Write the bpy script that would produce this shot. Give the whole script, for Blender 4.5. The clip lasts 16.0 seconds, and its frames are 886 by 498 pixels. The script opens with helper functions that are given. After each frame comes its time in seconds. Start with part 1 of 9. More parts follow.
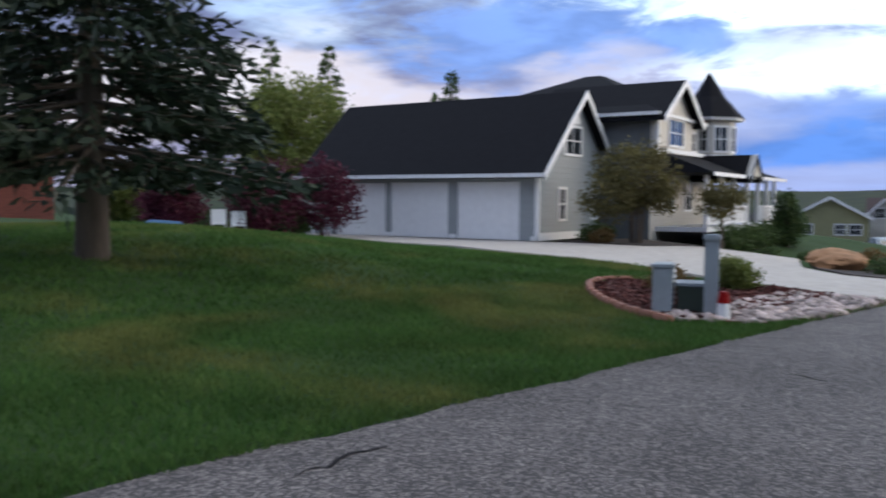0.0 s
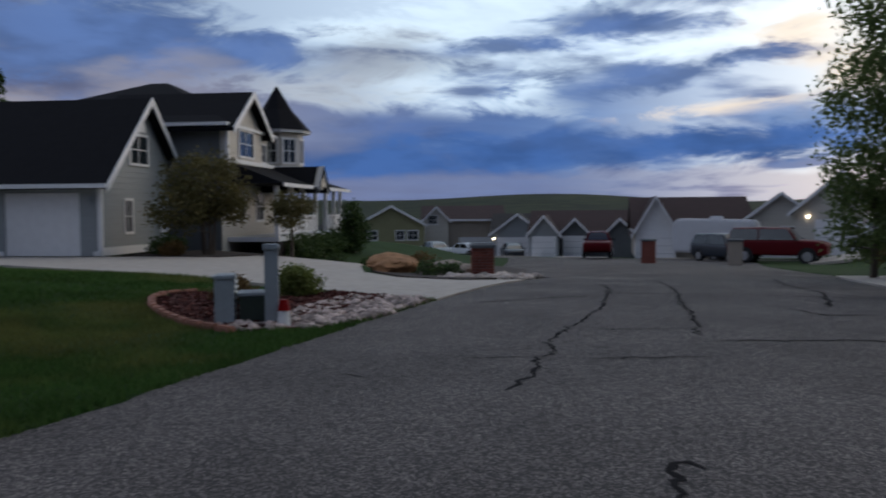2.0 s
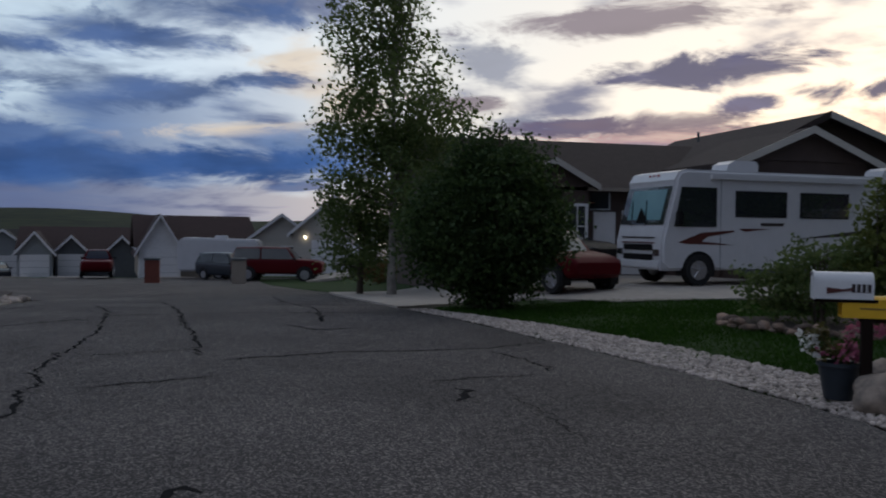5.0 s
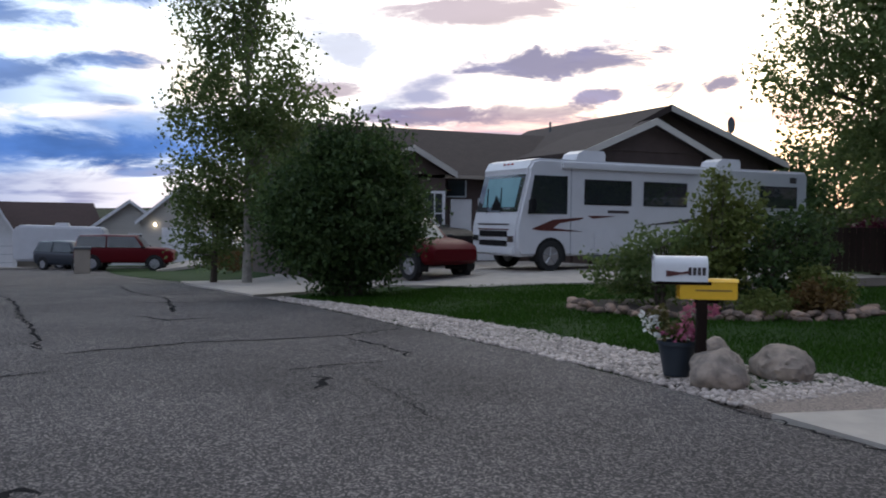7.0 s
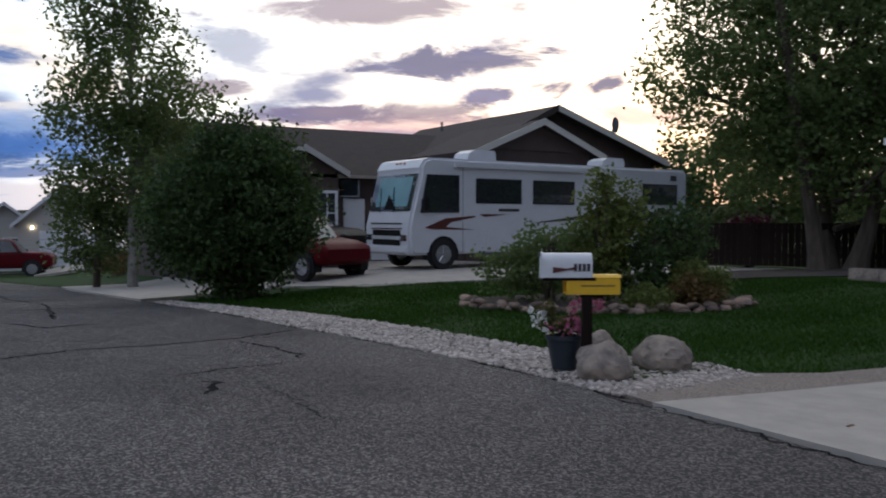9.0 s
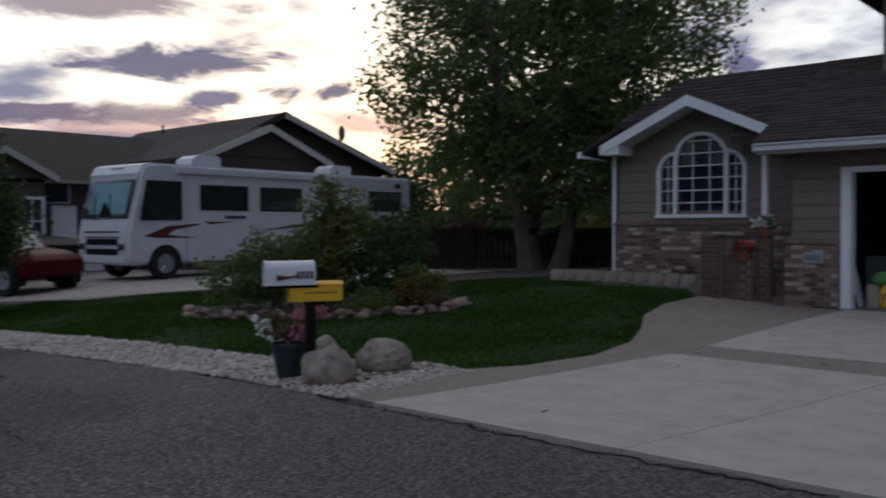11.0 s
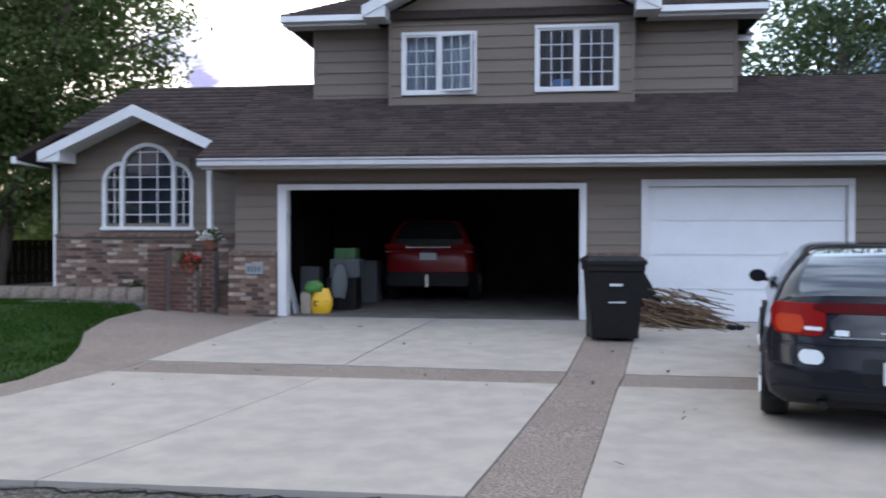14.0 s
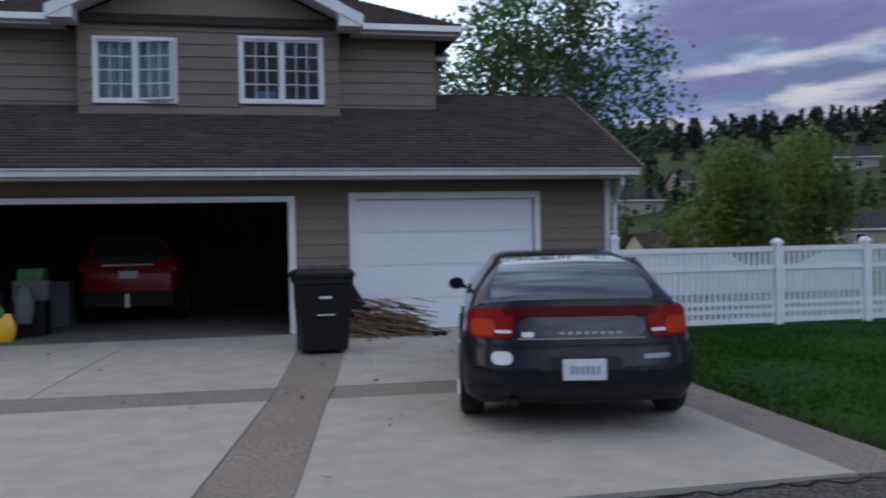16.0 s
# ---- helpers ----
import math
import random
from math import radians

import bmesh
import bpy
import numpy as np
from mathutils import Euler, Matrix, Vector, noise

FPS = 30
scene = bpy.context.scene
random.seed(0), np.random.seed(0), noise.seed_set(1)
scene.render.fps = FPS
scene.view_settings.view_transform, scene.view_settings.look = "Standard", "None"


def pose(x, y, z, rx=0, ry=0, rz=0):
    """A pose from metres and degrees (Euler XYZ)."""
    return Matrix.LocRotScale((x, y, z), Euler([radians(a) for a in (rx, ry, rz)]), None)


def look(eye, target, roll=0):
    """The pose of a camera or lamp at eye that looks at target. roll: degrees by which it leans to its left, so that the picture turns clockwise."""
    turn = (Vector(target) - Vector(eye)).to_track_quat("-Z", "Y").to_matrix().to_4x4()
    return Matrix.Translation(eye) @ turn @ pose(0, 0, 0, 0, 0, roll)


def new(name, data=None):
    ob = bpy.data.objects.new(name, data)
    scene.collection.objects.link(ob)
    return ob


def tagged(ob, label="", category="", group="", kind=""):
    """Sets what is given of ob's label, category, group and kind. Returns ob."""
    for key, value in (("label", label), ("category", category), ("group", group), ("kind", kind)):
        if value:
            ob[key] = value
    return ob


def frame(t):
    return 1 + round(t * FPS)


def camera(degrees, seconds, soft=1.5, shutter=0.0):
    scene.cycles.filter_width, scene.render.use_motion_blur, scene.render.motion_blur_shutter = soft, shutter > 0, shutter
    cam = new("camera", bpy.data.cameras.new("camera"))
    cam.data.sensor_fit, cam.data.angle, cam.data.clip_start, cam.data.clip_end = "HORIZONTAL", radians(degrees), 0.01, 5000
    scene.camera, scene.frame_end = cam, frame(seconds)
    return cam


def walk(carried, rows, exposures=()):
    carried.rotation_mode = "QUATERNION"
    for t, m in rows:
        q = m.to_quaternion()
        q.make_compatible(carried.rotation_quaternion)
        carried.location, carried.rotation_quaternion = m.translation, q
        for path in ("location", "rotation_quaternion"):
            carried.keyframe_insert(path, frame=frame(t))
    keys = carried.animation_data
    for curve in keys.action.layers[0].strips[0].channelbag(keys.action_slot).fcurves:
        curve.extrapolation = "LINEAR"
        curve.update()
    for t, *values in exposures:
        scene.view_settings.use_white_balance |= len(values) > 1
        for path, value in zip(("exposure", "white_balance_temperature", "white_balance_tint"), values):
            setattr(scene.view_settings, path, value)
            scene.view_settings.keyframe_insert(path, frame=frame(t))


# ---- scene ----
cam = camera(54.3, 16.0, soft=1.9, shutter=0.5)
walk(cam, [
    (0.0, pose(0.016, -0.214, 1.438, 86.78, -0.36, 134.93)),
    (0.5, pose(-0.005, -0.144, 1.431, 86.79, 0.20, 127.22)),
    (1.0, pose(-0.082, -0.129, 1.436, 86.83, 0.38, 120.06)),
    (1.5, pose(-0.111, -0.076, 1.441, 87.18, 0.55, 113.55)),
    (2.0, pose(-0.162, -0.033, 1.442, 87.46, 0.44, 107.54)),
    (2.5, pose(-0.186, -0.012, 1.456, 87.40, 0.71, 101.05)),
    (3.0, pose(-0.218, -0.009, 1.453, 87.83, 0.16, 93.74)),
    (3.5, pose(-0.225, -0.001, 1.454, 87.79, 0.02, 88.22)),
    (4.0, pose(-0.222, 0.015, 1.459, 88.30, -0.51, 82.35)),
    (4.5, pose(-0.211, 0.018, 1.459, 88.96, -0.82, 78.66)),
    (5.0, pose(-0.211, 0.020, 1.455, 88.79, -0.75, 75.65)),
    (7.5, pose(-0.202, 0.042, 1.448, 88.06, -0.68, 64.79)),
    (8.0, pose(-0.206, 0.063, 1.452, 88.08, -0.52, 63.51)),
    (10.5, pose(0.011, -0.033, 1.470, 88.15, 0.18, 47.30)),
    (11.0, pose(0.030, -0.010, 1.479, 88.44, 0.24, 41.56)),
    (11.5, pose(0.084, -0.000, 1.483, 88.99, 0.58, 34.80)),
    (12.0, pose(0.123, 0.021, 1.493, 88.92, 0.62, 27.94)),
    (12.5, pose(0.156, 0.049, 1.498, 88.70, 0.64, 21.62)),
    (13.0, pose(0.214, 0.063, 1.508, 88.92, 0.91, 16.04)),
    (13.5, pose(0.232, 0.078, 1.498, 89.16, 0.50, 11.36)),
    (14.0, pose(0.247, 0.085, 1.496, 89.17, -0.12, 6.93)),
    (14.5, pose(0.279, 0.108, 1.493, 89.08, -0.13, 2.53)),
    (15.0, pose(0.280, 0.125, 1.509, 89.10, 0.26, -1.24)),
    (15.5, pose(0.286, 0.138, 1.511, 89.38, 0.80, -5.50)),
    (16.0, pose(0.329, 0.117, 1.513, 89.80, 1.19, -11.85)),
], exposures=[(0.0, 0.65), (0.5, 0.2), (1.0, -0.25), (1.5, -0.45), (2.0, -0.67), (2.5, -0.8), (3.0, -0.78), (3.5, -0.92), (4.0, -1.28), (4.5, -1.2), (5.0, -1.1), (7.5, 0.1), (8.2, -0.4),
              (10.5, -0.18), (11.0, -0.82), (11.5, -0.6), (12.0, 0.94), (12.5, 1.14), (13.0, 0.95), (13.5, 0.9), (14.0, 0.9), (14.5, 0.8), (15.0, 0.63), (15.5, 0.35), (16.0, 0.06)])

# ---- sky and sun ----
SUN_AZ, SUN_EL = radians(-47), radians(4)      # azimuth clockwise from +y
SUN_DIR = Vector((math.sin(SUN_AZ) * math.cos(SUN_EL), math.cos(SUN_AZ) * math.cos(SUN_EL), math.sin(SUN_EL)))


class Nodes:
    """Short hand for building node trees."""

    def __init__(self, tree):
        self.t = tree
        tree.nodes.clear()

    def n(self, kind, ins=None, **props):
        nd = self.t.nodes.new(kind)
        for k, val in props.items():
            setattr_safe(nd, k, val)
        for k, val in (ins or {}).items():
            self.put(nd.inputs[k], val)
        return nd

    def put(self, sock, val):
        if isinstance(val, bpy.types.NodeSocket):
            self.t.links.new(val, sock)
        elif isinstance(val, bpy.types.Node):
            self.t.links.new(val.outputs[0], sock)
        else:
            sock.default_value = val

    def m(self, op, a, b=0.0, c=0.0, clamp=False):
        nd = self.t.nodes.new("ShaderNodeMath")
        nd.operation, nd.use_clamp = op, clamp
        for k, val in enumerate((a, b, c)):
            self.put(nd.inputs[k], val)
        return nd.outputs[0]

    def mix(self, fac, a, b, mode="MIX"):
        nd = self.t.nodes.new("ShaderNodeMix")
        nd.data_type, nd.blend_type = "RGBA", mode
        self.put(nd.inputs[0], fac)
        for k, val in ((6, a), (7, b)):
            self.put(nd.inputs[k], val if not isinstance(val, tuple) else (*val, 1.0)[:4])
        return nd.outputs[2]

    def ramp(self, fac, lo, hi, a=0.0, b=1.0):
        nd = self.t.nodes.new("ShaderNodeMapRange")
        nd.interpolation_type = "SMOOTHSTEP"
        self.put(nd.inputs[0], fac)
        for k, val in ((1, lo), (2, hi), (3, a), (4, b)):
            self.put(nd.inputs[k], val)
        return nd.outputs[0]

    def noise(self, vec, scale, detail=4.0, rough=0.55, dist=0.0):
        nd = self.t.nodes.new("ShaderNodeTexNoise")
        if vec is not None:
            self.put(nd.inputs["Vector"], vec)
        nd.inputs["Scale"].default_value, nd.inputs["Detail"].default_value = scale, detail
        nd.inputs["Roughness"].default_value, nd.inputs["Distortion"].default_value = rough, dist
        return nd.outputs["Fac"]


def setattr_safe(nd, k, val):
    if k == "operation":
        nd.operation = val
    elif k == "sky_type":
        nd.sky_type = val


world = bpy.data.worlds.new("dusk_sky")
scene.world = world
world.use_nodes = True
W = Nodes(world.node_tree)
tc = W.n("ShaderNodeTexCoord")
sep = W.n("ShaderNodeSeparateXYZ", {0: tc.outputs["Generated"]})
dx, dy, dz = sep.outputs
zc = W.m("MAXIMUM", dz, 0.0)
den = W.m("ADD", zc, 0.10)
flat = W.n("ShaderNodeCombineXYZ", {0: W.m("DIVIDE", dx, den), 1: W.m("DIVIDE", dy, den), 2: 0.0})
# streaks across the view, stretched along the horizon
n1 = W.noise(flat, 0.9, 7.0, 0.55, 0.35)
dirv = W.n("ShaderNodeCombineXYZ", {0: dx, 1: dy, 2: W.m("MULTIPLY", dz, 3.2)})
n3 = W.noise(dirv, 3.4, 6.0, 0.52, 0.25)
n4 = W.noise(dirv, 10.0, 4.0, 0.5, 0.1)
# nearness to the sunset, and to the dull side opposite
hl = W.m("SQRT", W.m("ADD", W.m("MULTIPLY", dx, dx), W.m("ADD", W.m("MULTIPLY", dy, dy), 0.0001)))
sunk = W.m("DIVIDE", W.m("ADD", W.m("MULTIPLY", dx, SUN_DIR.x), W.m("MULTIPLY", dy, SUN_DIR.y)), hl)
near = W.ramp(sunk, 0.60, 1.0)
wide = W.ramp(sunk, -0.1, 0.95)
low = W.ramp(dz, 0.015, 0.17, 1.0, 0.0)
sky = W.n("ShaderNodeTexSky")
sky.sky_type, sky.sun_disc = "NISHITA", False
sky.sun_elevation, sky.sun_rotation = SUN_EL, SUN_AZ
sky.air_density, sky.dust_density = 1.0, 1.2
clear = W.mix(1.0, W.mix(1.0, sky.outputs[0], (0.06, 0.06, 0.065), "MULTIPLY"),
              W.mix(near, W.mix(wide, (0.30, 0.42, 0.66), (1.32, 1.62, 1.95)), (1.78, 1.72, 1.62)), "ADD")
dark = W.mix(near, W.mix(wide, (0.10, 0.11, 0.22), (0.085, 0.19, 0.50)), (0.26, 0.29, 0.54))
cover = W.m("ADD", W.m("MULTIPLY", n1, 0.65), W.m("MULTIPLY", n3, 0.55))
cover = W.m("ADD", cover, W.m("MULTIPLY", W.m("SUBTRACT", n4, 0.5), 0.20))
far_side = W.ramp(sunk, -0.1, 0.65, 1.0, 0.0)
cover = W.m("ADD", cover, W.m("MULTIPLY", far_side, 0.10))
cover = W.m("SUBTRACT", cover, W.m("MULTIPLY", near, 0.035))
cover = W.m("SUBTRACT", cover, W.m("MULTIPLY", W.m("MULTIPLY", W.ramp(dz, 0.16, 0.28), W.ramp(sunk, 0.25, 0.65)), 0.055))
mask = W.m("MULTIPLY", W.ramp(cover, 0.555, 0.70), 0.88)
col = W.mix(mask, clear, dark)
# long low bank of cloud away from the sunset, and a broken mauve bank under it
wob = W.m("ADD", W.m("MULTIPLY", W.m("SUBTRACT", n3, 0.5), 0.16), W.m("MULTIPLY", W.m("SUBTRACT", n4, 0.5), 0.05))
bank = W.m("MULTIPLY", W.ramp(W.m("ADD", dz, wob), 0.125, 0.180, 1.0, 0.0), W.ramp(sunk, 0.55, 0.9, 0.95, 0.0))
bankcol = W.mix(W.ramp(n1, 0.35, 0.65), W.mix(far_side, (0.066, 0.18, 0.54), (0.11, 0.12, 0.22)), W.mix(far_side, (0.13, 0.29, 0.72), (0.24, 0.24, 0.36)))
col = W.mix(bank, col, bankcol)
glow = W.m("MULTIPLY", W.ramp(sunk, 0.955, 1.0), W.ramp(dz, 0.03, 0.15, 1.0, 0.0))
col = W.mix(W.m("MULTIPLY", glow, 0.5), col, (1.25, 0.72, 0.50))
# single clouds and breaks: azimuth, elevation, half width, half height (degrees), tilt
az_deg = W.m("MULTIPLY", W.m("ARCTAN2", dx, dy), 57.2958)
el_deg = W.m("MULTIPLY", W.m("ARCSINE", dz), 57.2958)
polar = W.n("ShaderNodeCombineXYZ", {0: az_deg, 1: el_deg, 2: 0.0})
fluff = W.noise(W.n("ShaderNodeCombineXYZ", {0: W.m("MULTIPLY", az_deg, 0.34), 1: el_deg, 2: 3.7}), 0.42, 9.0, 0.66, 0.5)
ragged = W.m("MULTIPLY", W.m("SUBTRACT", fluff, 0.54), 4.2)


def cloud(base, az, el, wide_az, high, tilt, tint, strength, edge=0.55):
    mp = W.n("ShaderNodeMapping")
    mp.vector_type = "TEXTURE"
    W.put(mp.inputs["Vector"], polar)
    mp.inputs["Location"].default_value = (az, el, 0)
    mp.inputs["Rotation"].default_value = (0, 0, radians(tilt))
    mp.inputs["Scale"].default_value = (wide_az, high, 1)
    ln = W.n("ShaderNodeVectorMath", {0: mp.outputs[0]})
    ln.operation = "LENGTH"
    d = W.m("ADD", ln.outputs["Value"], ragged)
    body = W.mix(W.ramp(n4, 0.38, 0.66, 0.0, 0.55), tint, tuple(v * 1.7 for v in tint) if tint[0] < 0.3 else tuple(v * 0.8 for v in tint))
    return W.mix(W.ramp(d, 1.25, 1.25 - 1.5 * edge, 0.0, strength), base, body)


BRIGHT, PALE, WARM = (1.28, 1.58, 1.85), (0.58, 0.66, 0.80), (1.75, 1.50, 1.22)
BLUE, DEEP, VIOLET, MAUVE = (0.13, 0.23, 0.52), (0.07, 0.17, 0.47), (0.17, 0.17, 0.35), (0.46, 0.36, 0.46)
for tint, strength, edge, rows in (
        (BRIGHT, 0.95, 0.9, ((-110, 8.3, 10.5, 1.9, 0), (-102, 7.0, 4.0, 0.9, 0), (-111, 11.6, 10, 1.2, 2), (-102.5, 13.2, 8, 1.2, 0), (-101.5, 7.8, 2.5, 0.8, 0))),
        (PALE, 0.85, 0.9, ((-113.5, 9.2, 6.0, 2.3, 8), (-143, 10.8, 3.5, 1.0, 0), (-150, 7.5, 8, 2.2, 0))),
        (WARM, 0.85, 0.8, ((-85.5, 10.4, 3.2, 1.8, 0), (-89.5, 6.3, 5.5, 0.55, 5), (-82, 8.0, 3.0, 1.3, 0))),
        (BLUE, 0.9, 0.7, ((-131, 10.2, 12, 3.0, 4), (-120, 10.2, 6.0, 1.2, -3), (-126, 10.8, 5.0, 1.8, 0), (-97.5, 11.6, 4.0, 1.1, 5), (-104, 10.6, 4.4, 0.55, 3),
                          (-105.4, 7.8, 2.0, 0.45, 0), (-94.0, 8.3, 8.0, 1.1, 9), (-88.5, 9.4, 3.5, 0.7, 4), (-94, 11.5, 5.0, 0.8, 0), (-89, 13.6, 5.0, 1.1, 0))),
        ((0.27, 0.41, 0.72), 0.9, 0.8, ((-84, 4.9, 8.0, 1.7, 0), (-77, 5.6, 4.0, 1.0, 0))),
        (DEEP, 0.9, 0.7, ((-112, 5.4, 5.5, 0.9, 0), (-112, 3.2, 9.0, 1.3, 0), (-96, 4.0, 12.0, 1.2, 0), (-88, 4.2, 6.0, 1.0, 0))),
        ((1.20, 0.72, 0.70), 0.75, 0.8, ((-60.5, 6.3, 10.0, 0.9, 0), (-46.0, 6.6, 5.0, 1.0, 0))),
        ((0.50, 0.56, 0.78), 0.8, 0.8, ((-73.0, 10.8, 2.8, 1.5, -20), (-70.5, 7.0, 2.5, 0.7, 0))),
        (VIOLET, 0.92, 0.5, ((-57.4, 10.4, 6.0, 1.1, 4), (-52.5, 8.7, 1.9, 0.7, 8), (-48.4, 8.8, 1.5, 0.6, 12), (-56.0, 8.0, 2.6, 0.6, 5), (-66.8, 6.9, 3.4, 0.55, 3),
                             (-22.7, 10.1, 1.2, 1.0, 0), (33, 14.0, 8.0, 1.5, 0), (30, 9.8, 3.5, 1.0, 10), (38, 12.2, 5.0, 0.8, 6))),
        (MAUVE, 0.85, 0.7, ((-61.0, 7.1, 8.0, 0.75, 2), (-64, 13.4, 7.5, 0.9, 3), (-74, 8.2, 3.0, 0.6, 0))),
        ((0.62, 0.62, 0.68), 0.85, 0.8, ((35.5, 8.9, 5.5, 0.6, 6), (26.8, 7.5, 2.8, 0.5, 0), (33, 10.9, 6.0, 0.5, 5)))):
    for row in rows:
        col = cloud(col, *row, tint, strength, edge)
# pale, warm strip just over the hills
strip = W.m("MULTIPLY", W.ramp(W.m("ADD", dz, W.m("MULTIPLY", W.m("SUBTRACT", n4, 0.5), 0.05)), 0.036, 0.052, 1.0, 0.0), 0.42)
col = W.mix(strip, col, W.mix(near, (0.42, 0.42, 0.56), (1.0, 0.55, 0.42)))
gap = W.m("MULTIPLY", W.ramp(W.m("ADD", W.m("ABSOLUTE", W.m("SUBTRACT", dz, 0.115)), W.m("MULTIPLY", wob, 1.2)), 0.01, 0.045, 1.0, 0.0), far_side)
col = W.mix(W.m("MULTIPLY", gap, 0.7), col, (0.66, 0.62, 0.66))
# sky behind the watcher, out of view: broken, and brightened to light the house
back_fill_sky = W.m("MULTIPLY", W.m("MULTIPLY", W.ramp(dy, -0.05, -0.7), W.ramp(dx, -0.55, 0.1)), W.ramp(W.m("ADD", dz, W.m("MULTIPLY", wob, 0.8)), 0.20, 0.42, 0.12, 1.0))
col = W.mix(W.m("MULTIPLY", back_fill_sky, W.ramp(n3, 0.36, 0.60, 1.0, 0.55)), col, (1.68, 1.97, 2.50))
# out-of-view sky overhead is dulled so the ground takes less light
overhead = W.m("MULTIPLY", W.ramp(dz, 0.36, 0.65), W.ramp(dy, -0.35, 0.05))
col = W.mix(W.m("MULTIPLY", overhead, 0.35), col, (0.26, 0.29, 0.38))
below = W.ramp(dz, -0.02, 0.0)
col = W.mix(below, (0.10, 0.11, 0.12), col)
bg = W.n("ShaderNodeBackground", {0: col, 1: 1.0})
wo = W.n("ShaderNodeOutputWorld", {0: bg})

sun = new("sun", bpy.data.lights.new("sun", "SUN"))
sun.data.energy, sun.data.angle, sun.data.color = 0.5, radians(20), (1.0, 0.90, 0.80)
sun.matrix_world = look(SUN_DIR * 50, (0, 0, 0))


# ---- materials ----
def mat(name, col, rough=0.7, var=0.15, scale=6.0, bump=0.0, bscale=40.0, metal=0.0, col2=None, island=0.0, objrand=0.0, spec=0.5, big=0.12,
        stretch=None):
    m = bpy.data.materials.new(name)
    m.use_nodes = True
    k = Nodes(m.node_tree)
    co = k.n("ShaderNodeTexCoord").outputs["Object"]
    if stretch:
        co = k.n("ShaderNodeVectorMath", {0: co, 1: stretch}, operation="MULTIPLY").outputs[0]
    fine = k.noise(co, scale, 6.0, 0.6)
    coarse = k.noise(co, scale * big, 3.0, 0.5)
    c2 = col2 or tuple(v * (1 - 1.6 * var) for v in col)
    c = k.mix(k.ramp(fine, 0.3, 0.7), col, c2)
    tone = k.m("ADD", k.m("MULTIPLY", k.m("SUBTRACT", coarse, 0.5), 2.2 * var), 1.0)
    if island:
        r = k.n("ShaderNodeNewGeometry").outputs["Random Per Island"]
        tone = k.m("MULTIPLY", tone, k.m("ADD", k.m("MULTIPLY", k.m("SUBTRACT", r, 0.5), 2 * island), 1.0))
    if objrand:
        r = k.n("ShaderNodeObjectInfo").outputs["Random"]
        tone = k.m("MULTIPLY", tone, k.m("ADD", k.m("MULTIPLY", k.m("SUBTRACT", r, 0.5), 2 * objrand), 1.0))
    tv = k.n("ShaderNodeCombineColor", {0: tone, 1: tone, 2: tone})
    c = k.mix(1.0, c, tv.outputs[0], "MULTIPLY")
    b = k.n("ShaderNodeBsdfPrincipled", {"Base Color": c, "Metallic": metal, "Specular IOR Level": spec})
    k.put(b.inputs["Roughness"], k.m("ADD", k.m("MULTIPLY", k.m("SUBTRACT", fine, 0.5), 0.25 * (rough > 0.3)), rough, clamp=True))
    if bump:
        bn = k.n("ShaderNodeBump", {"Strength": min(1.0, bump * 4), "Distance": bump, "Height": k.noise(co, bscale, 5.0, 0.65)})
        k.put(b.inputs["Normal"], bn)
    k.n("ShaderNodeOutputMaterial", {0: b})
    return m


def glass_mat(name, tint=(0.02, 0.025, 0.03), rough=0.04):
    m = bpy.data.materials.new(name)
    m.use_nodes = True
    k = Nodes(m.node_tree)
    b = k.n("ShaderNodeBsdfPrincipled", {"Base Color": (*tint, 1), "Roughness": rough, "Specular IOR Level": 0.7})
    k.n("ShaderNodeOutputMaterial", {0: b})
    return m


def lamp_mat(name, col, power):
    m = bpy.data.materials.new(name)
    m.use_nodes = True
    k = Nodes(m.node_tree)
    k.n("ShaderNodeOutputMaterial", {0: k.n("ShaderNodeEmission", {0: (*col, 1), 1: power})})
    return m


def leaf_mat(name, col, col2, trans=0.35, spec=0.2, vary=0.9, patch=None):
    m = bpy.data.materials.new(name)
    m.use_nodes = True
    k = Nodes(m.node_tree)
    r = k.n("ShaderNodeNewGeometry").outputs["Random Per Island"]
    co = k.n("ShaderNodeTexCoord").outputs["Object"]
    c = k.mix(r, col, col2)
    if patch:
        c = k.mix(k.ramp(k.noise(co, 0.33, 4.0, 0.6, 0.4), 0.46, 0.68, 0.0, 0.85), c, patch)
    tone = k.m("ADD", k.m("MULTIPLY", k.noise(co, 0.9, 2.0), vary), 1.0 - vary / 2)
    c = k.mix(1.0, c, k.n("ShaderNodeCombineColor", {0: tone, 1: tone, 2: tone}).outputs[0], "MULTIPLY")
    b = k.n("ShaderNodeBsdfPrincipled", {"Base Color": c, "Roughness": 0.55, "Specular IOR Level": spec})
    t = k.n("ShaderNodeBsdfTranslucent", {0: c})
    x = k.n("ShaderNodeMixShader", {0: trans, 1: b, 2: t})
    k.n("ShaderNodeOutputMaterial", {0: x})
    return m


M_ASPHALT = bpy.data.materials.new("asphalt")
M_ASPHALT.use_nodes = True
k = Nodes(M_ASPHALT.node_tree)
co = k.n("ShaderNodeTexCoord").outputs["Object"]
grit = k.n("ShaderNodeTexVoronoi", {"Vector": co, "Scale": 75.0})
pat = k.noise(co, 0.35, 5.0, 0.6)
wear = k.noise(k.n("ShaderNodeVectorMath", {0: co, 1: (0.05, 0.9, 1)}, operation="MULTIPLY").outputs[0], 1.0, 3.0)
c = k.mix(k.ramp(k.n("ShaderNodeSeparateColor", {0: grit.outputs["Color"]}).outputs[0], 0.45, 1.0), (0.047, 0.042, 0.041), (0.215, 0.188, 0.173))
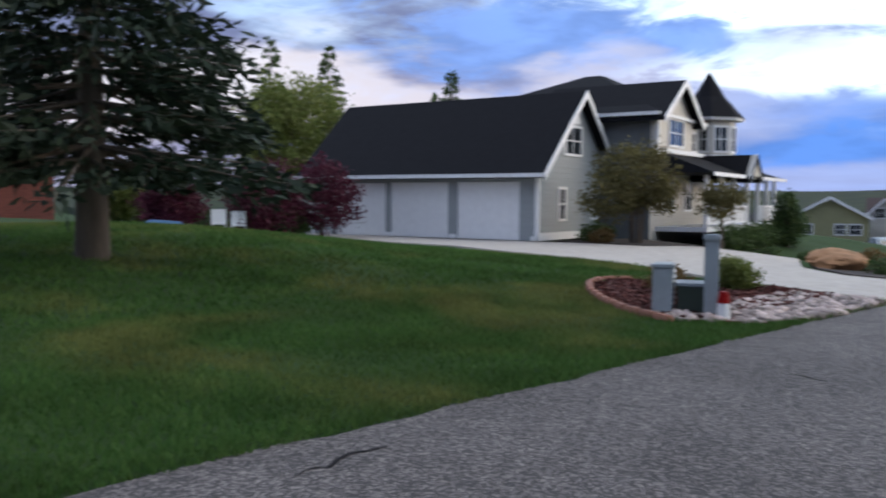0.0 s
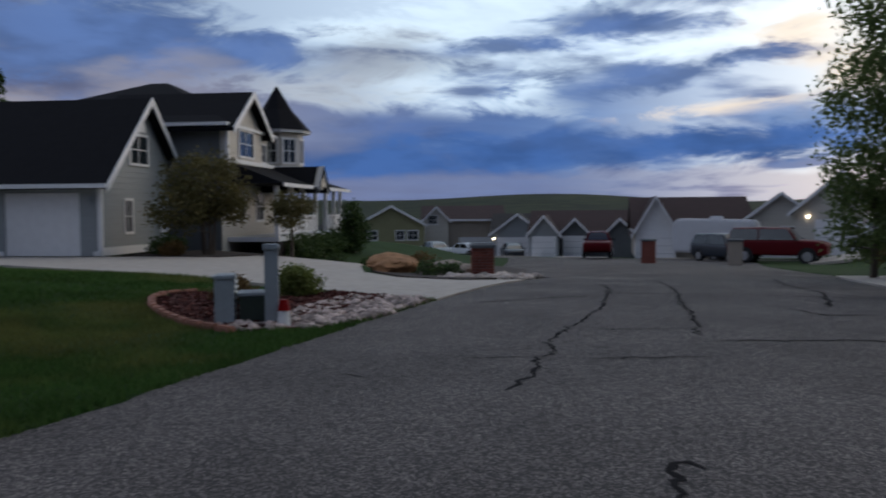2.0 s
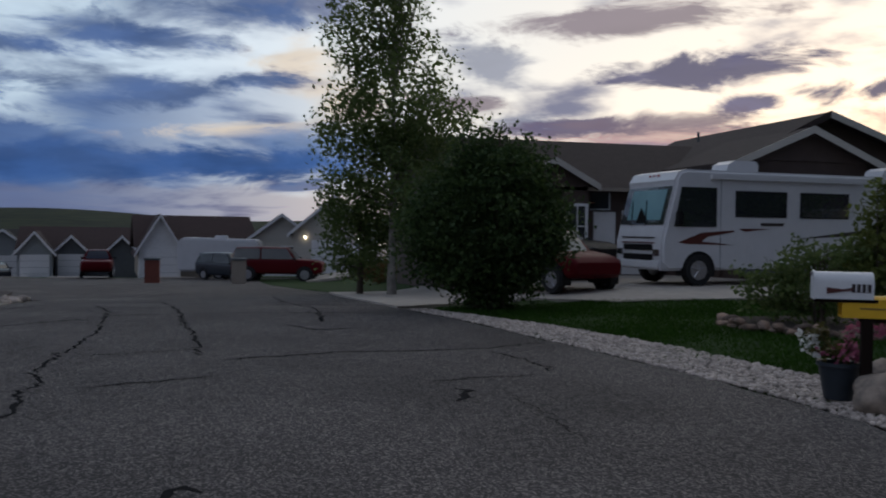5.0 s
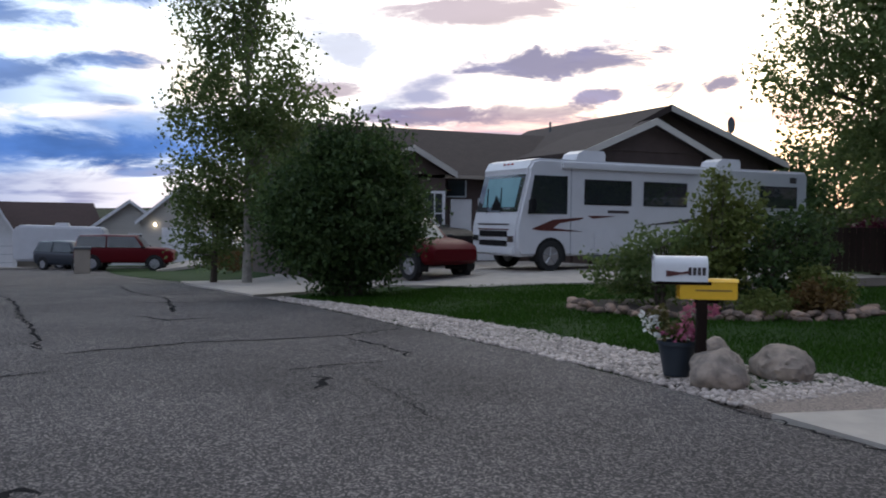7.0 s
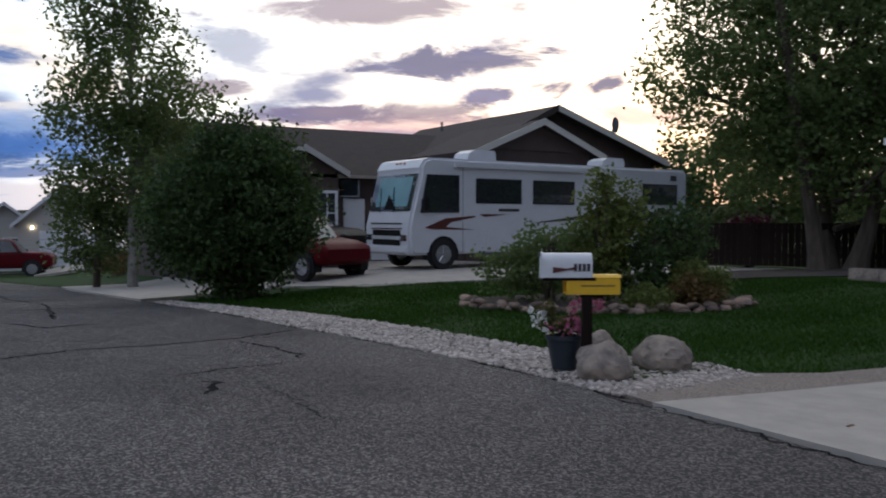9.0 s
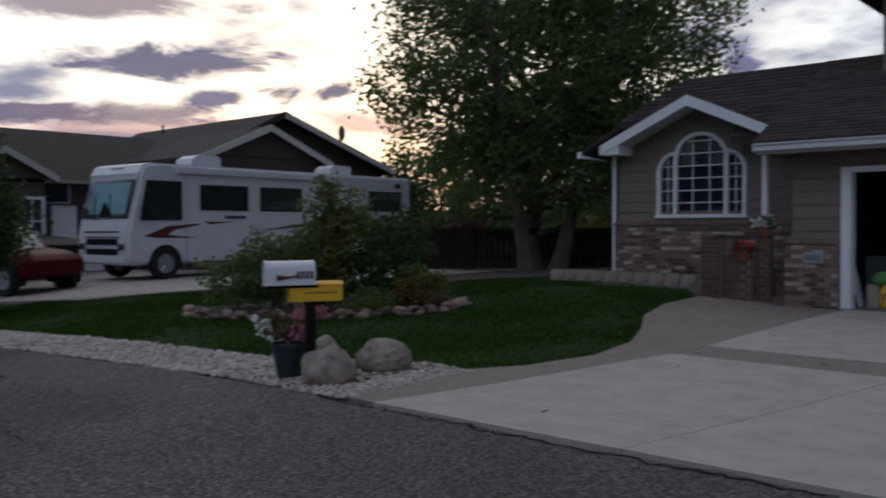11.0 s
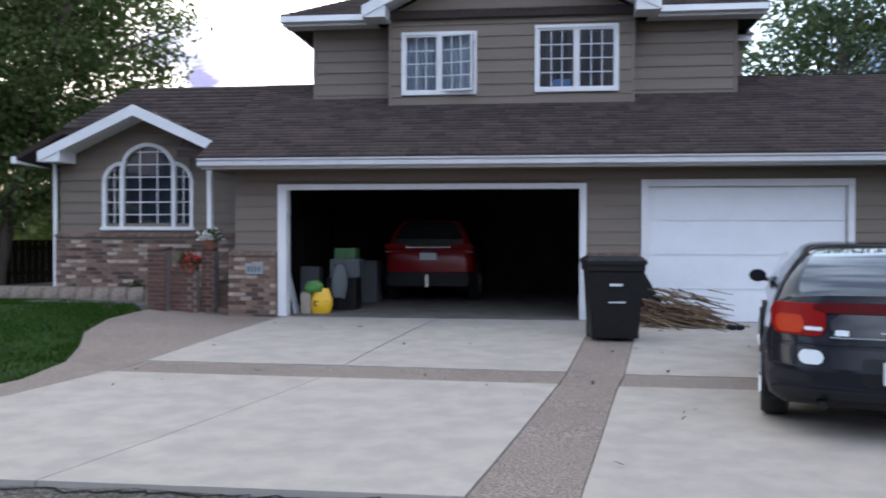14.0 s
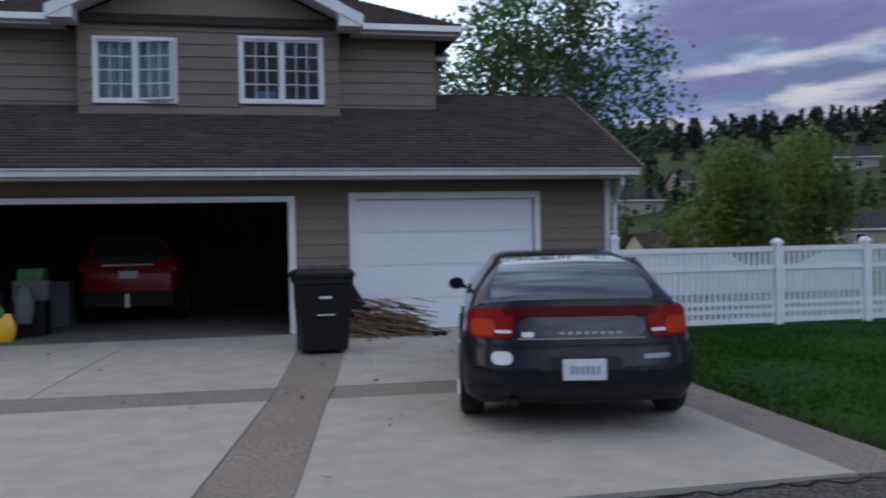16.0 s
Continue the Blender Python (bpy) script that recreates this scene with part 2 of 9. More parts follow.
tone = k.m("ADD", k.m("ADD", k.m("MULTIPLY", k.ramp(pat, 0.3, 0.7), 0.45), k.m("MULTIPLY", wear, 0.35)), 0.6)
c = k.mix(1.0, c, k.n("ShaderNodeCombineColor", {0: tone, 1: tone, 2: tone}).outputs[0], "MULTIPLY")
bn = k.n("ShaderNodeBump", {"Strength": 0.7, "Distance": 0.006, "Height": grit.outputs["Distance"]})
k.n("ShaderNodeOutputMaterial", {0: k.n("ShaderNodeBsdfPrincipled", {"Base Color": c, "Roughness": 0.82, "Normal": bn, "Specular IOR Level": 0.18})})

M_GRASS = mat("lawn_soil", (0.018, 0.040, 0.011), 0.95, 0.25, 9.0, 0.02, 60.0, col2=(0.034, 0.058, 0.017), spec=0.1)
M_BLADE = leaf_mat("grass_blades", (0.038, 0.092, 0.022), (0.074, 0.128, 0.034), 0.35, 0.03, 1.2, (0.150, 0.150, 0.048))
M_BLADE2 = leaf_mat("watered_grass", (0.026, 0.066, 0.010), (0.040, 0.086, 0.014), 0.35, 0.03, 0.7)
M_FARHILL = mat("far_hills", (0.010, 0.018, 0.009), 0.95, 0.35, 0.03, 0.0, col2=(0.036, 0.044, 0.020), big=0.3, spec=0.1)
M_GREENHILL = mat("grassy_hillside", (0.040, 0.060, 0.026), 0.95, 0.3, 0.06, 0.0, col2=(0.075, 0.085, 0.045), spec=0.1)
M_CONC = mat("concrete", (0.405, 0.355, 0.305), 0.8, 0.10, 3.0, 0.003, 120.0, objrand=0.04, col2=(0.335, 0.30, 0.262))
M_AGG = mat("exposed_aggregate", (0.36, 0.285, 0.235), 0.85, 0.3, 60.0, 0.006, 110.0, col2=(0.070, 0.057, 0.050), big=0.01)
M_CRACK = mat("crack_sealer", (0.019, 0.018, 0.019), 0.95, 0.2, 9.0, spec=0.05)
M_SIDING_B = mat("taupe_siding", (0.170, 0.135, 0.105), 0.6, 0.06, 2.0, 0.002, 90.0, objrand=0.05, stretch=(0.3, 3, 6))
M_WHITE = mat("white_trim", (0.72, 0.72, 0.73), 0.45, 0.04, 4.0)
M_DOORW = mat("white_garage_door", (0.76, 0.77, 0.80), 0.4, 0.03, 3.0)
M_SHINGLE = mat("brown_shingles", (0.056, 0.038, 0.033), 0.9, 0.25, 25.0, 0.004, 150.0, island=0.35)
M_SHINGLE_A = mat("charcoal_shingles", (0.011, 0.011, 0.014), 0.95, 0.25, 25.0, 0.004, 150.0, island=0.25, spec=0.15)
M_SHINGLE_R = mat("red_brown_shingles", (0.034, 0.014, 0.014), 0.92, 0.2, 8.0, 0.004, 90.0)
M_SHINGLE_G = mat("grey_shingles", (0.028, 0.025, 0.025), 0.92, 0.2, 8.0, 0.004, 90.0)
M_BRICK = mat("tan_brick", (0.21, 0.135, 0.10), 0.85, 0.2, 18.0, 0.004, 90.0, objrand=0.3, col2=(0.14, 0.085, 0.065))
M_BRICKPALE = mat("pale_tumbled_brick", (0.42, 0.34, 0.28), 0.85, 0.2, 18.0, 0.004, 90.0, objrand=0.2, col2=(0.30, 0.22, 0.17))
M_BRICKDK = mat("dark_brown_brick", (0.10, 0.062, 0.05), 0.85, 0.2, 18.0, 0.004, 90.0, objrand=0.25)
M_RAILBRICK = mat("weathered_red_brick", (0.13, 0.060, 0.045), 0.85, 0.25, 14.0, 0.004, 60.0, objrand=0.3)
M_REDBRICK = mat("red_brick", (0.20, 0.060, 0.042), 0.85, 0.25, 14.0, 0.004, 60.0, objrand=0.25)
M_MORTAR = mat("mortar", (0.19, 0.165, 0.145), 0.95, 0.15, 30.0, 0.003, 150.0)
M_GLASS = glass_mat("dark_window_glass")
M_GLASS.node_tree.nodes["Principled BSDF"].inputs["Specular IOR Level"].default_value = 0.4
# a greyer tone than the other white trim
M_GUTTER = mat("greyish_white_gutter", (0.50, 0.50, 0.51), 0.5, 0.08, 3.0)
# concrete darkened: the shade inside the garage is put into its colour
M_FLOORG = mat("shaded_garage_floor", (0.15, 0.135, 0.12), 0.75, 0.2, 3.0, 0.003, 90.0)
M_PANE = bpy.data.materials.new("clear_window_pane")
M_PANE.use_nodes = True
k = Nodes(M_PANE.node_tree)
k.n("ShaderNodeOutputMaterial", {0: k.n("ShaderNodeMixShader", {0: k.n("ShaderNodeFresnel", {0: 1.45}), 1: k.n("ShaderNodeBsdfTransparent", {0: (0.86, 0.90, 0.92, 1)}), 2: k.n("ShaderNodeBsdfGlossy", {"Roughness": 0.02})})})
M_GLASS_CAR = glass_mat("car_glass", (0.022, 0.027, 0.030), 0.03)
M_GLASS_CAR.node_tree.nodes["Principled BSDF"].inputs["Specular IOR Level"].default_value = 1.0
M_GLASS_CAR.node_tree.nodes["Principled BSDF"].inputs["Coat Weight"].default_value = 1.0
M_DRAPE = mat("dark_drape", (0.075, 0.082, 0.115), 0.95, 0.25, 3.0, stretch=(6, 6, 0.3))
M_RUSTDRAPE = mat("rust_drape", (0.10, 0.055, 0.035), 0.95, 0.25, 3.0, stretch=(6, 6, 0.3))
M_CURTAIN = mat("pale_curtain", (0.50, 0.54, 0.60), 0.9, 0.2, 3.0, stretch=(6, 6, 0.3))
M_GREYWALL = mat("blue_grey_siding", (0.26, 0.28, 0.29), 0.6, 0.06, 2.0, 0.003, 90.0, stretch=(0.3, 0.3, 8))
M_CREAM = mat("cream_siding", (0.50, 0.47, 0.42), 0.6, 0.06, 2.0, 0.003, 90.0, stretch=(0.3, 0.3, 8))
M_DARKGREY = mat("dark_grey_siding", (0.10, 0.11, 0.12), 0.65, 0.08, 2.0)
M_BROWNWALL = mat("dark_brown_siding", (0.075, 0.050, 0.042), 0.7, 0.1, 2.0)
M_OLIVE = mat("olive_siding", (0.23, 0.22, 0.115), 0.7, 0.06, 2.0)
M_TAN = mat("tan_siding", (0.33, 0.28, 0.23), 0.7, 0.06, 2.0)
M_BLACK = mat("black_plastic", (0.010, 0.010, 0.011), 0.5, 0.2, 8.0, spec=0.25)
# near-black: the unlit depth of garage and rooms is put into the colour
M_SHADEIN = mat("shaded_interior", (0.030, 0.027, 0.025), 0.9, 0.3, 2.0)
M_RUBBER = mat("tyre_rubber", (0.012, 0.012, 0.013), 0.8, 0.2, 10.0)
M_RIM = mat("alloy_rim", (0.45, 0.45, 0.47), 0.35, 0.1, 8.0, metal=0.8)
M_CHROME = mat("chrome", (0.6, 0.6, 0.62), 0.2, 0.05, 8.0, metal=1.0)
M_WOOD = mat("dark_wood", (0.022, 0.014, 0.011), 0.9, 0.25, 6.0, 0.004, 30.0, stretch=(1, 1, 0.1), spec=0.12)
M_STICK = mat("dry_branches", (0.20, 0.13, 0.08), 0.9, 0.3, 10.0, island=0.4)
M_BARK = mat("grey_bark", (0.11, 0.085, 0.065), 0.95, 0.3, 5.0, 0.02, 14.0, stretch=(1, 1, 0.25))
M_BARKPALE = mat("pale_bark", (0.26, 0.24, 0.21), 0.9, 0.3, 5.0, 0.01, 14.0)
M_ROCKW = mat("pale_landscape_rock", (0.47, 0.40, 0.35), 0.85, 0.2, 12.0, 0.004, 60.0, island=0.4)
M_RIVER = mat("mixed_river_rock", (0.37, 0.29, 0.26), 0.8, 0.25, 12.0, 0.004, 60.0, island=0.65)
M_BOULDER = mat("granite_boulder", (0.34, 0.27, 0.215), 0.9, 0.3, 7.0, 0.03, 22.0, col2=(0.15, 0.125, 0.105), objrand=0.1)
M_EDGESTONE = mat("brown_flagstone", (0.26, 0.17, 0.12), 0.9, 0.3, 6.0, 0.02, 22.0, col2=(0.13, 0.10, 0.085), objrand=0.45)
M_BOULDER_TAN = mat("sandstone_boulder", (0.34, 0.17, 0.075), 0.9, 0.25, 4.0, 0.02, 14.0)
M_MULCH = mat("red_bark_mulch", (0.13, 0.036, 0.026), 0.95, 0.45, 16.0, 0.03, 35.0, island=0.4)
M_SOIL = mat("dark_soil", (0.040, 0.026, 0.020), 0.95, 0.35, 10.0, 0.03, 30.0)
M_EDGING = mat("terracotta_edging", (0.30, 0.13, 0.085), 0.85, 0.2, 8.0, 0.004, 40.0, objrand=0.12)
M_GALV = mat("grey_utility_paint", (0.27, 0.30, 0.32), 0.5, 0.1, 6.0)
M_GREENBOX = mat("dark_green_paint", (0.020, 0.034, 0.024), 0.5, 0.1, 6.0)
M_YELLOW = mat("yellow_plastic", (0.78, 0.45, 0.02), 0.45, 0.06, 5.0)
M_MBWHITE = mat("mailbox_white", (0.72, 0.72, 0.72), 0.4, 0.06, 6.0)
M_RVWHITE = mat("motorhome_white", (0.60, 0.60, 0.62), 0.3, 0.04, 2.0)
M_RVRED = mat("maroon_decal", (0.10, 0.025, 0.020), 0.4, 0.1, 5.0)
M_GLOSSDK = mat("glossy_dark_panel", (0.012, 0.011, 0.014), 0.10, 0.03, 3.0)
M_CARGREY = mat("charcoal_car_paint", (0.015, 0.015, 0.019), 0.08, 0.04, 3.0, spec=0.22)
M_CARRED = mat("red_car_paint", (0.22, 0.010, 0.014), 0.25, 0.04, 3.0)
M_CARMAROON = mat("maroon_car_paint", (0.090, 0.006, 0.009), 0.4, 0.05, 3.0, spec=0.08)
M_CARBLUE = mat("dark_blue_car_paint", (0.012, 0.018, 0.028), 0.3, 0.05, 3.0)
M_TAIL = mat("tail_lamp_red", (0.21, 0.006, 0.006), 0.3, 0.05, 8.0, spec=0.06)
M_TAILDK = mat("deep_red_lens", (0.075, 0.005, 0.006), 0.3, 0.05, 8.0, spec=0.06)
M_AMBER = mat("amber_lens", (0.42, 0.040, 0.012), 0.3, 0.05, 8.0, spec=0.06)
M_PLATE = mat("plate_white", (0.62, 0.65, 0.68), 0.5, 0.05, 8.0)
M_FENCE = mat("white_vinyl", (0.74, 0.75, 0.77), 0.4, 0.03, 3.0)
M_POT = mat("dark_blue_pot", (0.020, 0.028, 0.038), 0.45, 0.1, 6.0)
M_PINK = leaf_mat("pink_petals", (0.42, 0.10, 0.20), (0.55, 0.22, 0.30))
M_REDFL = leaf_mat("red_petals", (0.40, 0.03, 0.04), (0.55, 0.10, 0.09))
M_WHITEFL = leaf_mat("white_petals", (0.7, 0.7, 0.66), (0.8, 0.8, 0.78))
M_LEAF = leaf_mat("cottonwood_leaves", (0.082, 0.128, 0.042), (0.17, 0.215, 0.078), 0.55)
M_LEAFPOP = leaf_mat("poplar_leaves", (0.060, 0.105, 0.050), (0.125, 0.175, 0.085), 0.5)
M_LEAFDK = leaf_mat("dark_shrub_leaves", (0.030, 0.058, 0.020), (0.080, 0.122, 0.038), 0.4)
M_LEAFYG = leaf_mat("yellow_green_leaves", (0.10, 0.135, 0.030), (0.17, 0.19, 0.055), 0.4)
M_LEAFOL = leaf_mat("olive_leaves", (0.080, 0.078, 0.028), (0.150, 0.125, 0.050), 0.4)
M_LEAFPUR = leaf_mat("purple_leaves", (0.060, 0.010, 0.022), (0.11, 0.024, 0.042), 0.3)
M_LEAFAUT = leaf_mat("bronze_leaves", (0.10, 0.060, 0.022), (0.16, 0.10, 0.035), 0.3)
M_NEEDLE = leaf_mat("spruce_needles", (0.012, 0.022, 0.014), (0.030, 0.045, 0.026), 0.15)
M_PINEFAR = leaf_mat("far_pines", (0.016, 0.026, 0.020), (0.035, 0.045, 0.032), 0.1)
M_LIT = lamp_mat("lit_lamp", (1.0, 0.85, 0.62), 14.0)
M_DECALBAR = mat("print_dark", (0.04, 0.03, 0.03), 0.6, 0.05, 5.0)
M_BROWNPRINT = mat("print_brown", (0.25, 0.15, 0.03), 0.6, 0.05, 5.0)
M_SHADE = mat("windshield_shade", (0.17, 0.33, 0.36), 0.35, 0.08, 2.0)
M_BLUETARP = mat("blue_tarp", (0.10, 0.22, 0.45), 0.6, 0.1, 5.0)


# ---- building helpers ----
def box(bm, x0, x1, y0, y1, z0, z1, bev=0.0):
    r = bmesh.ops.create_cube(bm, size=1.0, matrix=Matrix.LocRotScale(((x0 + x1) / 2, (y0 + y1) / 2, (z0 + z1) / 2), None,
                                                                  (abs(x1 - x0), abs(y1 - y0), abs(z1 - z0))))
    if bev:
        es = {e for v in r["verts"] for e in v.link_edges}
        bmesh.ops.bevel(bm, geom=list(es), offset=bev, segments=2, affect="EDGES", clamp_overlap=True)
    return r["verts"]


def B(*a, bev=0.0):
    bm = bmesh.new()
    box(bm, *a, bev=bev)
    return bm


def cyl(bm, p0, p1, r0, r1=None, seg=10):
    p0, p1 = Vector(p0), Vector(p1)
    d = p1 - p0
    mm = Matrix.Translation((p0 + p1) / 2) @ d.to_track_quat("Z", "Y").to_matrix().to_4x4()
    bmesh.ops.create_cone(bm, cap_ends=True, segments=seg, radius1=r0, radius2=r0 if r1 is None else r1, depth=d.length, matrix=mm)
    return bm


def C(p0, p1, r0, r1=None, seg=10):
    return cyl(bmesh.new(), p0, p1, r0, r1, seg)


def prism(bm, pts, axis, a, b):
    """A polygon (two coordinates) pushed along an axis from a to b."""
    def at(p, q):
        return {"x": (q, p[0], p[1]), "y": (p[0], q, p[1]), "z": (p[0], p[1], q)}[axis]
    lo, hi = [bm.verts.new(at(p, a)) for p in pts], [bm.verts.new(at(p, b)) for p in pts]
    n = len(pts)
    bm.faces.new(lo)
    bm.faces.new(hi[::-1])
    for i in range(n):
        bm.faces.new((lo[i], hi[i], hi[(i + 1) % n], lo[(i + 1) % n]))
    bmesh.ops.recalc_face_normals(bm, faces=bm.faces[:])
    return bm


def PR(pts, axis, a, b):
    return prism(bmesh.new(), pts, axis, a, b)


def loft(rings, closed=True, caps=True):
    bm = bmesh.new()
    vs = [[bm.verts.new(p) for p in ring] for ring in rings]
    n = len(rings[0])
    for a, b in zip(vs, vs[1:]):
        for i in range(n if closed else n - 1):
            bm.faces.new((a[i], a[(i + 1) % n], b[(i + 1) % n], b[i]))
    if caps:
        bm.faces.new(vs[0][::-1])
        bm.faces.new(vs[-1])
    bmesh.ops.recalc_face_normals(bm, faces=bm.faces[:])
    return bm


def mesh_of(name, bm, material, smooth=False):
    me = bpy.data.meshes.new(name)
    bm.to_mesh(me)
    bm.free()
    me.materials.append(material)
    if smooth:
        for p in me.polygons:
            p.use_smooth = True
        me.set_sharp_from_angle(angle=radians(35))
    return me


def part(name, bm, material, parent, label="", smooth=False, m=None):
    ob = new(name, mesh_of(name, bm, material, smooth))
    ob.parent = parent
    if m is not None:
        ob.matrix_local = m
    if label:
        ob["label"] = label
    return ob


def piece(name, me, parent, m):
    ob = new(name, me)
    ob.parent = parent
    ob.matrix_local = m
    return ob


def thing(name, m, label, category, group="", kind=""):
    ob = new(name)
    ob.matrix_world = m
    return tagged(ob, label, category, group, kind)


def solo(name, bm, material, label, category, group="", kind="", smooth=False, m=None):
    ob = new(name, mesh_of(name, bm, material, smooth))
    if m is not None:
        ob.matrix_world = m
    return tagged(ob, label, category, group, kind)


def bulk(name, verts, faces, material, smooth=False):
    me = bpy.data.meshes.new(name)
    verts, faces = np.asarray(verts, np.float32), np.asarray(faces, np.int32)
    me.vertices.add(len(verts))
    me.vertices.foreach_set("co", verts.ravel())
    k = faces.shape[1]
    me.loops.add(faces.size)
    me.loops.foreach_set("vertex_index", faces.ravel())
    me.polygons.add(len(faces))
    me.polygons.foreach_set("loop_start", np.arange(0, faces.size, k, dtype=np.int32))
    me.update(calc_edges=True)
    me.materials.append(material)
    if smooth:
        for p in me.polygons:
            p.use_smooth = True
    return me


# ---- the lie of the land ----
RX = [-3000, -1300, -800, -420, -160, -95, -80, -65, -55, -45, -33, -24.5, -19, -15, 0, 4000]
RZ = [20, 20, 2, -9, -6.5, -3.8, -2.95, -2.15, -1.72, -1.32, -0.86, -0.48, -0.15, -0.02, 0, 0]


def sm(a, b, x):
    t = np.clip((x - a) / (b - a), 0, 1)
    return t * t * (3 - 2 * t)


def fall(x):
    return sum(np.interp(x + d, RX, RZ) for d in (-3, -1.5, 0, 1.5, 3)) / 5


def ground_z(x, y):
    x, y = np.asarray(x, float), np.asarray(y, float)
    wide = 8.0 * (1 - sm(-33, -24, x))
    side = np.where(y < 0, sm(-14 - wide, -5.5 - wide, y), 1 - sm(5.5, 10, y))
    far = 1 - sm(-62, -44, x)
    z = fall(x) * np.maximum(0.12 + 0.88 * side, far)
    z = z + 0.85 * sm(-5, -19, y) * sm(-19, -8, x)
    z = z + 0.14 * sm(5, 14, y) * sm(-40, -14, x)
    z = z - 5.0 * sm(24, 60, y) * sm(-60, -5, x)
    # the lawn and walk climb a little towards the front door
    z = z + 0.20 * sm(-5.0, -7.2, x) * sm(9.5, 14.5, y) * sm(-16, -10, x) * (1 - sm(22, 30, y))
    z = z - 0.13 * sm(5.6, 7.6, x) * sm(5, 13, y)
    # wooded hill beyond the houses, and hills all round the far distance
    r, az = np.hypot(x, y), np.degrees(np.arctan2(x, y))
    z = z + 32 * sm(95, 235, r) * sm(-12, 12, az) * (1 - sm(75, 110, az))
    z = z + 20 * sm(500, 1300, r) * np.where((az > -60) | (az < -135), 1, 0)
    z = z + 9 * sm(700, 1300, r) * np.sin(az * 0.21 + 1) * np.sin(az * 0.083)
    return z


def gz(x, y):
    return float(ground_z(x, y))



# ---- ground, road, drives ----
ROAD_L, ROAD_R = -4.42, 4.9
EDGE_X = [-60, -41, -30, -27, -18.6, -16.3, -13.8, -11.4, -9.2, -7.4, -6.0, 40]
EDGE_Y = [2.1, 2.1, 3.55, 3.4, 3.3, 3.55, 3.95, 4.25, 4.62, 4.86, 4.9, 4.9]


def road_edge(x):
    return np.interp(x, EDGE_X, EDGE_Y)




def in_poly(x, y, poly):
    inside = np.zeros(x.shape, bool)
    n = len(poly)
    for i in range(n):
        (x0, y0), (x1, y1) = poly[i], poly[(i + 1) % n]
        hit = ((y0 > y) != (y1 > y)) & (x < (x1 - x0) * (y - y0) / (y1 - y0 + 1e-12) + x0)
        inside ^= hit
    return inside


DRIVE_A = [(-13.6, -4.4), (-20.5, -4.4), (-19.2, -5.6), (-19.8, -7.4), (-21.5, -9.0), (-25.0, -10.6), (-30.0, -12.5), (-31.0, -14.2), (-26.5, -15.0),
           (-24.6, -19.5), (-24.3, -31.0), (-20.2, -31.0), (-19.6, -19.0), (-16.9, -11.4), (-14.6, -7.0), (-13.9, -5.6)]
DRIVE_B = [(-5.5, 4.9), (4.5, 4.9), (4.55, 8.4), (5.3, 14.2), (-4.3, 14.2), (-4.4, 10.0), (-5.2, 7.0)]
WALK_B = [(-6.0, 5.03), (-5.17, 4.98), (-4.36, 8.69), (-4.28, 9.4), (-4.15, 14.05), (-5.6, 14.9), (-5.6, 15.3), (-6.3, 15.3), (-6.35, 13.7), (-6.40, 12.5), (-6.15, 11.4),
          (-5.6, 10.3), (-5.16, 9.25), (-5.02, 8.2), (-5.25, 7.25), (-5.64, 6.64)]
DRIVE_C = [(-17.2, 3.45), (-19.0, 3.35), (-29.5, 3.55), (-30.6, 7.2), (-30.0, 13.0), (-30.0, 19.0), (-15.2, 19.5), (-15.6, 12.4), (-16.3, 10.6), (-16.8, 8.1), (-19.4, 7.0), (-18.2, 5.0)]


ROAD_W = [(-23.6, -4.3), (-24.4, -6.1), (-34.0, -8.3), (-45.0, -10.6), (-57.6, -13.5), (-57.6, -4.3)]


def axis(lo, hi, step, far, n):
    mid = np.arange(lo, hi + step / 2, step)
    out = np.geomspace(2.0, far, n)
    return np.concatenate([lo - out[::-1], mid, hi + out])


gx, gy = axis(-48, 16, 0.4, 2600, 55), axis(-36, 28, 0.4, 2600, 55)
X, Y = np.meshgrid(gx, gy, indexing="ij")
Z = ground_z(X, Y)
rng = np.random.default_rng(4)
Z += np.where(np.hypot(X, Y) < 120, 0.02 * np.sin(X * 1.7 + np.sin(Y)) * np.sin(Y * 1.3), 0)
sunken = ((Y > ROAD_L - 0.1) & (Y < road_edge(X) + 0.1) & (X > -75) & (X < 40)) | in_poly(X, Y, DRIVE_A) | in_poly(X, Y, DRIVE_B) | in_poly(X, Y, DRIVE_C) | in_poly(X, Y, WALK_B)
sunken |= in_poly(X, Y, ROAD_W)
sunken |= (X > -64) & (X < -54) & (np.abs(Y) < 90)
garage_pad = (X > -9) & (X < 6.6) & (Y > 13.6) & (Y < 21)
Z = np.where(sunken | garage_pad, Z - 0.14, Z)
idx = np.arange(X.size).reshape(X.shape)
faces = np.stack([idx[:-1, :-1], idx[1:, :-1], idx[1:, 1:], idx[:-1, 1:]], -1).reshape(-1, 4)
ground = new("ground", bulk("ground", np.stack([X, Y, Z], -1).reshape(-1, 3), faces, M_GRASS, True))
# faces beyond 105 m are a darker green, lighter again where x > 0
ground.data.materials.append(M_FARHILL)
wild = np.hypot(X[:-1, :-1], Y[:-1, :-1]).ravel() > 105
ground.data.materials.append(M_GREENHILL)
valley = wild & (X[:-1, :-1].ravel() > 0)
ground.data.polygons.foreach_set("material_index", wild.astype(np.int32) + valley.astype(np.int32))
tagged(ground, "green mown lawns running out to dark grassy hills", "ground", kind="structure")


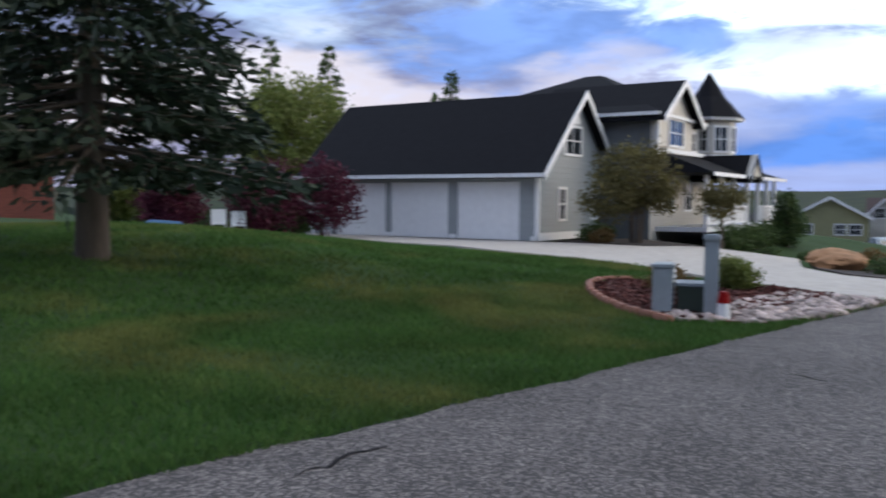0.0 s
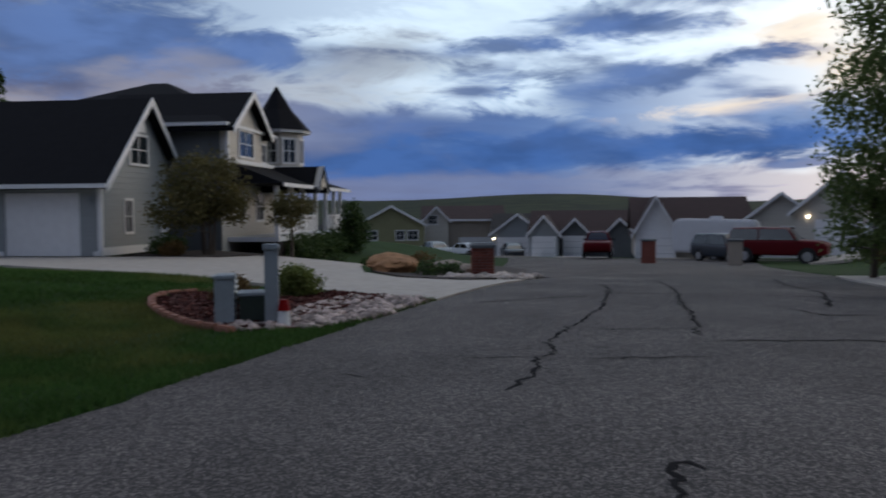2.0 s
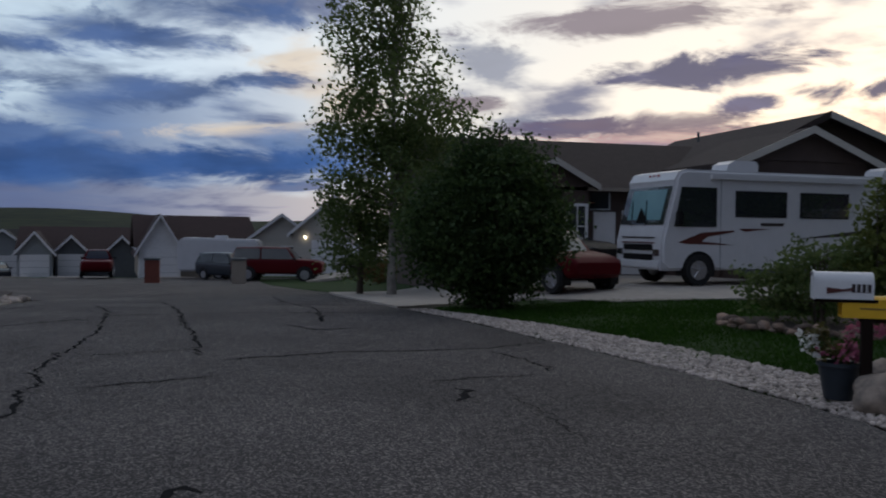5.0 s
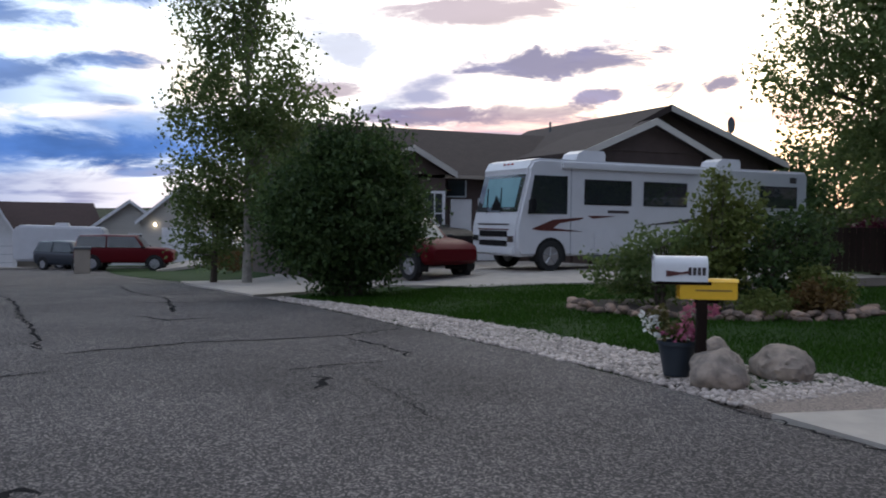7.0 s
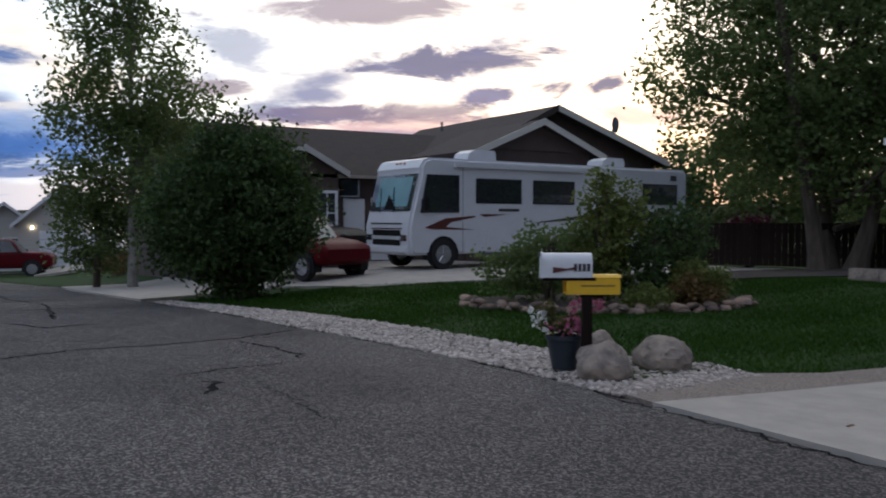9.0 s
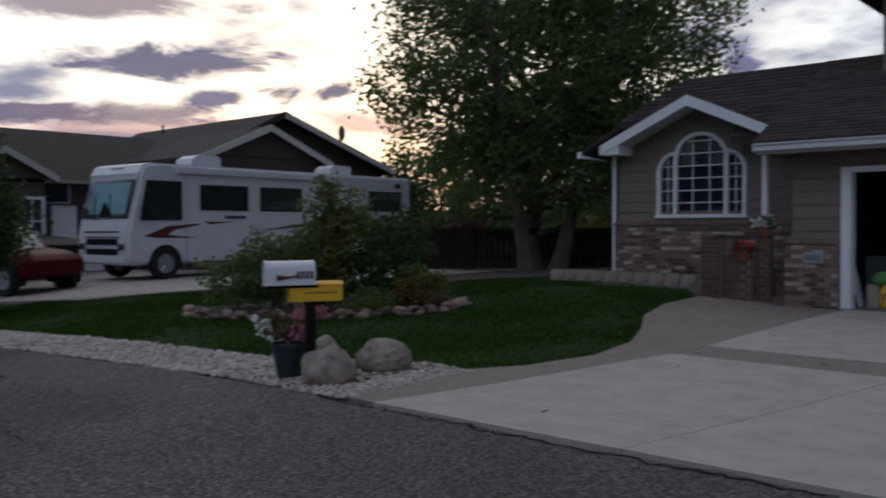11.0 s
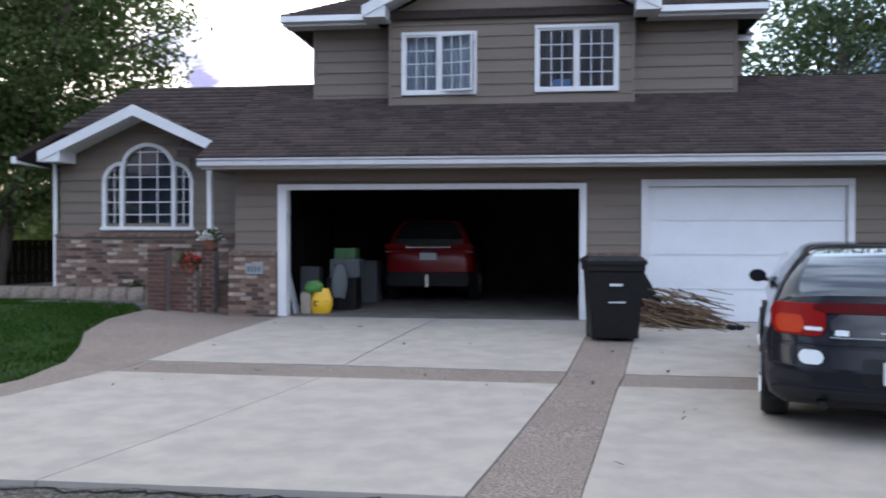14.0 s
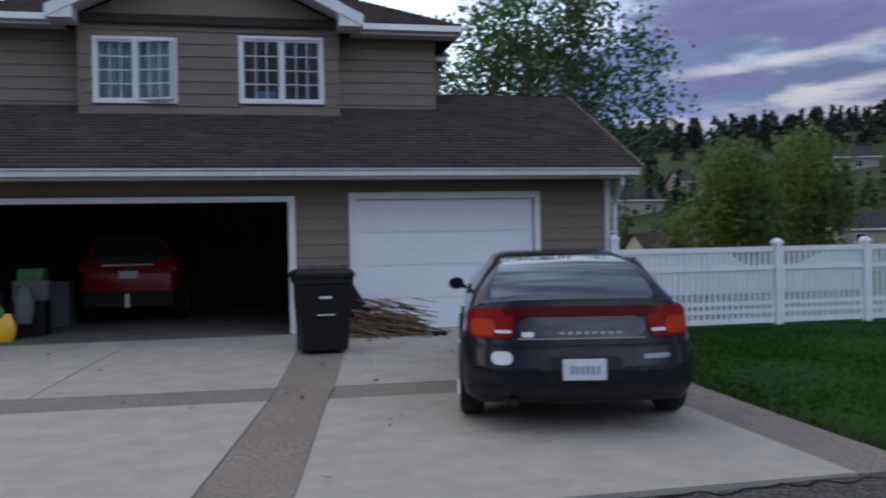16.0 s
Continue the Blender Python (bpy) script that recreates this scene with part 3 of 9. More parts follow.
def draped(name, poly_or_rect, material, lift, step=0.5, thick=0.0, ragged=0.0, label="", category="", kind="structure", parent=None, edge=None):
    """A sheet that lies on the land: a rectangle given by x0, x1, y0, y1."""
    x0, x1, y0, y1 = poly_or_rect
    xs = np.linspace(x0, x1, max(2, int(abs(x1 - x0) / step) + 1))
    ys = np.linspace(y0, y1, max(2, int(abs(y1 - y0) / step) + 1))
    a, b = np.meshgrid(xs, ys, indexing="ij")
    if edge:
        b = y0 + (b - y0) * ((edge(a) - y0) / (y1 - y0))
    if ragged:
        wob = ragged * (np.sin(xs * 3.1) + np.sin(xs * 7.7 + 1) * 0.7 + np.sin(xs * 17.3) * 0.5)
        b = b.copy()
        b[:, 0] += wob
        b[:, -1] += wob[::-1]
    h = ground_z(a, b) + lift
    i = np.arange(a.size).reshape(a.shape)
    f = np.stack([i[:-1, :-1], i[1:, :-1], i[1:, 1:], i[:-1, 1:]], -1).reshape(-1, 4)
    ob = new(name, bulk(name, np.stack([a, b, h], -1).reshape(-1, 3), f, material, True))
    ob.parent = parent
    if label:
        tagged(ob, label, category, "", kind)
    return ob


road = draped("road", (-58.0, 34.0, ROAD_L, ROAD_R), M_ASPHALT, 0.0, 0.35, ragged=0.035, edge=road_edge, label="weathered grey asphalt street with sealed cracks",
              category="road")
cross_road = draped("road", (-63.0, -57.5, -80.0, 70.0), M_ASPHALT, 0.006, 1.0, label="far cross street of grey asphalt", category="road")


def crack(points, width, name="crack_seal"):
    """A wandering tarry line on the asphalt."""
    pts = []
    for (ax, ay), (bx, by) in zip(points, points[1:]):
        n = max(3, int(math.hypot(bx - ax, by - ay) / 0.08))
        for j in range(n):
            t = j / n
            w = 0.07 * noise.noise((ax * 3 + t * 14, ay * 2 + t * 9, 1.3)) + 0.028 * noise.noise((ax * 7 + t * 41, ay * 5 + t * 23, 4.1))
            pts.append((ax + (bx - ax) * t + w, ay + (by - ay) * t + 1.4 * w))
    pts.append(points[-1])
    bm = bmesh.new()
    left, right = [], []
    for j, (px, py) in enumerate(pts):
        qx, qy = pts[min(j + 1, len(pts) - 1)]
        ox, oy = pts[max(j - 1, 0)]
        d = Vector((qx - ox, qy - oy)).normalized()
        w = width * (0.38 + 0.8 * abs(noise.noise((px * 4, py * 4, 7)))) * min(1, 0.3 + j / 4, 0.3 + (len(pts) - 1 - j) / 4)
        for side, lst in ((1, left), (-1, right)):
            vx, vy = px - d.y * w * side, py + d.x * w * side
            lst.append(bm.verts.new((vx, vy, gz(vx, vy) + 0.005)))
    for j in range(len(pts) - 1):
        bm.faces.new((right[j], right[j + 1], left[j + 1], left[j]))
    return part(name, bm, M_CRACK, road)


# the long wandering crack, its cross cracks, and those further off
for pts, w in (
    (((-6.84, -1.69), (-7.06, -1.58), (-7.45, -1.59), (-7.9, -1.56), (-8.19, -1.64), (-8.34, -1.74), (-8.73, -1.63), (-9.1, -1.64), (-9.38, -1.78), (-10.76, -1.77), (-11.3, -1.71), (-12.06, -1.7), (-13.0, -1.66), (-17.1, -2.0), (-19.6, -2.6)), 0.036),
    (((-7.9, -1.56), (-7.95, -1.26)), 0.022), (((-8.23, -2.47), (-8.51, -1.75)), 0.020), (((-8.55, -1.26), (-8.8, -0.6), (-9.0, -0.03)), 0.030),
    (((-10.64, -1.5), (-11.0, -0.3)), 0.030), (((-10.5, -0.23), (-12.0, -0.3), (-12.9, -0.4), (-14.5, -0.59), (-16.3, -0.66), (-21.9, -1.4)), 0.045),
    (((-10.05, -0.02), (-10.2, 0.36), (-10.25, 0.72), (-10.5, 1.34), (-10.46, 2.2), (-10.54, 3.3), (-11.0, 4.2)), 0.042)):
    crack(pts, w)
for pts, w in (
    (((-10.3, 3.2), (-9.65, 3.37), (-9.0, 3.44), (-8.63, 3.42)), 0.034), (((-8.3, 1.92), (-8.48, 2.66), (-8.56, 3.21)), 0.026),
    (((-7.94, 2.1), (-7.8, 2.23), (-7.6, 2.12), (-7.32, 1.98)), 0.060), (((-7.81, 2.56), (-6.9, 2.55), (-5.8, 2.53)), 0.011),
    (((-5.13, -0.10), (-5.25, -0.19), (-5.2, -0.28), (-5.02, -0.28), (-4.84, -0.21), (-4.5, -0.21)), 0.040), (((-13.2, -3.75), (-14.6, -2.7), (-15.2, -2.0)), 0.050),
    (((-17.9, -4.0), (-19.9, -3.4)), 0.060), (((-13.8, 0.94), (-12.85, 1.37), (-13.1, 2.1)), 0.045), (((-8.78, -3.06), (-8.9, -2.79)), 0.018),
    (((-7.22, -3.3), (-7.07, -2.89)), 0.016), (((-2.6, -3.9), (-2.93, -3.96), (-3.3, -3.95)), 0.030)):
    crack(pts, w)
for pts, w in (
    (((-18.5, -4.0), (-18.0, -1.0), (-18.8, 2.0), (-18.3, 3.2)), 0.06), (((-23, -4.0), (-23.5, 0), (-22.8, 3.2)), 0.07), (((-14.0, 1.6), (-17.0, 1.8), (-20.5, 1.4), (-26.0, 1.5)), 0.05),
    (((-15.8, -1.9), (-16.2, 0.4), (-15.7, 3.4)), 0.045), (((-20.6, -3.9), (-21.0, 0.2), (-20.4, 3.2)), 0.06), (((-26.0, -6.0), (-26.3, -1.0), (-25.6, 3.2)), 0.07),
    (((-31.0, -7.0), (-31.8, -2.0), (-31.2, 3.0)), 0.08), (((-28, -4), (-29, 0), (-28.4, 3.2)), 0.08), (((-34, -3), (-35, 0), (-34.4, 2.4)), 0.09)):
    crack(pts, w)
# broken seam where the asphalt meets the drive
crack(((-5.7, 4.84), (-4.2, 4.85), (-2.6, 4.83), (-1.0, 4.86), (0.8, 4.84), (2.6, 4.85), (4.6, 4.84)), 0.022)


def slab(parent, name, poly, top, material, thick=0.12, step=0.8):
    """A poured slab over a polygon, following the land, with a rounded edge."""
    xs, ys = [p[0] for p in poly], [p[1] for p in poly]
    bm = bmesh.new()
    f = bm.faces.new([bm.verts.new((x, y, 0)) for x, y in poly])
    for ax, lo, hi in ((0, min(xs), max(xs)), (1, min(ys), max(ys))):
        q = lo + step
        while q < hi:
            no, at = [0, 0, 0], [0, 0, 0]
            no[ax], at[ax] = 1, q
            bmesh.ops.bisect_plane(bm, geom=bm.verts[:] + bm.edges[:] + bm.faces[:], plane_co=at, plane_no=no)
            q += step
    r = bmesh.ops.extrude_face_region(bm, geom=bm.faces[:])
    upper = [v for v in r["geom"] if isinstance(v, bmesh.types.BMVert)]
    ups = set(upper)
    for v in bm.verts:
        v.co.z = gz(v.co.x, v.co.y) + (top if v in ups else top - thick)
    bmesh.ops.recalc_face_normals(bm, faces=bm.faces[:])
    return part(name, bm, material, parent)


def rect(x0, x1, y0, y1):
    return [(x0, y0), (x1, y0), (x1, y1), (x0, y1)]


slab(road, "asphalt_apron", ROAD_W, 0.004, M_ASPHALT, 0.1, 1.2)
drive_b = thing("driveway", Matrix(), "pale concrete driveway with brown aggregate bands", "driveway", kind="structure")
J = 0.008
slab(drive_b, "concrete_slab", [(-5.15, 4.95), (-2.82 - J, 4.95), (-2.02 - J, 8.60), (-4.36, 8.69)], 0.02, M_CONC)
slab(drive_b, "concrete_slab", [(-2.82 + J, 4.95), (-0.22, 4.95), (0.35, 8.52), (-2.02 + J, 8.60)], 0.022, M_CONC)
slab(drive_b, "concrete_slab", [(-4.26, 9.38), (-1.97 - J, 9.33), (-1.55 - J, 14.05), (-4.13, 14.05)], 0.02, M_CONC)
slab(drive_b, "concrete_slab", [(-1.97 + J, 9.33), (0.45, 9.22), (1.0, 14.05), (-1.55 + J, 14.05)], 0.018, M_CONC)
slab(drive_b, "concrete_slab", [(0.43, 4.95), (4.0, 4.95), (4.02, 8.40), (0.92, 8.47)], 0.02, M_CONC)
slab(drive_b, "concrete_slab", [(1.04, 9.13), (4.10, 9.03), (4.75, 14.05), (1.70, 14.05)], 0.021, M_CONC)
slab(drive_b, "aggregate_band", [(-4.34, 8.70), (0.35, 8.53), (0.45, 9.21), (-4.26, 9.37)], 0.012, M_AGG)
slab(drive_b, "aggregate_band", [(-0.21, 4.95), (0.42, 4.95), (0.91, 8.48), (1.03, 9.13), (1.69, 14.05), (1.01, 14.05), (0.46, 9.22), (0.36, 8.52)], 0.013, M_AGG)
slab(drive_b, "aggregate_band", [(0.93, 8.48), (4.02, 8.41), (4.09, 9.02), (1.04, 9.12)], 0.012, M_AGG)
slab(drive_b, "aggregate_band", [(4.01, 4.95), (4.57, 4.95), (4.62, 8.4), (5.35, 14.05), (4.76, 14.05), (4.11, 9.03), (4.03, 8.40)], 0.012, M_AGG)
slab(drive_b, "aggregate_walk", WALK_B, 0.010, M_AGG, step=0.6)
slab(drive_b, "garage_floor", rect(-8.8, 6.1, 14.1, 20.6), 0.02, M_FLOORG)
drive_a = thing("driveway", Matrix(), "broad curving pale concrete driveway", "driveway", kind="structure")
slab(drive_a, "concrete_slab", DRIVE_A, 0.03, M_CONC, 0.2)
drive_c = thing("driveway", Matrix(), "concrete parking pad beside the lawn", "driveway", kind="structure")
slab(drive_c, "concrete_slab", DRIVE_C, 0.03, M_CONC, 0.2)


# ---- scattered stone, mulch and grass ----
def ico():
    bm = bmesh.new()
    bmesh.ops.create_icosphere(bm, subdivisions=1, radius=1.0)
    v = np.array([x.co[:] for x in bm.verts])
    f = np.array([[x.index for x in q.verts] for q in bm.faces])
    bm.free()
    return v, f


ICO_V, ICO_F = ico()


def turns(rng, n):
    q = rng.normal(size=(n, 4))
    q /= np.linalg.norm(q, axis=1, keepdims=True)
    w, x, y, z = q.T
    return np.stack([np.stack([1 - 2 * (y * y + z * z), 2 * (x * y - z * w), 2 * (x * z + y * w)], -1),
                     np.stack([2 * (x * y + z * w), 1 - 2 * (x * x + z * z), 2 * (y * z - x * w)], -1),
                     np.stack([2 * (x * z - y * w), 2 * (y * z + x * w), 1 - 2 * (x * x + y * y)], -1)], 1)


def stones(name, xy, size, material, label, category="stones", flat=0.6, seed=1, lift=0.3):
    rng = np.random.default_rng(seed)
    n = len(xy)
    s = size * rng.uniform(0.5, 1.35, (n, 1, 1)) * np.array([1, 0.8, flat]) * rng.uniform(0.75, 1.25, (n, 1, 3))
    base = ICO_V[None] * (1 + 0.28 * rng.normal(size=(n, len(ICO_V), 1)).clip(-1, 1)) * s
    a = rng.uniform(0, 6.28, n)
    tilt = rng.normal(0, 0.3, n)
    ca, sa, ct, st = np.cos(a), np.sin(a), np.cos(tilt), np.sin(tilt)
    o, e = 0 * a, 0 * a + 1
    R = np.stack([np.stack([ca, -sa, o], -1), np.stack([sa, ca, o], -1), np.stack([o, o, e], -1)], 1) @ \
        np.stack([np.stack([e, o, o], -1), np.stack([o, ct, -st], -1), np.stack([o, st, ct], -1)], 1)
    v = np.einsum("nij,nvj->nvi", R, base)
    c = np.column_stack([xy, ground_z(xy[:, 0], xy[:, 1]) + s[:, 0, 2] * lift])
    v = v + c[:, None]
    f = ICO_F[None] + (np.arange(n) * len(ICO_V))[:, None, None]
    ob = new(name, bulk(name, v.reshape(-1, 3), f.reshape(-1, 3), material))
    return tagged(ob, label, category, kind="stuff")


def scatter(seed, n, x0, x1, y0, y1, keep=None):
    rng = np.random.default_rng(seed)
    p = np.column_stack([rng.uniform(x0, x1, n), rng.uniform(y0, y1, n)])
    return p if keep is None else p[keep(p[:, 0], p[:, 1])]


def strip_keep(x, y):
    top = np.interp(x, [-16.6, -15.2, -12.7, -10.2, -7.9, -6.2, -5.5], [3.9, 4.3, 5.15, 5.72, 5.97, 6.75, 6.65])
    return (y < top) & (y > road_edge(x) + 0.03) & ~((x > -6.3) & (y > 4.95 + 1.75 * (-(x) - 5.3 + 0.9)))


stones("pale_rock_border", scatter(11, 30000, -16.6, -5.5, 3.5, 6.9, strip_keep), 0.029, M_ROCKW, "border of loose pale crushed rock along the street edge")
BED_A = [(-9.3, -5.6), (-10.1, -7.1), (-11.4, -8.3), (-12.6, -8.5), (-13.9, -7.3), (-14.3, -6.4), (-13.8, -5.4), (-13.5, -4.45), (-11.0, -4.45), (-9.9, -4.75)]
stones("river_rock_bed", scatter(12, 1700, -13.6, -9.3, -6.2, -4.4, lambda x, y: in_poly(x, y, BED_A) & (y > -5.75 + 0.10 * (x + 11) - 0.35 * sm(-11, -9.5, x))), 0.082,
       M_RIVER, "bed of rounded pink and white river rock", seed=3)
stones("river_rock_bed", scatter(13, 240, -24, -20.6, -6.6, -4.6), 0.13, M_ROCKW, "pale rocks beside the street at the drive", seed=5)


def chips(name, xy, size, material, label, seed):
    rng = np.random.default_rng(seed)
    n = len(xy)
    q = np.array([[-1, -0.35, 0], [1, -0.35, 0], [1, 0.35, 0], [-1, 0.35, 0]]) * size
    v = np.einsum("nij,vj->nvi", turns(rng, n), q) * rng.uniform(0.6, 1.4, (n, 1, 1))
    v[:, :, 2] *= 0.5
    v += np.column_stack([xy, ground_z(xy[:, 0], xy[:, 1]) + 0.05])[:, None]
    ob = new(name, bulk(name, v.reshape(-1, 3), np.arange(n * 4).reshape(-1, 4), material))
    return tagged(ob, label, "mulch", kind="stuff")


def bed(name, poly, material, label, lift=0.04):
    ob = thing(name, Matrix(), label, "garden bed", kind="structure")
    slab(ob, "bed_soil", poly, lift, material, 0.15, 0.5)
    return ob


bed("garden_bed", [(-13.2, 11.7), (-12.0, 13.1), (-11.4, 14.2), (-10.8, 15.5), (-10.3, 16.6), (-11.3, 21.2), (-15.0, 19.2), (-15.1, 12.4)], M_SOIL, "dark bark bed under the cottonwood tree", 0.04)
bed("garden_bed", BED_A, M_MULCH, "garden bed of red bark mulch with a curved terracotta edge", 0.03)
chips("bark_mulch", scatter(14, 5000, -14.3, -9.4, -8.6, -5.2, lambda x, y: in_poly(x, y, BED_A)), 0.055, M_MULCH, "red-brown shredded bark mulch", 2)
edge = thing("bed_edging", Matrix(), "curved edging of terracotta blocks round the mulch bed", "edging", kind="structure")
EDGE = [(-9.15, -5.5), (-9.55, -6.4), (-10.1, -7.15), (-10.8, -7.85), (-11.5, -8.35), (-12.2, -8.62), (-12.9, -8.45)]
me_edge = mesh_of("edging_block", B(-0.15, 0.15, -0.06, 0.06, 0, 0.09, bev=0.02), M_EDGING)
for (ax, ay), (bx, by) in zip(EDGE, EDGE[1:]):
    n = max(1, round(math.hypot(bx - ax, by - ay) / 0.31))
    for j in range(n):
        t = (j + 0.5) / n
        px, py = ax + (bx - ax) * t, ay + (by - ay) * t
        piece("edging_block", me_edge, edge, pose(px, py, gz(px, py), 0, 0, math.degrees(math.atan2(by - ay, bx - ax))))
BED_A2 = [(-19.4, -5.6), (-20.0, -7.3), (-21.7, -8.8), (-25.0, -10.3), (-29.0, -11.8), (-33.0, -12.5), (-36.0, -9.0), (-31.0, -6.6), (-25.5, -5.6), (-21.5, -5.0)]
bed("garden_bed", BED_A2, M_SOIL, "dark rockery bed sloping down to the street", 0.05)
bed("garden_bed", [(-25.0, -15.6), (-26.8, -14.7), (-30.5, -14.6), (-31.5, -16.0), (-31.0, -19.3), (-25.0, -19.4)], M_SOIL, "dark planting bed by the garage wall", 0.06)
bed("garden_bed", [(-13.0, 8.2), (-11.9, 7.7), (-10.6, 8.1), (-9.4, 9.7), (-9.3, 11.0), (-10.3, 11.6), (-12.4, 10.4)], M_SOIL, "island bed ringed with flat stones in the lawn", 0.05)


def blades(name, xy, h, material, label, seed, width=0.012):
    rng = np.random.default_rng(seed)
    n = len(xy)
    a = rng.uniform(0, 6.28, n)
    hh = h * rng.uniform(0.5, 1.3, n)
    lean = rng.normal(0, 0.45, (n, 2)) * hh[:, None]
    z = ground_z(xy[:, 0], xy[:, 1]) - 0.01
    base = np.column_stack([xy, z])
    w = np.column_stack([np.cos(a), np.sin(a), 0 * a]) * width
    tip = base + np.column_stack([lean, hh])
    v = np.stack([base - w, base + w, tip], 1)
    ob = new(name, bulk(name, v.reshape(-1, 3), np.arange(3 * n).reshape(-1, 3), material))
    return tagged(ob, label, "grass", kind="stuff")


def lawn_a(x, y):
    return ~in_poly(x, y, BED_A) & ~in_poly(x, y, DRIVE_A)


LAWN_B = [(-17.6, 7.6), (-16.6, 4.0), (-15.2, 4.3), (-12.7, 5.15), (-10.2, 5.72), (-7.9, 5.97), (-6.2, 6.75), (-5.64, 6.66), (-5.28, 7.25), (-5.05, 8.2), (-5.19, 9.25), (-5.63, 10.3), (-6.18, 11.42), (-6.43, 12.5), (-6.4, 13.6), (-6.8, 14.15), (-7.6, 14.3),
          (-9.0, 15.2), (-10.7, 15.4), (-11.4, 14.1), (-12.0, 13.0), (-13.2, 11.6), (-15.3, 11.8)]
near_a = scatter(21, 90000, -14.5, 0.5, -9.0, -4.40, lawn_a)
blades("grass", near_a, 0.075, M_BLADE, "mown green grass beside the street", 1, 0.010)
blades("grass", scatter(22, 70000, -17.0, 2.0, -20.0, -9.0, lawn_a), 0.09, M_BLADE, "mown green grass on the rising lawn", 2, 0.018)
blades("grass", scatter(23, 100000, -17.6, -5.0, 3.9, 15.0, lambda x, y: in_poly(x, y, LAWN_B)), 0.06, M_BLADE2, "short watered green grass of the front lawn", 3, 0.012)
blades("grass", scatter(24, 42000, 4.5, 13.5, 5.0, 13.6, lambda x, y: x > 4.6 + 0.08 * np.maximum(0, y - 8)), 0.06, M_BLADE2, "short green grass by the white fence", 4, 0.012)


chips("leaf_litter", scatter(31, 46, -4.2, 4.0, 5.2, 13.6), 0.030, M_STICK, "few dry leaves and twigs on the driveway", 6)


# ---- plants ----
def leaf_quads(rng, centers, size):
    n = len(centers)
    q = np.array([[-0.5, -0.32, 0], [0.1, -0.42, 0.08], [0.55, 0.0, 0], [0.1, 0.42, 0.08]]) * size
    v = np.einsum("nij,vj->nvi", turns(rng, n), q) * rng.uniform(0.65, 1.35, (n, 1, 1)) + centers[:, None]
    return v.reshape(-1, 3), np.arange(n * 4).reshape(-1, 4)


def crown_points(rng, blobs, clumps, per, spread):
    """Leaves in small clumps inside a set of ellipsoids (x, y, z, rx, ry, rz)."""
    bl = np.array(blobs, float)
    wt = bl[:, 3] * bl[:, 4] * bl[:, 5]
    which = rng.choice(len(bl), clumps, p=wt / wt.sum())
    d = rng.normal(size=(clumps, 3))
    d /= np.linalg.norm(d, axis=1, keepdims=True)
    r = rng.uniform(0.25, 1.0, (clumps, 1)) ** 0.5
    cc = bl[which, :3] + d * r * bl[which, 3:] * rng.uniform(0.8, 1.12, (clumps, 1))
    pts = np.repeat(cc, per, 0) + rng.normal(0, spread, (clumps * per, 3)) * [1, 1, 0.75]
    return cc, pts


def tree(name, at, blobs, clumps, per, spread, leaf, leaf_material, label, trunk_r=0.18, trunk_h=3.0, bark=None, limbs=14, stems=1, seed=1, category="tree", low=0.0):
    x, y = at
    z = gz(x, y) - 0.05
    t = thing(name, pose(x, y, z), label, category)
    rng = np.random.default_rng(seed)
    cc, pts = crown_points(rng, blobs, clumps, per, spread)
    pts = pts[pts[:, 2] > 0.03]
    bm = bmesh.new()
    ends = cc[rng.choice(len(cc), min(limbs, len(cc)), replace=False)]
    top = max(b[2] + 0.5 * b[5] for b in blobs)
    for s in range(stems):
        a = s * 2.4
        off = Vector((math.cos(a), math.sin(a), 0)) * (0.0 if stems == 1 else trunk_r * 2.2)
        prev, pr = off, trunk_r * 1.25
        for j in range(1, 7):
            h = trunk_h * j / 3 if j <= 3 else trunk_h + (top - trunk_h) * (j - 3) / 3
            nxt = Vector((off.x * (1 + h * 0.5) + 0.06 * h * noise.noise((seed, s, j)), off.y * (1 + h * 0.5) + 0.06 * h * noise.noise((seed + 5, s, j)), h))
            nr = trunk_r * (1 - 0.13 * j) * (1 if j > 0 else 1.2)
            cyl(bm, prev, nxt, pr, nr, 9)
            prev, pr = nxt, nr
    for e in ends:
        e = Vector(e)
        root = Vector((0, 0, max(low + 0.2, min(e.z * 0.72, top * 0.9))))
        midp = root.lerp(e, 0.5) + Vector((0, 0, -0.05 * (e - root).length))
        cyl(bm, root, midp, trunk_r * 0.32, trunk_r * 0.2, 6)
        cyl(bm, midp, e, trunk_r * 0.2, trunk_r * 0.07, 5)
    part("trunk", bm, bark or M_BARK, t, smooth=True)
    v, f = leaf_quads(rng, pts, leaf)
    cr = new("crown", bulk("crown", v, f, leaf_material))
    cr.parent = t
    return t


# ---- house with the open garage ----
house_b = thing("house", Matrix(), "two-storey taupe lap-sided house with brown shingle roof and open garage", "house")


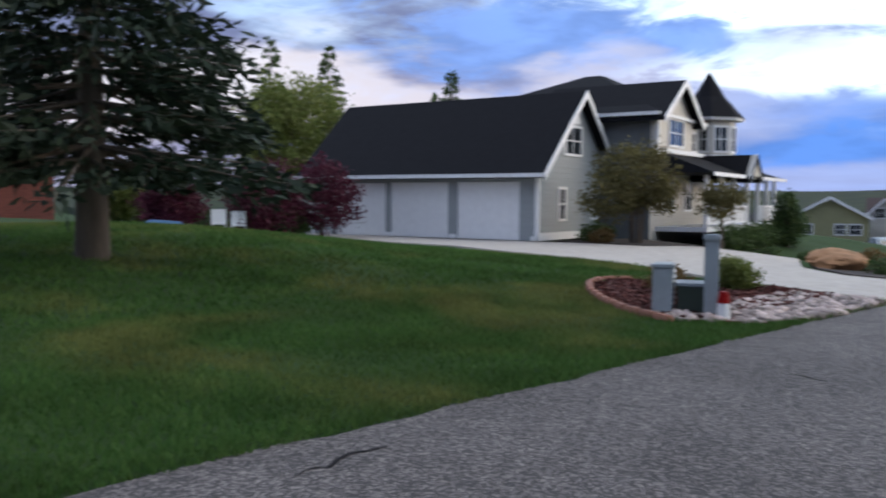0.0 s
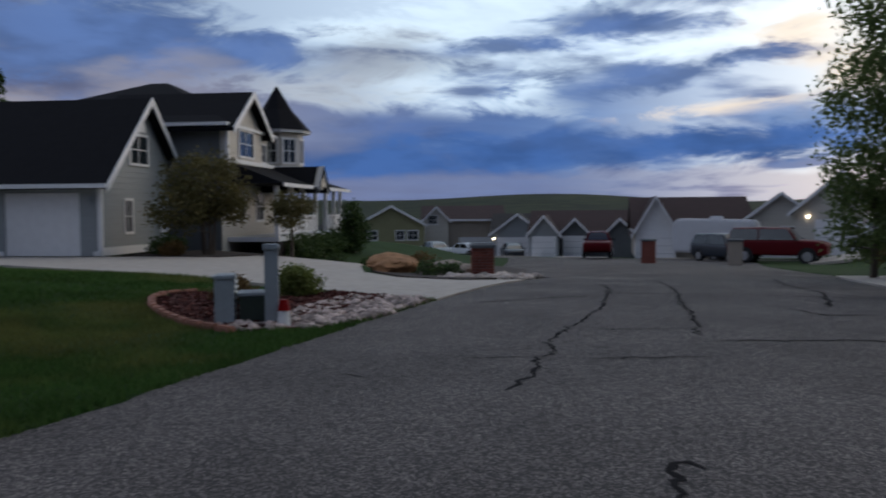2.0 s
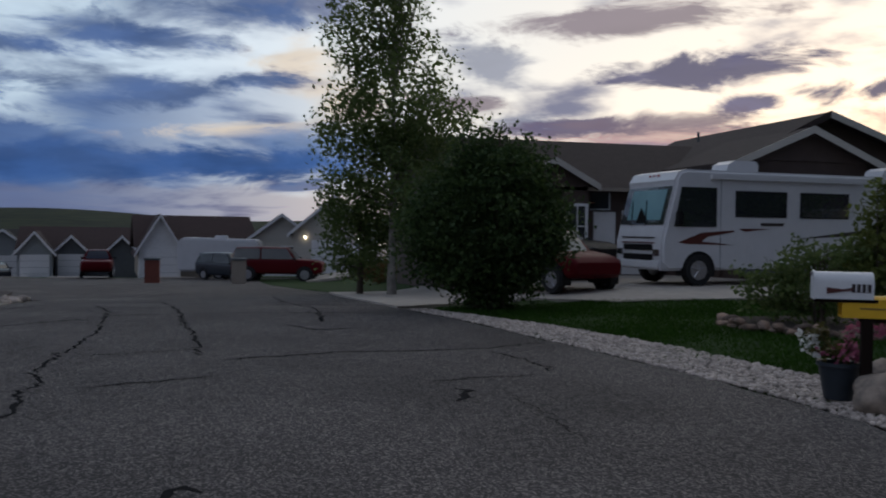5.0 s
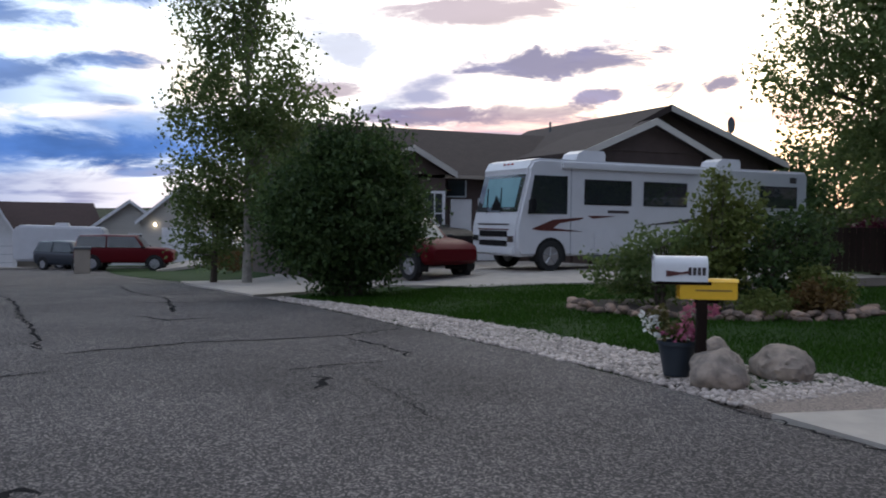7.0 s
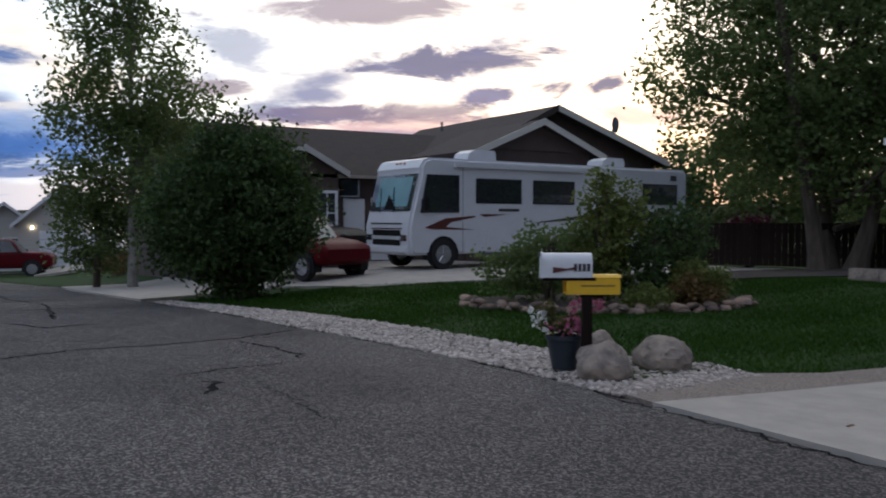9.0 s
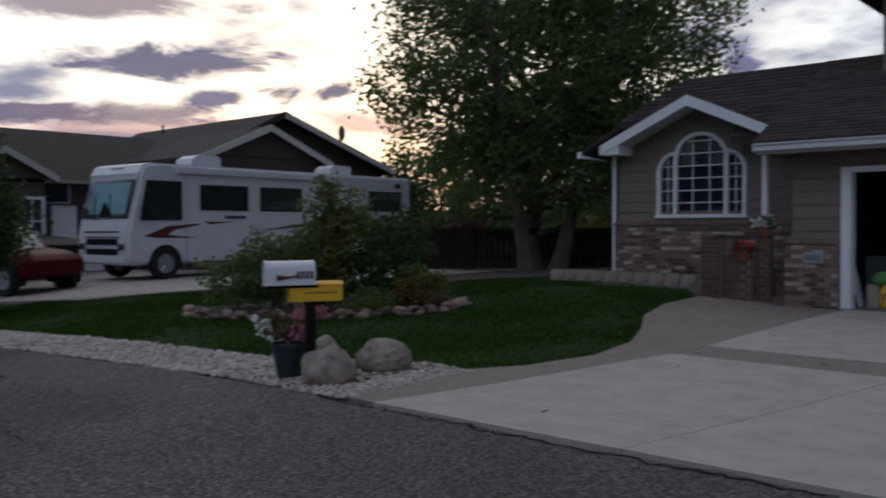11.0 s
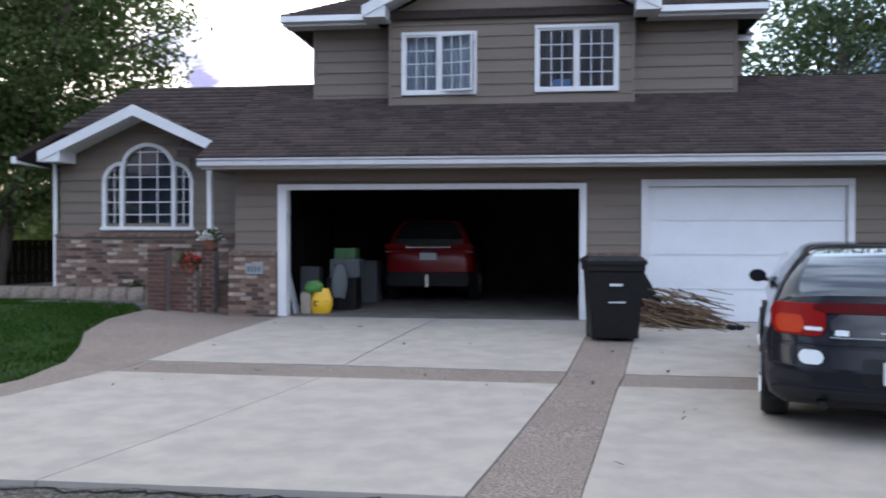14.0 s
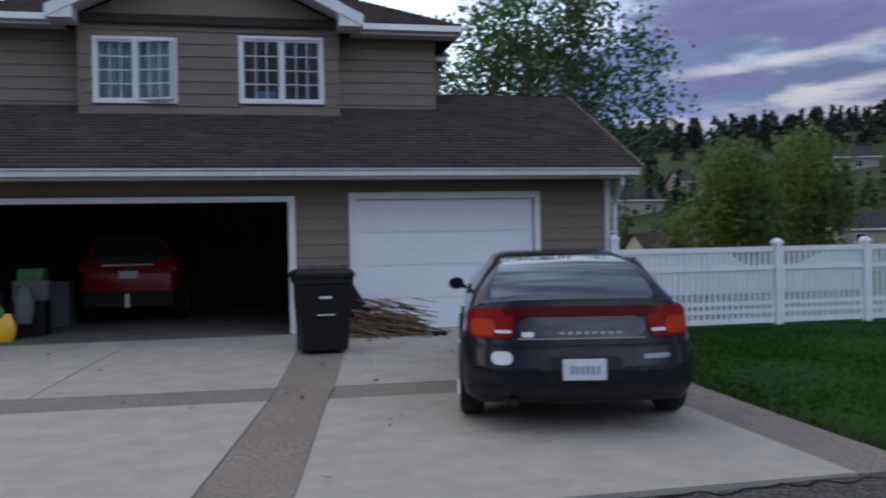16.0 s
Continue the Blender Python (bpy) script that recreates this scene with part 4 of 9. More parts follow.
def siding(parent, x0, x1, y, z0, z1, material, rows=0.205, holes=(), label=""):
    """Lap boards on a wall that faces -y; holes are (x0, x1, z0, z1)."""
    wall = part("wall", B(x0, x1, y + 0.02, y + 0.14, z0, z1) if not holes else wall_with_holes(x0, x1, y + 0.02, y + 0.14, z0, z1, holes), material, parent, label)
    n = max(1, round((z1 - z0) / rows))
    h = (z1 - z0) / n
    for j in range(n):
        a, b = z0 + j * h, z0 + (j + 1) * h
        spans = [(x0, x1)]
        for hx0, hx1, hz0, hz1 in holes:
            if hz0 < (a + b) / 2 < hz1:
                nxt = []
                for s0, s1 in spans:
                    nxt += [(s0, min(s1, hx0))] if hx0 > s0 else []
                    nxt += [(max(s0, hx1), s1)] if hx1 < s1 else []
                spans = [s for s in nxt if s[1] - s[0] > 0.02]
        for s0, s1 in spans:
            part("siding_board", PR([(y + 0.018, a), (y - 0.016, a), (y - 0.012, a + 0.012), (y + 0.004, b + 0.006), (y + 0.018, b + 0.006)], "x", s0, s1), material, wall)
    return wall


def wall_with_holes(x0, x1, y0, y1, z0, z1, holes):
    bm = bmesh.new()
    xs = sorted({x0, x1, *[v for h in holes for v in h[:2] if x0 < v < x1]})
    zs = sorted({z0, z1, *[v for h in holes for v in h[2:] if z0 < v < z1]})
    for a, b in zip(xs, xs[1:]):
        for c, d in zip(zs, zs[1:]):
            if not any(h[0] < (a + b) / 2 < h[1] and h[2] < (c + d) / 2 < h[3] for h in holes):
                box(bm, a, b, y0, y1, c, d)
    bmesh.ops.remove_doubles(bm, verts=bm.verts[:], dist=1e-4)
    return bm


def brickwork(parent, x0, x1, y, z0, z1, depth=0.1, cap=True, material=None, name="brick_wall", label="", seed=3):
    """A veneer of single bricks on mortar, facing -y, with a sloped sill on top."""
    material = material or M_BRICK
    w = part(name, B(x0 + 0.004, x1 - 0.004, y + 0.006, y + depth, z0, z1 - 0.01), M_MORTAR, parent, label)
    rng = random.Random(seed)
    ch = 0.0735
    kinds = (material,) if material is not M_BRICK else (M_BRICK, M_BRICK, M_BRICKPALE, M_BRICKDK)
    fulls = [mesh_of("brick", B(-0.097, 0.097, 0, 0.05, 0, 0.060), q) for q in kinds]
    halves = [mesh_of("brick", B(-0.046, 0.046, 0, 0.05, 0, 0.060), q) for q in kinds]
    for r in range(int((z1 - z0 - 0.02) / ch)):
        z = z0 + 0.006 + r * ch
        x = x0 + (0.0 if r % 2 == 0 else 0.103)
        if r % 2:
            piece("brick", rng.choice(halves), w, pose(x0 + 0.05, y - rng.uniform(0, 0.006), z))
        while x + 0.2 <= x1 + 0.02:
            piece("brick", rng.choice(fulls), w, pose(x + 0.1, y - rng.uniform(0, 0.007), z))
            x += 0.206
        if x1 - x > 0.08:
            piece("brick", rng.choice(halves), w, pose(x1 - 0.05, y - rng.uniform(0, 0.006), z))
    if cap:
        me = mesh_of("brick", PR([(y - 0.035, z1 - 0.03), (y - 0.03, z1 + 0.02), (y + depth, z1 + 0.055), (y + depth, z1 - 0.03)], "x", -0.032, 0.032), material)
        n = max(1, int((x1 - x0) / 0.0735))
        for j in range(n):
            piece("brick", me, w, pose(x0 + (j + 0.5) * (x1 - x0) / n, 0, 0))
    return w


def shingles(parent, x0, x1, y0, z0, y1, z1, material, skew=(0.0, 0.0), course=0.14, tab=0.3, name="roof", seed=1, thick=0.12, label=""):
    """A roof slope that climbs from (y0, z0) to (y1, z1); skew moves its upper corners along x. Deck and courses of tabs."""
    s0, s1 = skew
    deck = loft([[(x0, y0, z0 - thick), (x1, y0, z0 - thick), (x1, y0, z0), (x0, y0, z0)], [(x0 + s0, y1, z1 - thick), (x1 + s1, y1, z1 - thick), (x1 + s1, y1, z1), (x0 + s0, y1, z1)]])
    roof = part(name, deck, material, parent, label)
    L = math.hypot(y1 - y0, z1 - z0)
    uy, uz = (y1 - y0) / L, (z1 - z0) / L
    ny, nz = -uz, uy
    if ny > 0 and uy < 0:
        ny, nz = -ny, -nz
    if nz < 0:
        ny, nz = -ny, -nz
    rng = np.random.default_rng(seed)
    V, n = [], int(L / course)
    for r in range(n):
        a, b = r * L / n, (r + 1.08) * L / n
        xa, xb = x0 + s0 * a / L, x1 + s1 * a / L
        cuts = [xa]
        while cuts[-1] < xb - 0.02:
            cuts.append(min(xb, cuts[-1] + tab * rng.uniform(0.55, 1.3)))
        for p, q in zip(cuts, cuts[1:]):
            t0, t1 = 0.016 + rng.uniform(0, 0.006), 0.004
            aa = a - rng.uniform(0, 0.012)
            for x, s, t in ((p, aa, 0.001), (q - 0.004, aa, 0.001), (p, aa, t0), (q - 0.004, aa, t0), (q - 0.004, b, t1), (p, b, t1)):
                V.append((x, y0 + uy * s + ny * t, z0 + uz * s + nz * t))
    k = len(V) // 6
    F = (np.array([[0, 1, 3, 2], [2, 3, 4, 5]])[None] + 6 * np.arange(k)[:, None, None]).reshape(-1, 4)
    sh = tagged(new("shingles", bulk("shingles", V, F, material)), kind="stuff")
    sh.parent = roof
    sh["kind"] = "stuff"
    return roof


def casement(parent, x0, x1, y, z0, z1, cols=3, rows=4, swing=0.0, backing=None):
    """One window sash facing -y with its grid of bars."""
    s = part("sash", wall_with_holes(x0, x1, y - 0.02, y + 0.03, z0, z1, [(x0 + 0.035, x1 - 0.035, z0 + 0.035, z1 - 0.035)]), M_WHITE, parent)
    part("pane", B(x0 + 0.04, x1 - 0.04, y + 0.006, y + 0.012, z0 + 0.03, z1 - 0.03), M_PANE, s)
    for j in range(1, cols):
        q = x0 + 0.045 + (x1 - x0 - 0.09) * j / cols
        part("muntin", B(q - 0.008, q + 0.008, y - 0.004, y + 0.004, z0 + 0.046, z1 - 0.046), M_WHITE, s)
    for j in range(1, rows):
        q = z0 + 0.045 + (z1 - z0 - 0.09) * j / rows
        part("muntin", B(x0 + 0.046, x1 - 0.046, y - 0.0065, y + 0.0015, q - 0.008, q + 0.008), M_WHITE, s)
    return s


GW, GZ0, GZ1 = 14.16, 0.12, 2.62
HOLES_G = [(-4.10, 0.76, 0.0, 2.31), (1.84, 4.86, 0.0, 2.31)]
siding(house_b, -5.0, 6.22, GW, GZ0, GZ1, M_SIDING_B, holes=HOLES_G, label="taupe lap siding round the garage doors")
for nm, a in (("door_trim", (-4.25, -4.10, GW - 0.05, GW + 0.02, GZ0, 2.36)), ("door_trim", (0.76, 0.86, GW - 0.05, GW + 0.02, GZ0, 2.36)), ("door_trim", (-4.10, 0.76, GW - 0.05, GW + 0.02, 2.27, 2.36)),
              ("door_trim", (1.72, 1.84, GW - 0.05, GW + 0.02, GZ0, 2.41)), ("door_trim", (4.86, 4.96, GW - 0.05, GW + 0.02, GZ0, 2.41)), ("door_trim", (1.84, 4.86, GW - 0.05, GW + 0.02, 2.30, 2.41)),
              ("corner_trim", (6.14, 6.24, GW - 0.03, GW + 0.12, GZ0, GZ1)), ("door_jamb", (-4.12, -4.09, GW + 0.02, GW + 0.16, GZ0, 2.28)), ("door_jamb", (0.75, 0.78, GW + 0.02, GW + 0.16, GZ0, 2.28))):
    part(nm, B(*a, bev=0.006), M_WHITE, house_b)
brickwork(house_b, -5.08, -4.26, GW - 0.12, GZ0, 1.20, 0.13, label="tan brick pier with a brick cap", seed=1)
brickwork(house_b, 0.87, 1.71, GW - 0.12, GZ0, 1.19, 0.13, label="tan brick wainscot between the doors", seed=2)
brickwork(house_b, 4.97, 6.2, GW - 0.12, GZ0, 1.19, 0.13, label="tan brick wainscot at the garage corner", seed=5)
# closed single door: four sections with pressed panels
gd = part("garage_door", B(1.84, 4.86, GW + 0.06, GW + 0.09, GZ0, 2.30), M_DOORW, house_b, "white closed sectional garage door")
for r in range(4):
    z0, z1 = GZ0 + r * 0.545, GZ0 + (r + 1) * 0.545
    sec = part("door_section", B(1.842, 4.858, GW + 0.035, GW + 0.062, z0 + 0.004, z1 - 0.004, bev=0.004), M_DOORW, gd)
    for c in range(4):
        px = 1.84 + 0.06 + c * 0.755 - 0.01
        part("pressed_panel", B(px + 0.03, px + 0.66, GW + 0.031, GW + 0.036, z0 + 0.10, z1 - 0.10, bev=0.003), M_DOORW, gd)
# garage interior, its depth of shade carried by the wall colour
part("interior_wall", B(-5.0, -4.88, GW + 0.15, 20.6, 0.12, 2.6), M_SHADEIN, house_b)
part("interior_wall", B(6.1, 6.22, GW + 0.15, 20.6, 0.12, 2.6), M_SHADEIN, house_b)
part("interior_wall", B(-8.8, 6.22, 20.6, 20.75, 0.12, 3.9), M_SHADEIN, house_b)
part("interior_ceiling", B(-4.88, 6.1, GW + 0.15, 20.6, 2.60, 2.66), M_SHADEIN, house_b)
part("raised_door", B(-4.05, 0.72, GW + 0.3, GW + 2.4, 2.42, 2.46), M_DOORW, house_b, "white garage door raised under the ceiling")
# eave: gutter, fascia, soffit
gut = PR([(13.44, 2.63), (13.46, 2.74), (13.48, 2.75), (13.58, 2.75), (13.58, 2.62), (13.50, 2.60)], "x", -5.38, 6.50)
part("gutter", gut, M_GUTTER, house_b, "white metal gutter")
part("gutter_lip", B(-5.38, 6.50, 13.425, 13.447, 2.715, 2.745, bev=0.006), M_GUTTER, house_b)
part("fascia", B(-5.36, 6.48, 13.58, 13.62, 2.58, 2.76), M_WHITE, house_b)
part("soffit", B(-5.36, 6.48, 13.62, GW + 0.02, 2.60, 2.625), M_SIDING_B, house_b)
shingles(house_b, -5.4, 6.55, 13.50, 2.77, 17.0, 4.52, M_SHINGLE, name="roof", seed=1, label="brown asphalt shingle garage roof")
shingles(house_b, -5.4, 6.55, 20.9, 2.60, 17.0, 4.52, M_SHINGLE, name="roof", seed=2, course=0.3, tab=0.9)
part("gable_wall", PR([(14.2, 2.6), (20.6, 2.6), (17.0, 4.38)], "x", 6.05, 6.2), M_SIDING_B, house_b)
part("side_wall", PR([(14.2, 2.62), (17.0, 2.62), (17.0, 4.38), (14.2, 2.98)], "x", -5.39, -5.28), M_SIDING_B, house_b)
part("side_wall", B(6.08, 6.22, GW + 0.1, 20.6, 0.12, 2.62), M_SIDING_B, house_b)
part("rake_board", PR([(13.46, 2.62), (13.46, 2.78), (17.0, 4.545), (17.0, 4.38)], "x", 6.55, 6.58), M_SIDING_B, house_b)
# downspout at the garage corner
ds = C((6.22, 13.56, 2.62), (6.22, 13.56, 2.5), 0.04, seg=8)
cyl(ds, (6.22, 13.56, 2.5), (6.28, 14.05, 2.2), 0.04, seg=8)
cyl(ds, (6.28, 14.05, 2.2), (6.28, 14.07, 0.2), 0.04, seg=8)
part("downspout", ds, M_WHITE, house_b, smooth=True)
# wing with the arched window
AY = 15.5
wing = siding(house_b, -8.95, -5.40, AY, 1.52, 2.95, M_SIDING_B, holes=[(-8.06, -6.34, 1.64, 2.96)], label="taupe lap siding round the arched window")
part("wall", B(-8.95, -8.83, AY + 0.14, 20.6, 0.1, 2.95), M_SIDING_B, house_b)
part("wall", B(-5.5, -5.38, AY + 0.14, 20.6, 0.1, 2.95), M_SIDING_B, house_b)


def arch_z(x):
    """Top of the window: quarter rounds at the sides, a half round in the middle."""
    c, r = -7.20, 0.51
    if abs(x - c) <= r:
        return 2.72 + math.sqrt(max(0, r * r - (x - c) ** 2)) * 0.94
    d = abs(x - c) - r
    return 2.45 + 0.40 * math.sqrt(max(0, 1 - (d / 0.36) ** 2))


# gable wall over the window, cut along the arch
bm = bmesh.new()
gx0, gx1, gpk, gzp = -8.95, -5.5, -7.20, 3.72
N = 40
xs = [gx0 + (gx1 - gx0) * j / N for j in range(N + 1)]
for xa, xb in zip(xs, xs[1:]):
    def top(x):
        return 2.95 + (gzp - 2.95) * (1 - abs(x - gpk) / (gpk - gx0 if x < gpk else gx1 - gpk))
    lo = [max(2.95, arch_z(x)) if -8.06 < x < -6.34 else 2.95 for x in (xa, xb)]
    if top(xa) > lo[0] or top(xb) > lo[1]:
        prism(bm, [(xa, lo[0]), (xb, lo[1]), (xb, max(lo[1] + 0.001, top(xb))), (xa, max(lo[0] + 0.001, top(xa)))], "y", AY, AY + 0.12)
bmesh.ops.remove_doubles(bm, verts=bm.verts[:], dist=0.0015)
part("gable_wall", bm, M_SIDING_B, house_b)
for lo_x, hi_x in ((-8.06, -7.20), (-7.20, -6.34)):
    bm = bmesh.new()
    for xa, xb in zip(xs, xs[1:]):
        if lo_x < (xa + xb) / 2 < hi_x and min(arch_z(xa), arch_z(xb)) < 2.95:
            prism(bm, [(xa, min(2.95, arch_z(xa))), (xb, min(2.95, arch_z(xb))), (xb, 2.955), (xa, 2.955)], "y", AY + 0.002, AY + 0.12)
    bmesh.ops.remove_doubles(bm, verts=bm.verts[:], dist=0.0015)
    part("spandrel", bm, M_SIDING_B, house_b)
for j in range(4):
    z = 3.0 + j * 0.205
    hw = (3.72 - z) / 0.77
    a, b = gpk - 1.73 * hw, gpk + 1.72 * hw
    for s0, s1 in ((a, min(b, -7.72)), (max(a, -6.68), b)) if z < 3.15 else ((a, b),):
        if s1 - s0 > 0.1:
            part("siding_board", PR([(AY + 0.002, z), (AY - 0.018, z), (AY - 0.014, z + 0.012), (AY + 0.002, z + 0.2)], "x", s0 + 0.06, s1 - 0.06), M_SIDING_B, wing)
aw = part("arched_window", B(-8.05, -6.35, AY + 0.06, AY + 0.066, 1.66, 2.5), M_PANE, house_b, "arched picture window with a white grid")
bm = bmesh.new()
ws = [-8.05 + 1.70 * j / 30 for j in range(31)]
for xa, xb in zip(ws, ws[1:]):
    prism(bm, [(xa, 2.5), (xb, 2.5), (xb, max(2.505, arch_z(xb) - 0.01)), (xa, max(2.505, arch_z(xa) - 0.01))], "y", AY + 0.06, AY + 0.066)
part("pane", bm, M_PANE, aw)


def pleated(x0, x1, y, z0, z1, n):
    """A hanging cloth with n folds."""
    d = (x1 - x0) / n
    front = [(x0 + d * q / 2, y - (0.04 if q % 2 else 0.0)) for q in range(2 * n + 1)]
    return PR(front + [(px, py + 0.006) for px, py in reversed(front)], "z", z0, z1)


def bar_along(points, r, y):
    bm = bmesh.new()
    for p, q in zip(points, points[1:]):
        a, b = Vector((p[0], y, p[1])), Vector((q[0], y, q[1]))
        d = (b - a).normalized()
        n = Vector((-d.z, 0, d.x)) * r
        vs = [bm.verts.new(w + s * n + Vector((0, o, 0))) for w in (a - d * 0.004, b + d * 0.004) for s in (-1, 1) for o in (-0.03, 0.05)]
        for f in ((0, 1, 3, 2), (4, 6, 7, 5), (0, 4, 5, 1), (2, 3, 7, 6), (0, 2, 6, 4), (1, 5, 7, 3)):
            bm.faces.new([vs[i] for i in f])
    bmesh.ops.recalc_face_normals(bm, faces=bm.faces[:])
    return bm


mid = [(-7.71 + 1.02 * j / 16, arch_z(-7.71 + 1.02 * j / 16)) for j in range(17)]
part("frame", bar_along([(-7.71, 1.66)] + mid + [(-6.69, 1.66)], 0.035, AY), M_WHITE, aw)
lf = [(-8.06 + 0.35 * j / 10, arch_z(-8.06 + 0.35 * j / 10)) for j in range(11)]
part("frame", bar_along([(-8.06, 1.66)] + lf, 0.035, AY + 0.002), M_WHITE, aw)
rt = [(-6.69 + 0.35 * j / 10, arch_z(min(-6.341, -6.69 + 0.35 * j / 10))) for j in range(11)]
part("frame", bar_along(rt + [(-6.34, 1.66)], 0.035, AY + 0.002), M_WHITE, aw)
part("sill", B(-8.12, -6.28, AY - 0.06, AY + 0.03, 1.60, 1.67, bev=0.008), M_WHITE, aw)
for j in range(1, 7):
    z = 1.66 + j * 0.235
    ok = [x for x in np.linspace(-8.04, -6.36, 169) if arch_z(x) > z]
    if ok:
        part("muntin", B(ok[0], ok[-1], AY + 0.035, AY + 0.05, z - 0.009, z + 0.009), M_WHITE, aw)
for x in (-7.88, -7.37, -7.03, -6.52):
    part("muntin", B(x - 0.008, x + 0.008, AY + 0.033, AY + 0.048, 1.66, arch_z(x) - 0.01), M_WHITE, aw)
part("curtain", pleated(-8.05, -6.35, AY + 0.16, 1.6, 3.2, 24), M_DRAPE, aw)
# gable roof of the wing: two slopes, white rakes with returns
for sgn, xe in ((-1, -9.04), (1, -5.43)):
    L = abs(xe - gpk)
    ze = 3.84 - L * 0.45
    ov = part("wing_roof", loft([[(gpk, 14.95, 3.84), (xe, 14.95, ze), (xe, 14.95, ze - 0.1), (gpk, 14.95, 3.74)], [(gpk, 17.6, 3.84), (xe, 17.6, ze), (xe, 17.6, ze - 0.1), (gpk, 17.6, 3.74)]]), M_SHINGLE, house_b)
    part("rake_board", loft([[(gpk, 14.90, 3.865), (xe, 14.90, ze + 0.025), (xe, 14.90, ze - 0.16), (gpk, 14.90, 3.67)], [(gpk, 14.95, 3.865), (xe, 14.95, ze + 0.025), (xe, 14.95, ze - 0.16), (gpk, 14.95, 3.67)]]), M_WHITE, house_b)
    part("rake_soffit", loft([[(gpk, 14.95, 3.71), (xe, 14.95, ze - 0.13), (xe, 14.95, ze - 0.15), (gpk, 14.95, 3.69)], [(gpk, AY, 3.71), (xe, AY, ze - 0.13), (xe, AY, ze - 0.15), (gpk, AY, 3.69)]]), M_WHITE, house_b)
    xi = xe + (0.42 if sgn < 0 else -0.42)
    part("eave_return", PR([(xe, ze + 0.02), (xi, ze + (0.02 + 0.42 * 0.49) * 0.6), (xi, ze - 0.16), (xe, ze - 0.16)], "y", 14.92, AY - 0.02), M_WHITE, house_b)
shingles(house_b, -6.4, -5.36, 14.98, 3.03, 15.8, 3.68, M_SHINGLE, name="valley_roof", seed=7)
shingles(house_b, -9.0, -5.4, 15.66, 3.55, 17.0, 4.52, M_SHINGLE, skew=(0.8, 0.0), name="roof", seed=6)
part("roof", loft([[(-9.45, 14.9, 2.98), (-9.45, 20.9, 2.6), (-9.45, 20.9, 2.5), (-9.45, 14.9, 2.88)], [(-8.2, 17.0, 4.51), (-8.2, 17.1, 4.51), (-8.2, 17.1, 4.4), (-8.2, 17.0, 4.4)]]), M_SHINGLE, house_b)
part("gutter", B(-9.55, -9.45, 14.9, 20.9, 2.82, 2.95), M_WHITE, house_b)
part("downspout", C((-9.0, 15.42, 2.9), (-9.0, 15.42, 0.3), 0.04, seg=8), M_WHITE, house_b, smooth=True)
brickwork(house_b, -8.98, -5.42, AY - 0.11, 0.10, 1.50, 0.12, label="mottled tan brick below the arched window", seed=7)
part("downspout", B(-5.46, -5.38, 14.05, 14.15, 1.62, 2.6, bev=0.01), M_WHITE, house_b)
# recessed entry with its dark door
part("entry_wall", B(-5.45, -4.95, 16.5, 16.6, 0.1, 2.95), M_SIDING_B, house_b)
part("front_door", B(-5.4, -5.0, 16.44, 16.5, 0.3, 2.3, bev=0.01), M_WOOD, house_b, "dark wooden front door in the recess")
part("entry_soffit", B(-5.42, -5.0, 14.2, 16.5, 2.6, 2.66), M_SIDING_B, house_b)
for j in range(3):
    part("step", B(-6.3, -5.12, 14.35 + j * 0.32, 15.4, 0.1 + j * 0.16, 0.26 + j * 0.16, bev=0.012), M_BRICK, house_b, "brick entry step")
rail = thing("brick_rail_wall", Matrix(), "low red-brown brick wall beside the entry steps", "wall")
brickwork(rail, -6.38, -6.08, 13.78, 0.24, 1.26, 0.32, material=M_RAILBRICK, name="brick_pier", seed=8)
brickwork(rail, -6.08, -5.62, 14.0, 0.2, 0.92, 0.14, material=M_RAILBRICK, name="brick_panel", seed=9)
brickwork(rail, -5.62, -5.4, 14.2, 0.12, 1.25, 0.25, material=M_RAILBRICK, name="brick_pier", seed=10)
planter = thing("planter_wall", Matrix(), "low grey stone edging of the flower bed under the window", "edging", kind="structure")
me_pl = mesh_of("edging_stone", B(-0.155, 0.155, -0.09, 0.09, 0, 0.24, bev=0.02), M_BOULDER)
for j in range(11):
    x = -9.9 + 0.32 * j
    piece("edging_stone", me_pl, planter, pose(x, 14.75 - 0.05 * math.sin(j * 0.3), gz(x, 14.7), 0, 0, random.uniform(-2, 2)))
# upper storey
UY, UB = 16.12, 15.72
siding(house_b, -4.16, -2.62, UY, 3.95, 5.42, M_SIDING_B, label="taupe lap siding of the upper storey")
siding(house_b, 1.72, 3.58, UY, 3.95, 5.42, M_SIDING_B)
HU = [(-2.40, -1.06, 4.09, 5.19), (0.02, 1.46, 4.11, 5.26)]
siding(house_b, -2.64, 1.74, UB, 3.82, 5.55, M_SIDING_B, holes=HU, label="taupe lap siding of the window bay")
part("gable_wall", PR([(-2.64, 5.55), (1.74, 5.55), (-0.45, 6.65)], "y", UB, UB + 0.12), M_SIDING_B, house_b)
for x in (-2.66, 1.70):
    part("corner_trim", B(x, x + 0.06, UB - 0.02, UY + 0.02, 3.82, 5.55), M_SIDING_B, house_b)
for x in (-4.18, 3.54):
    part("corner_trim", B(x, x + 0.06, UY - 0.02, UY + 0.1, 3.95, 5.42), M_SIDING_B, house_b)
part("side_wall", B(3.44, 3.56, UY + 0.14, 20.6, 2.7, 5.42), M_SIDING_B, house_b)
part("side_wall", B(-4.14, -4.02, UY + 0.14, 20.6, 2.7, 5.42), M_SIDING_B, house_b)
part("rear_bay", B(3.56, 4.0, 17.6, 20.0, 3.9, 5.3), M_SIDING_B, house_b)
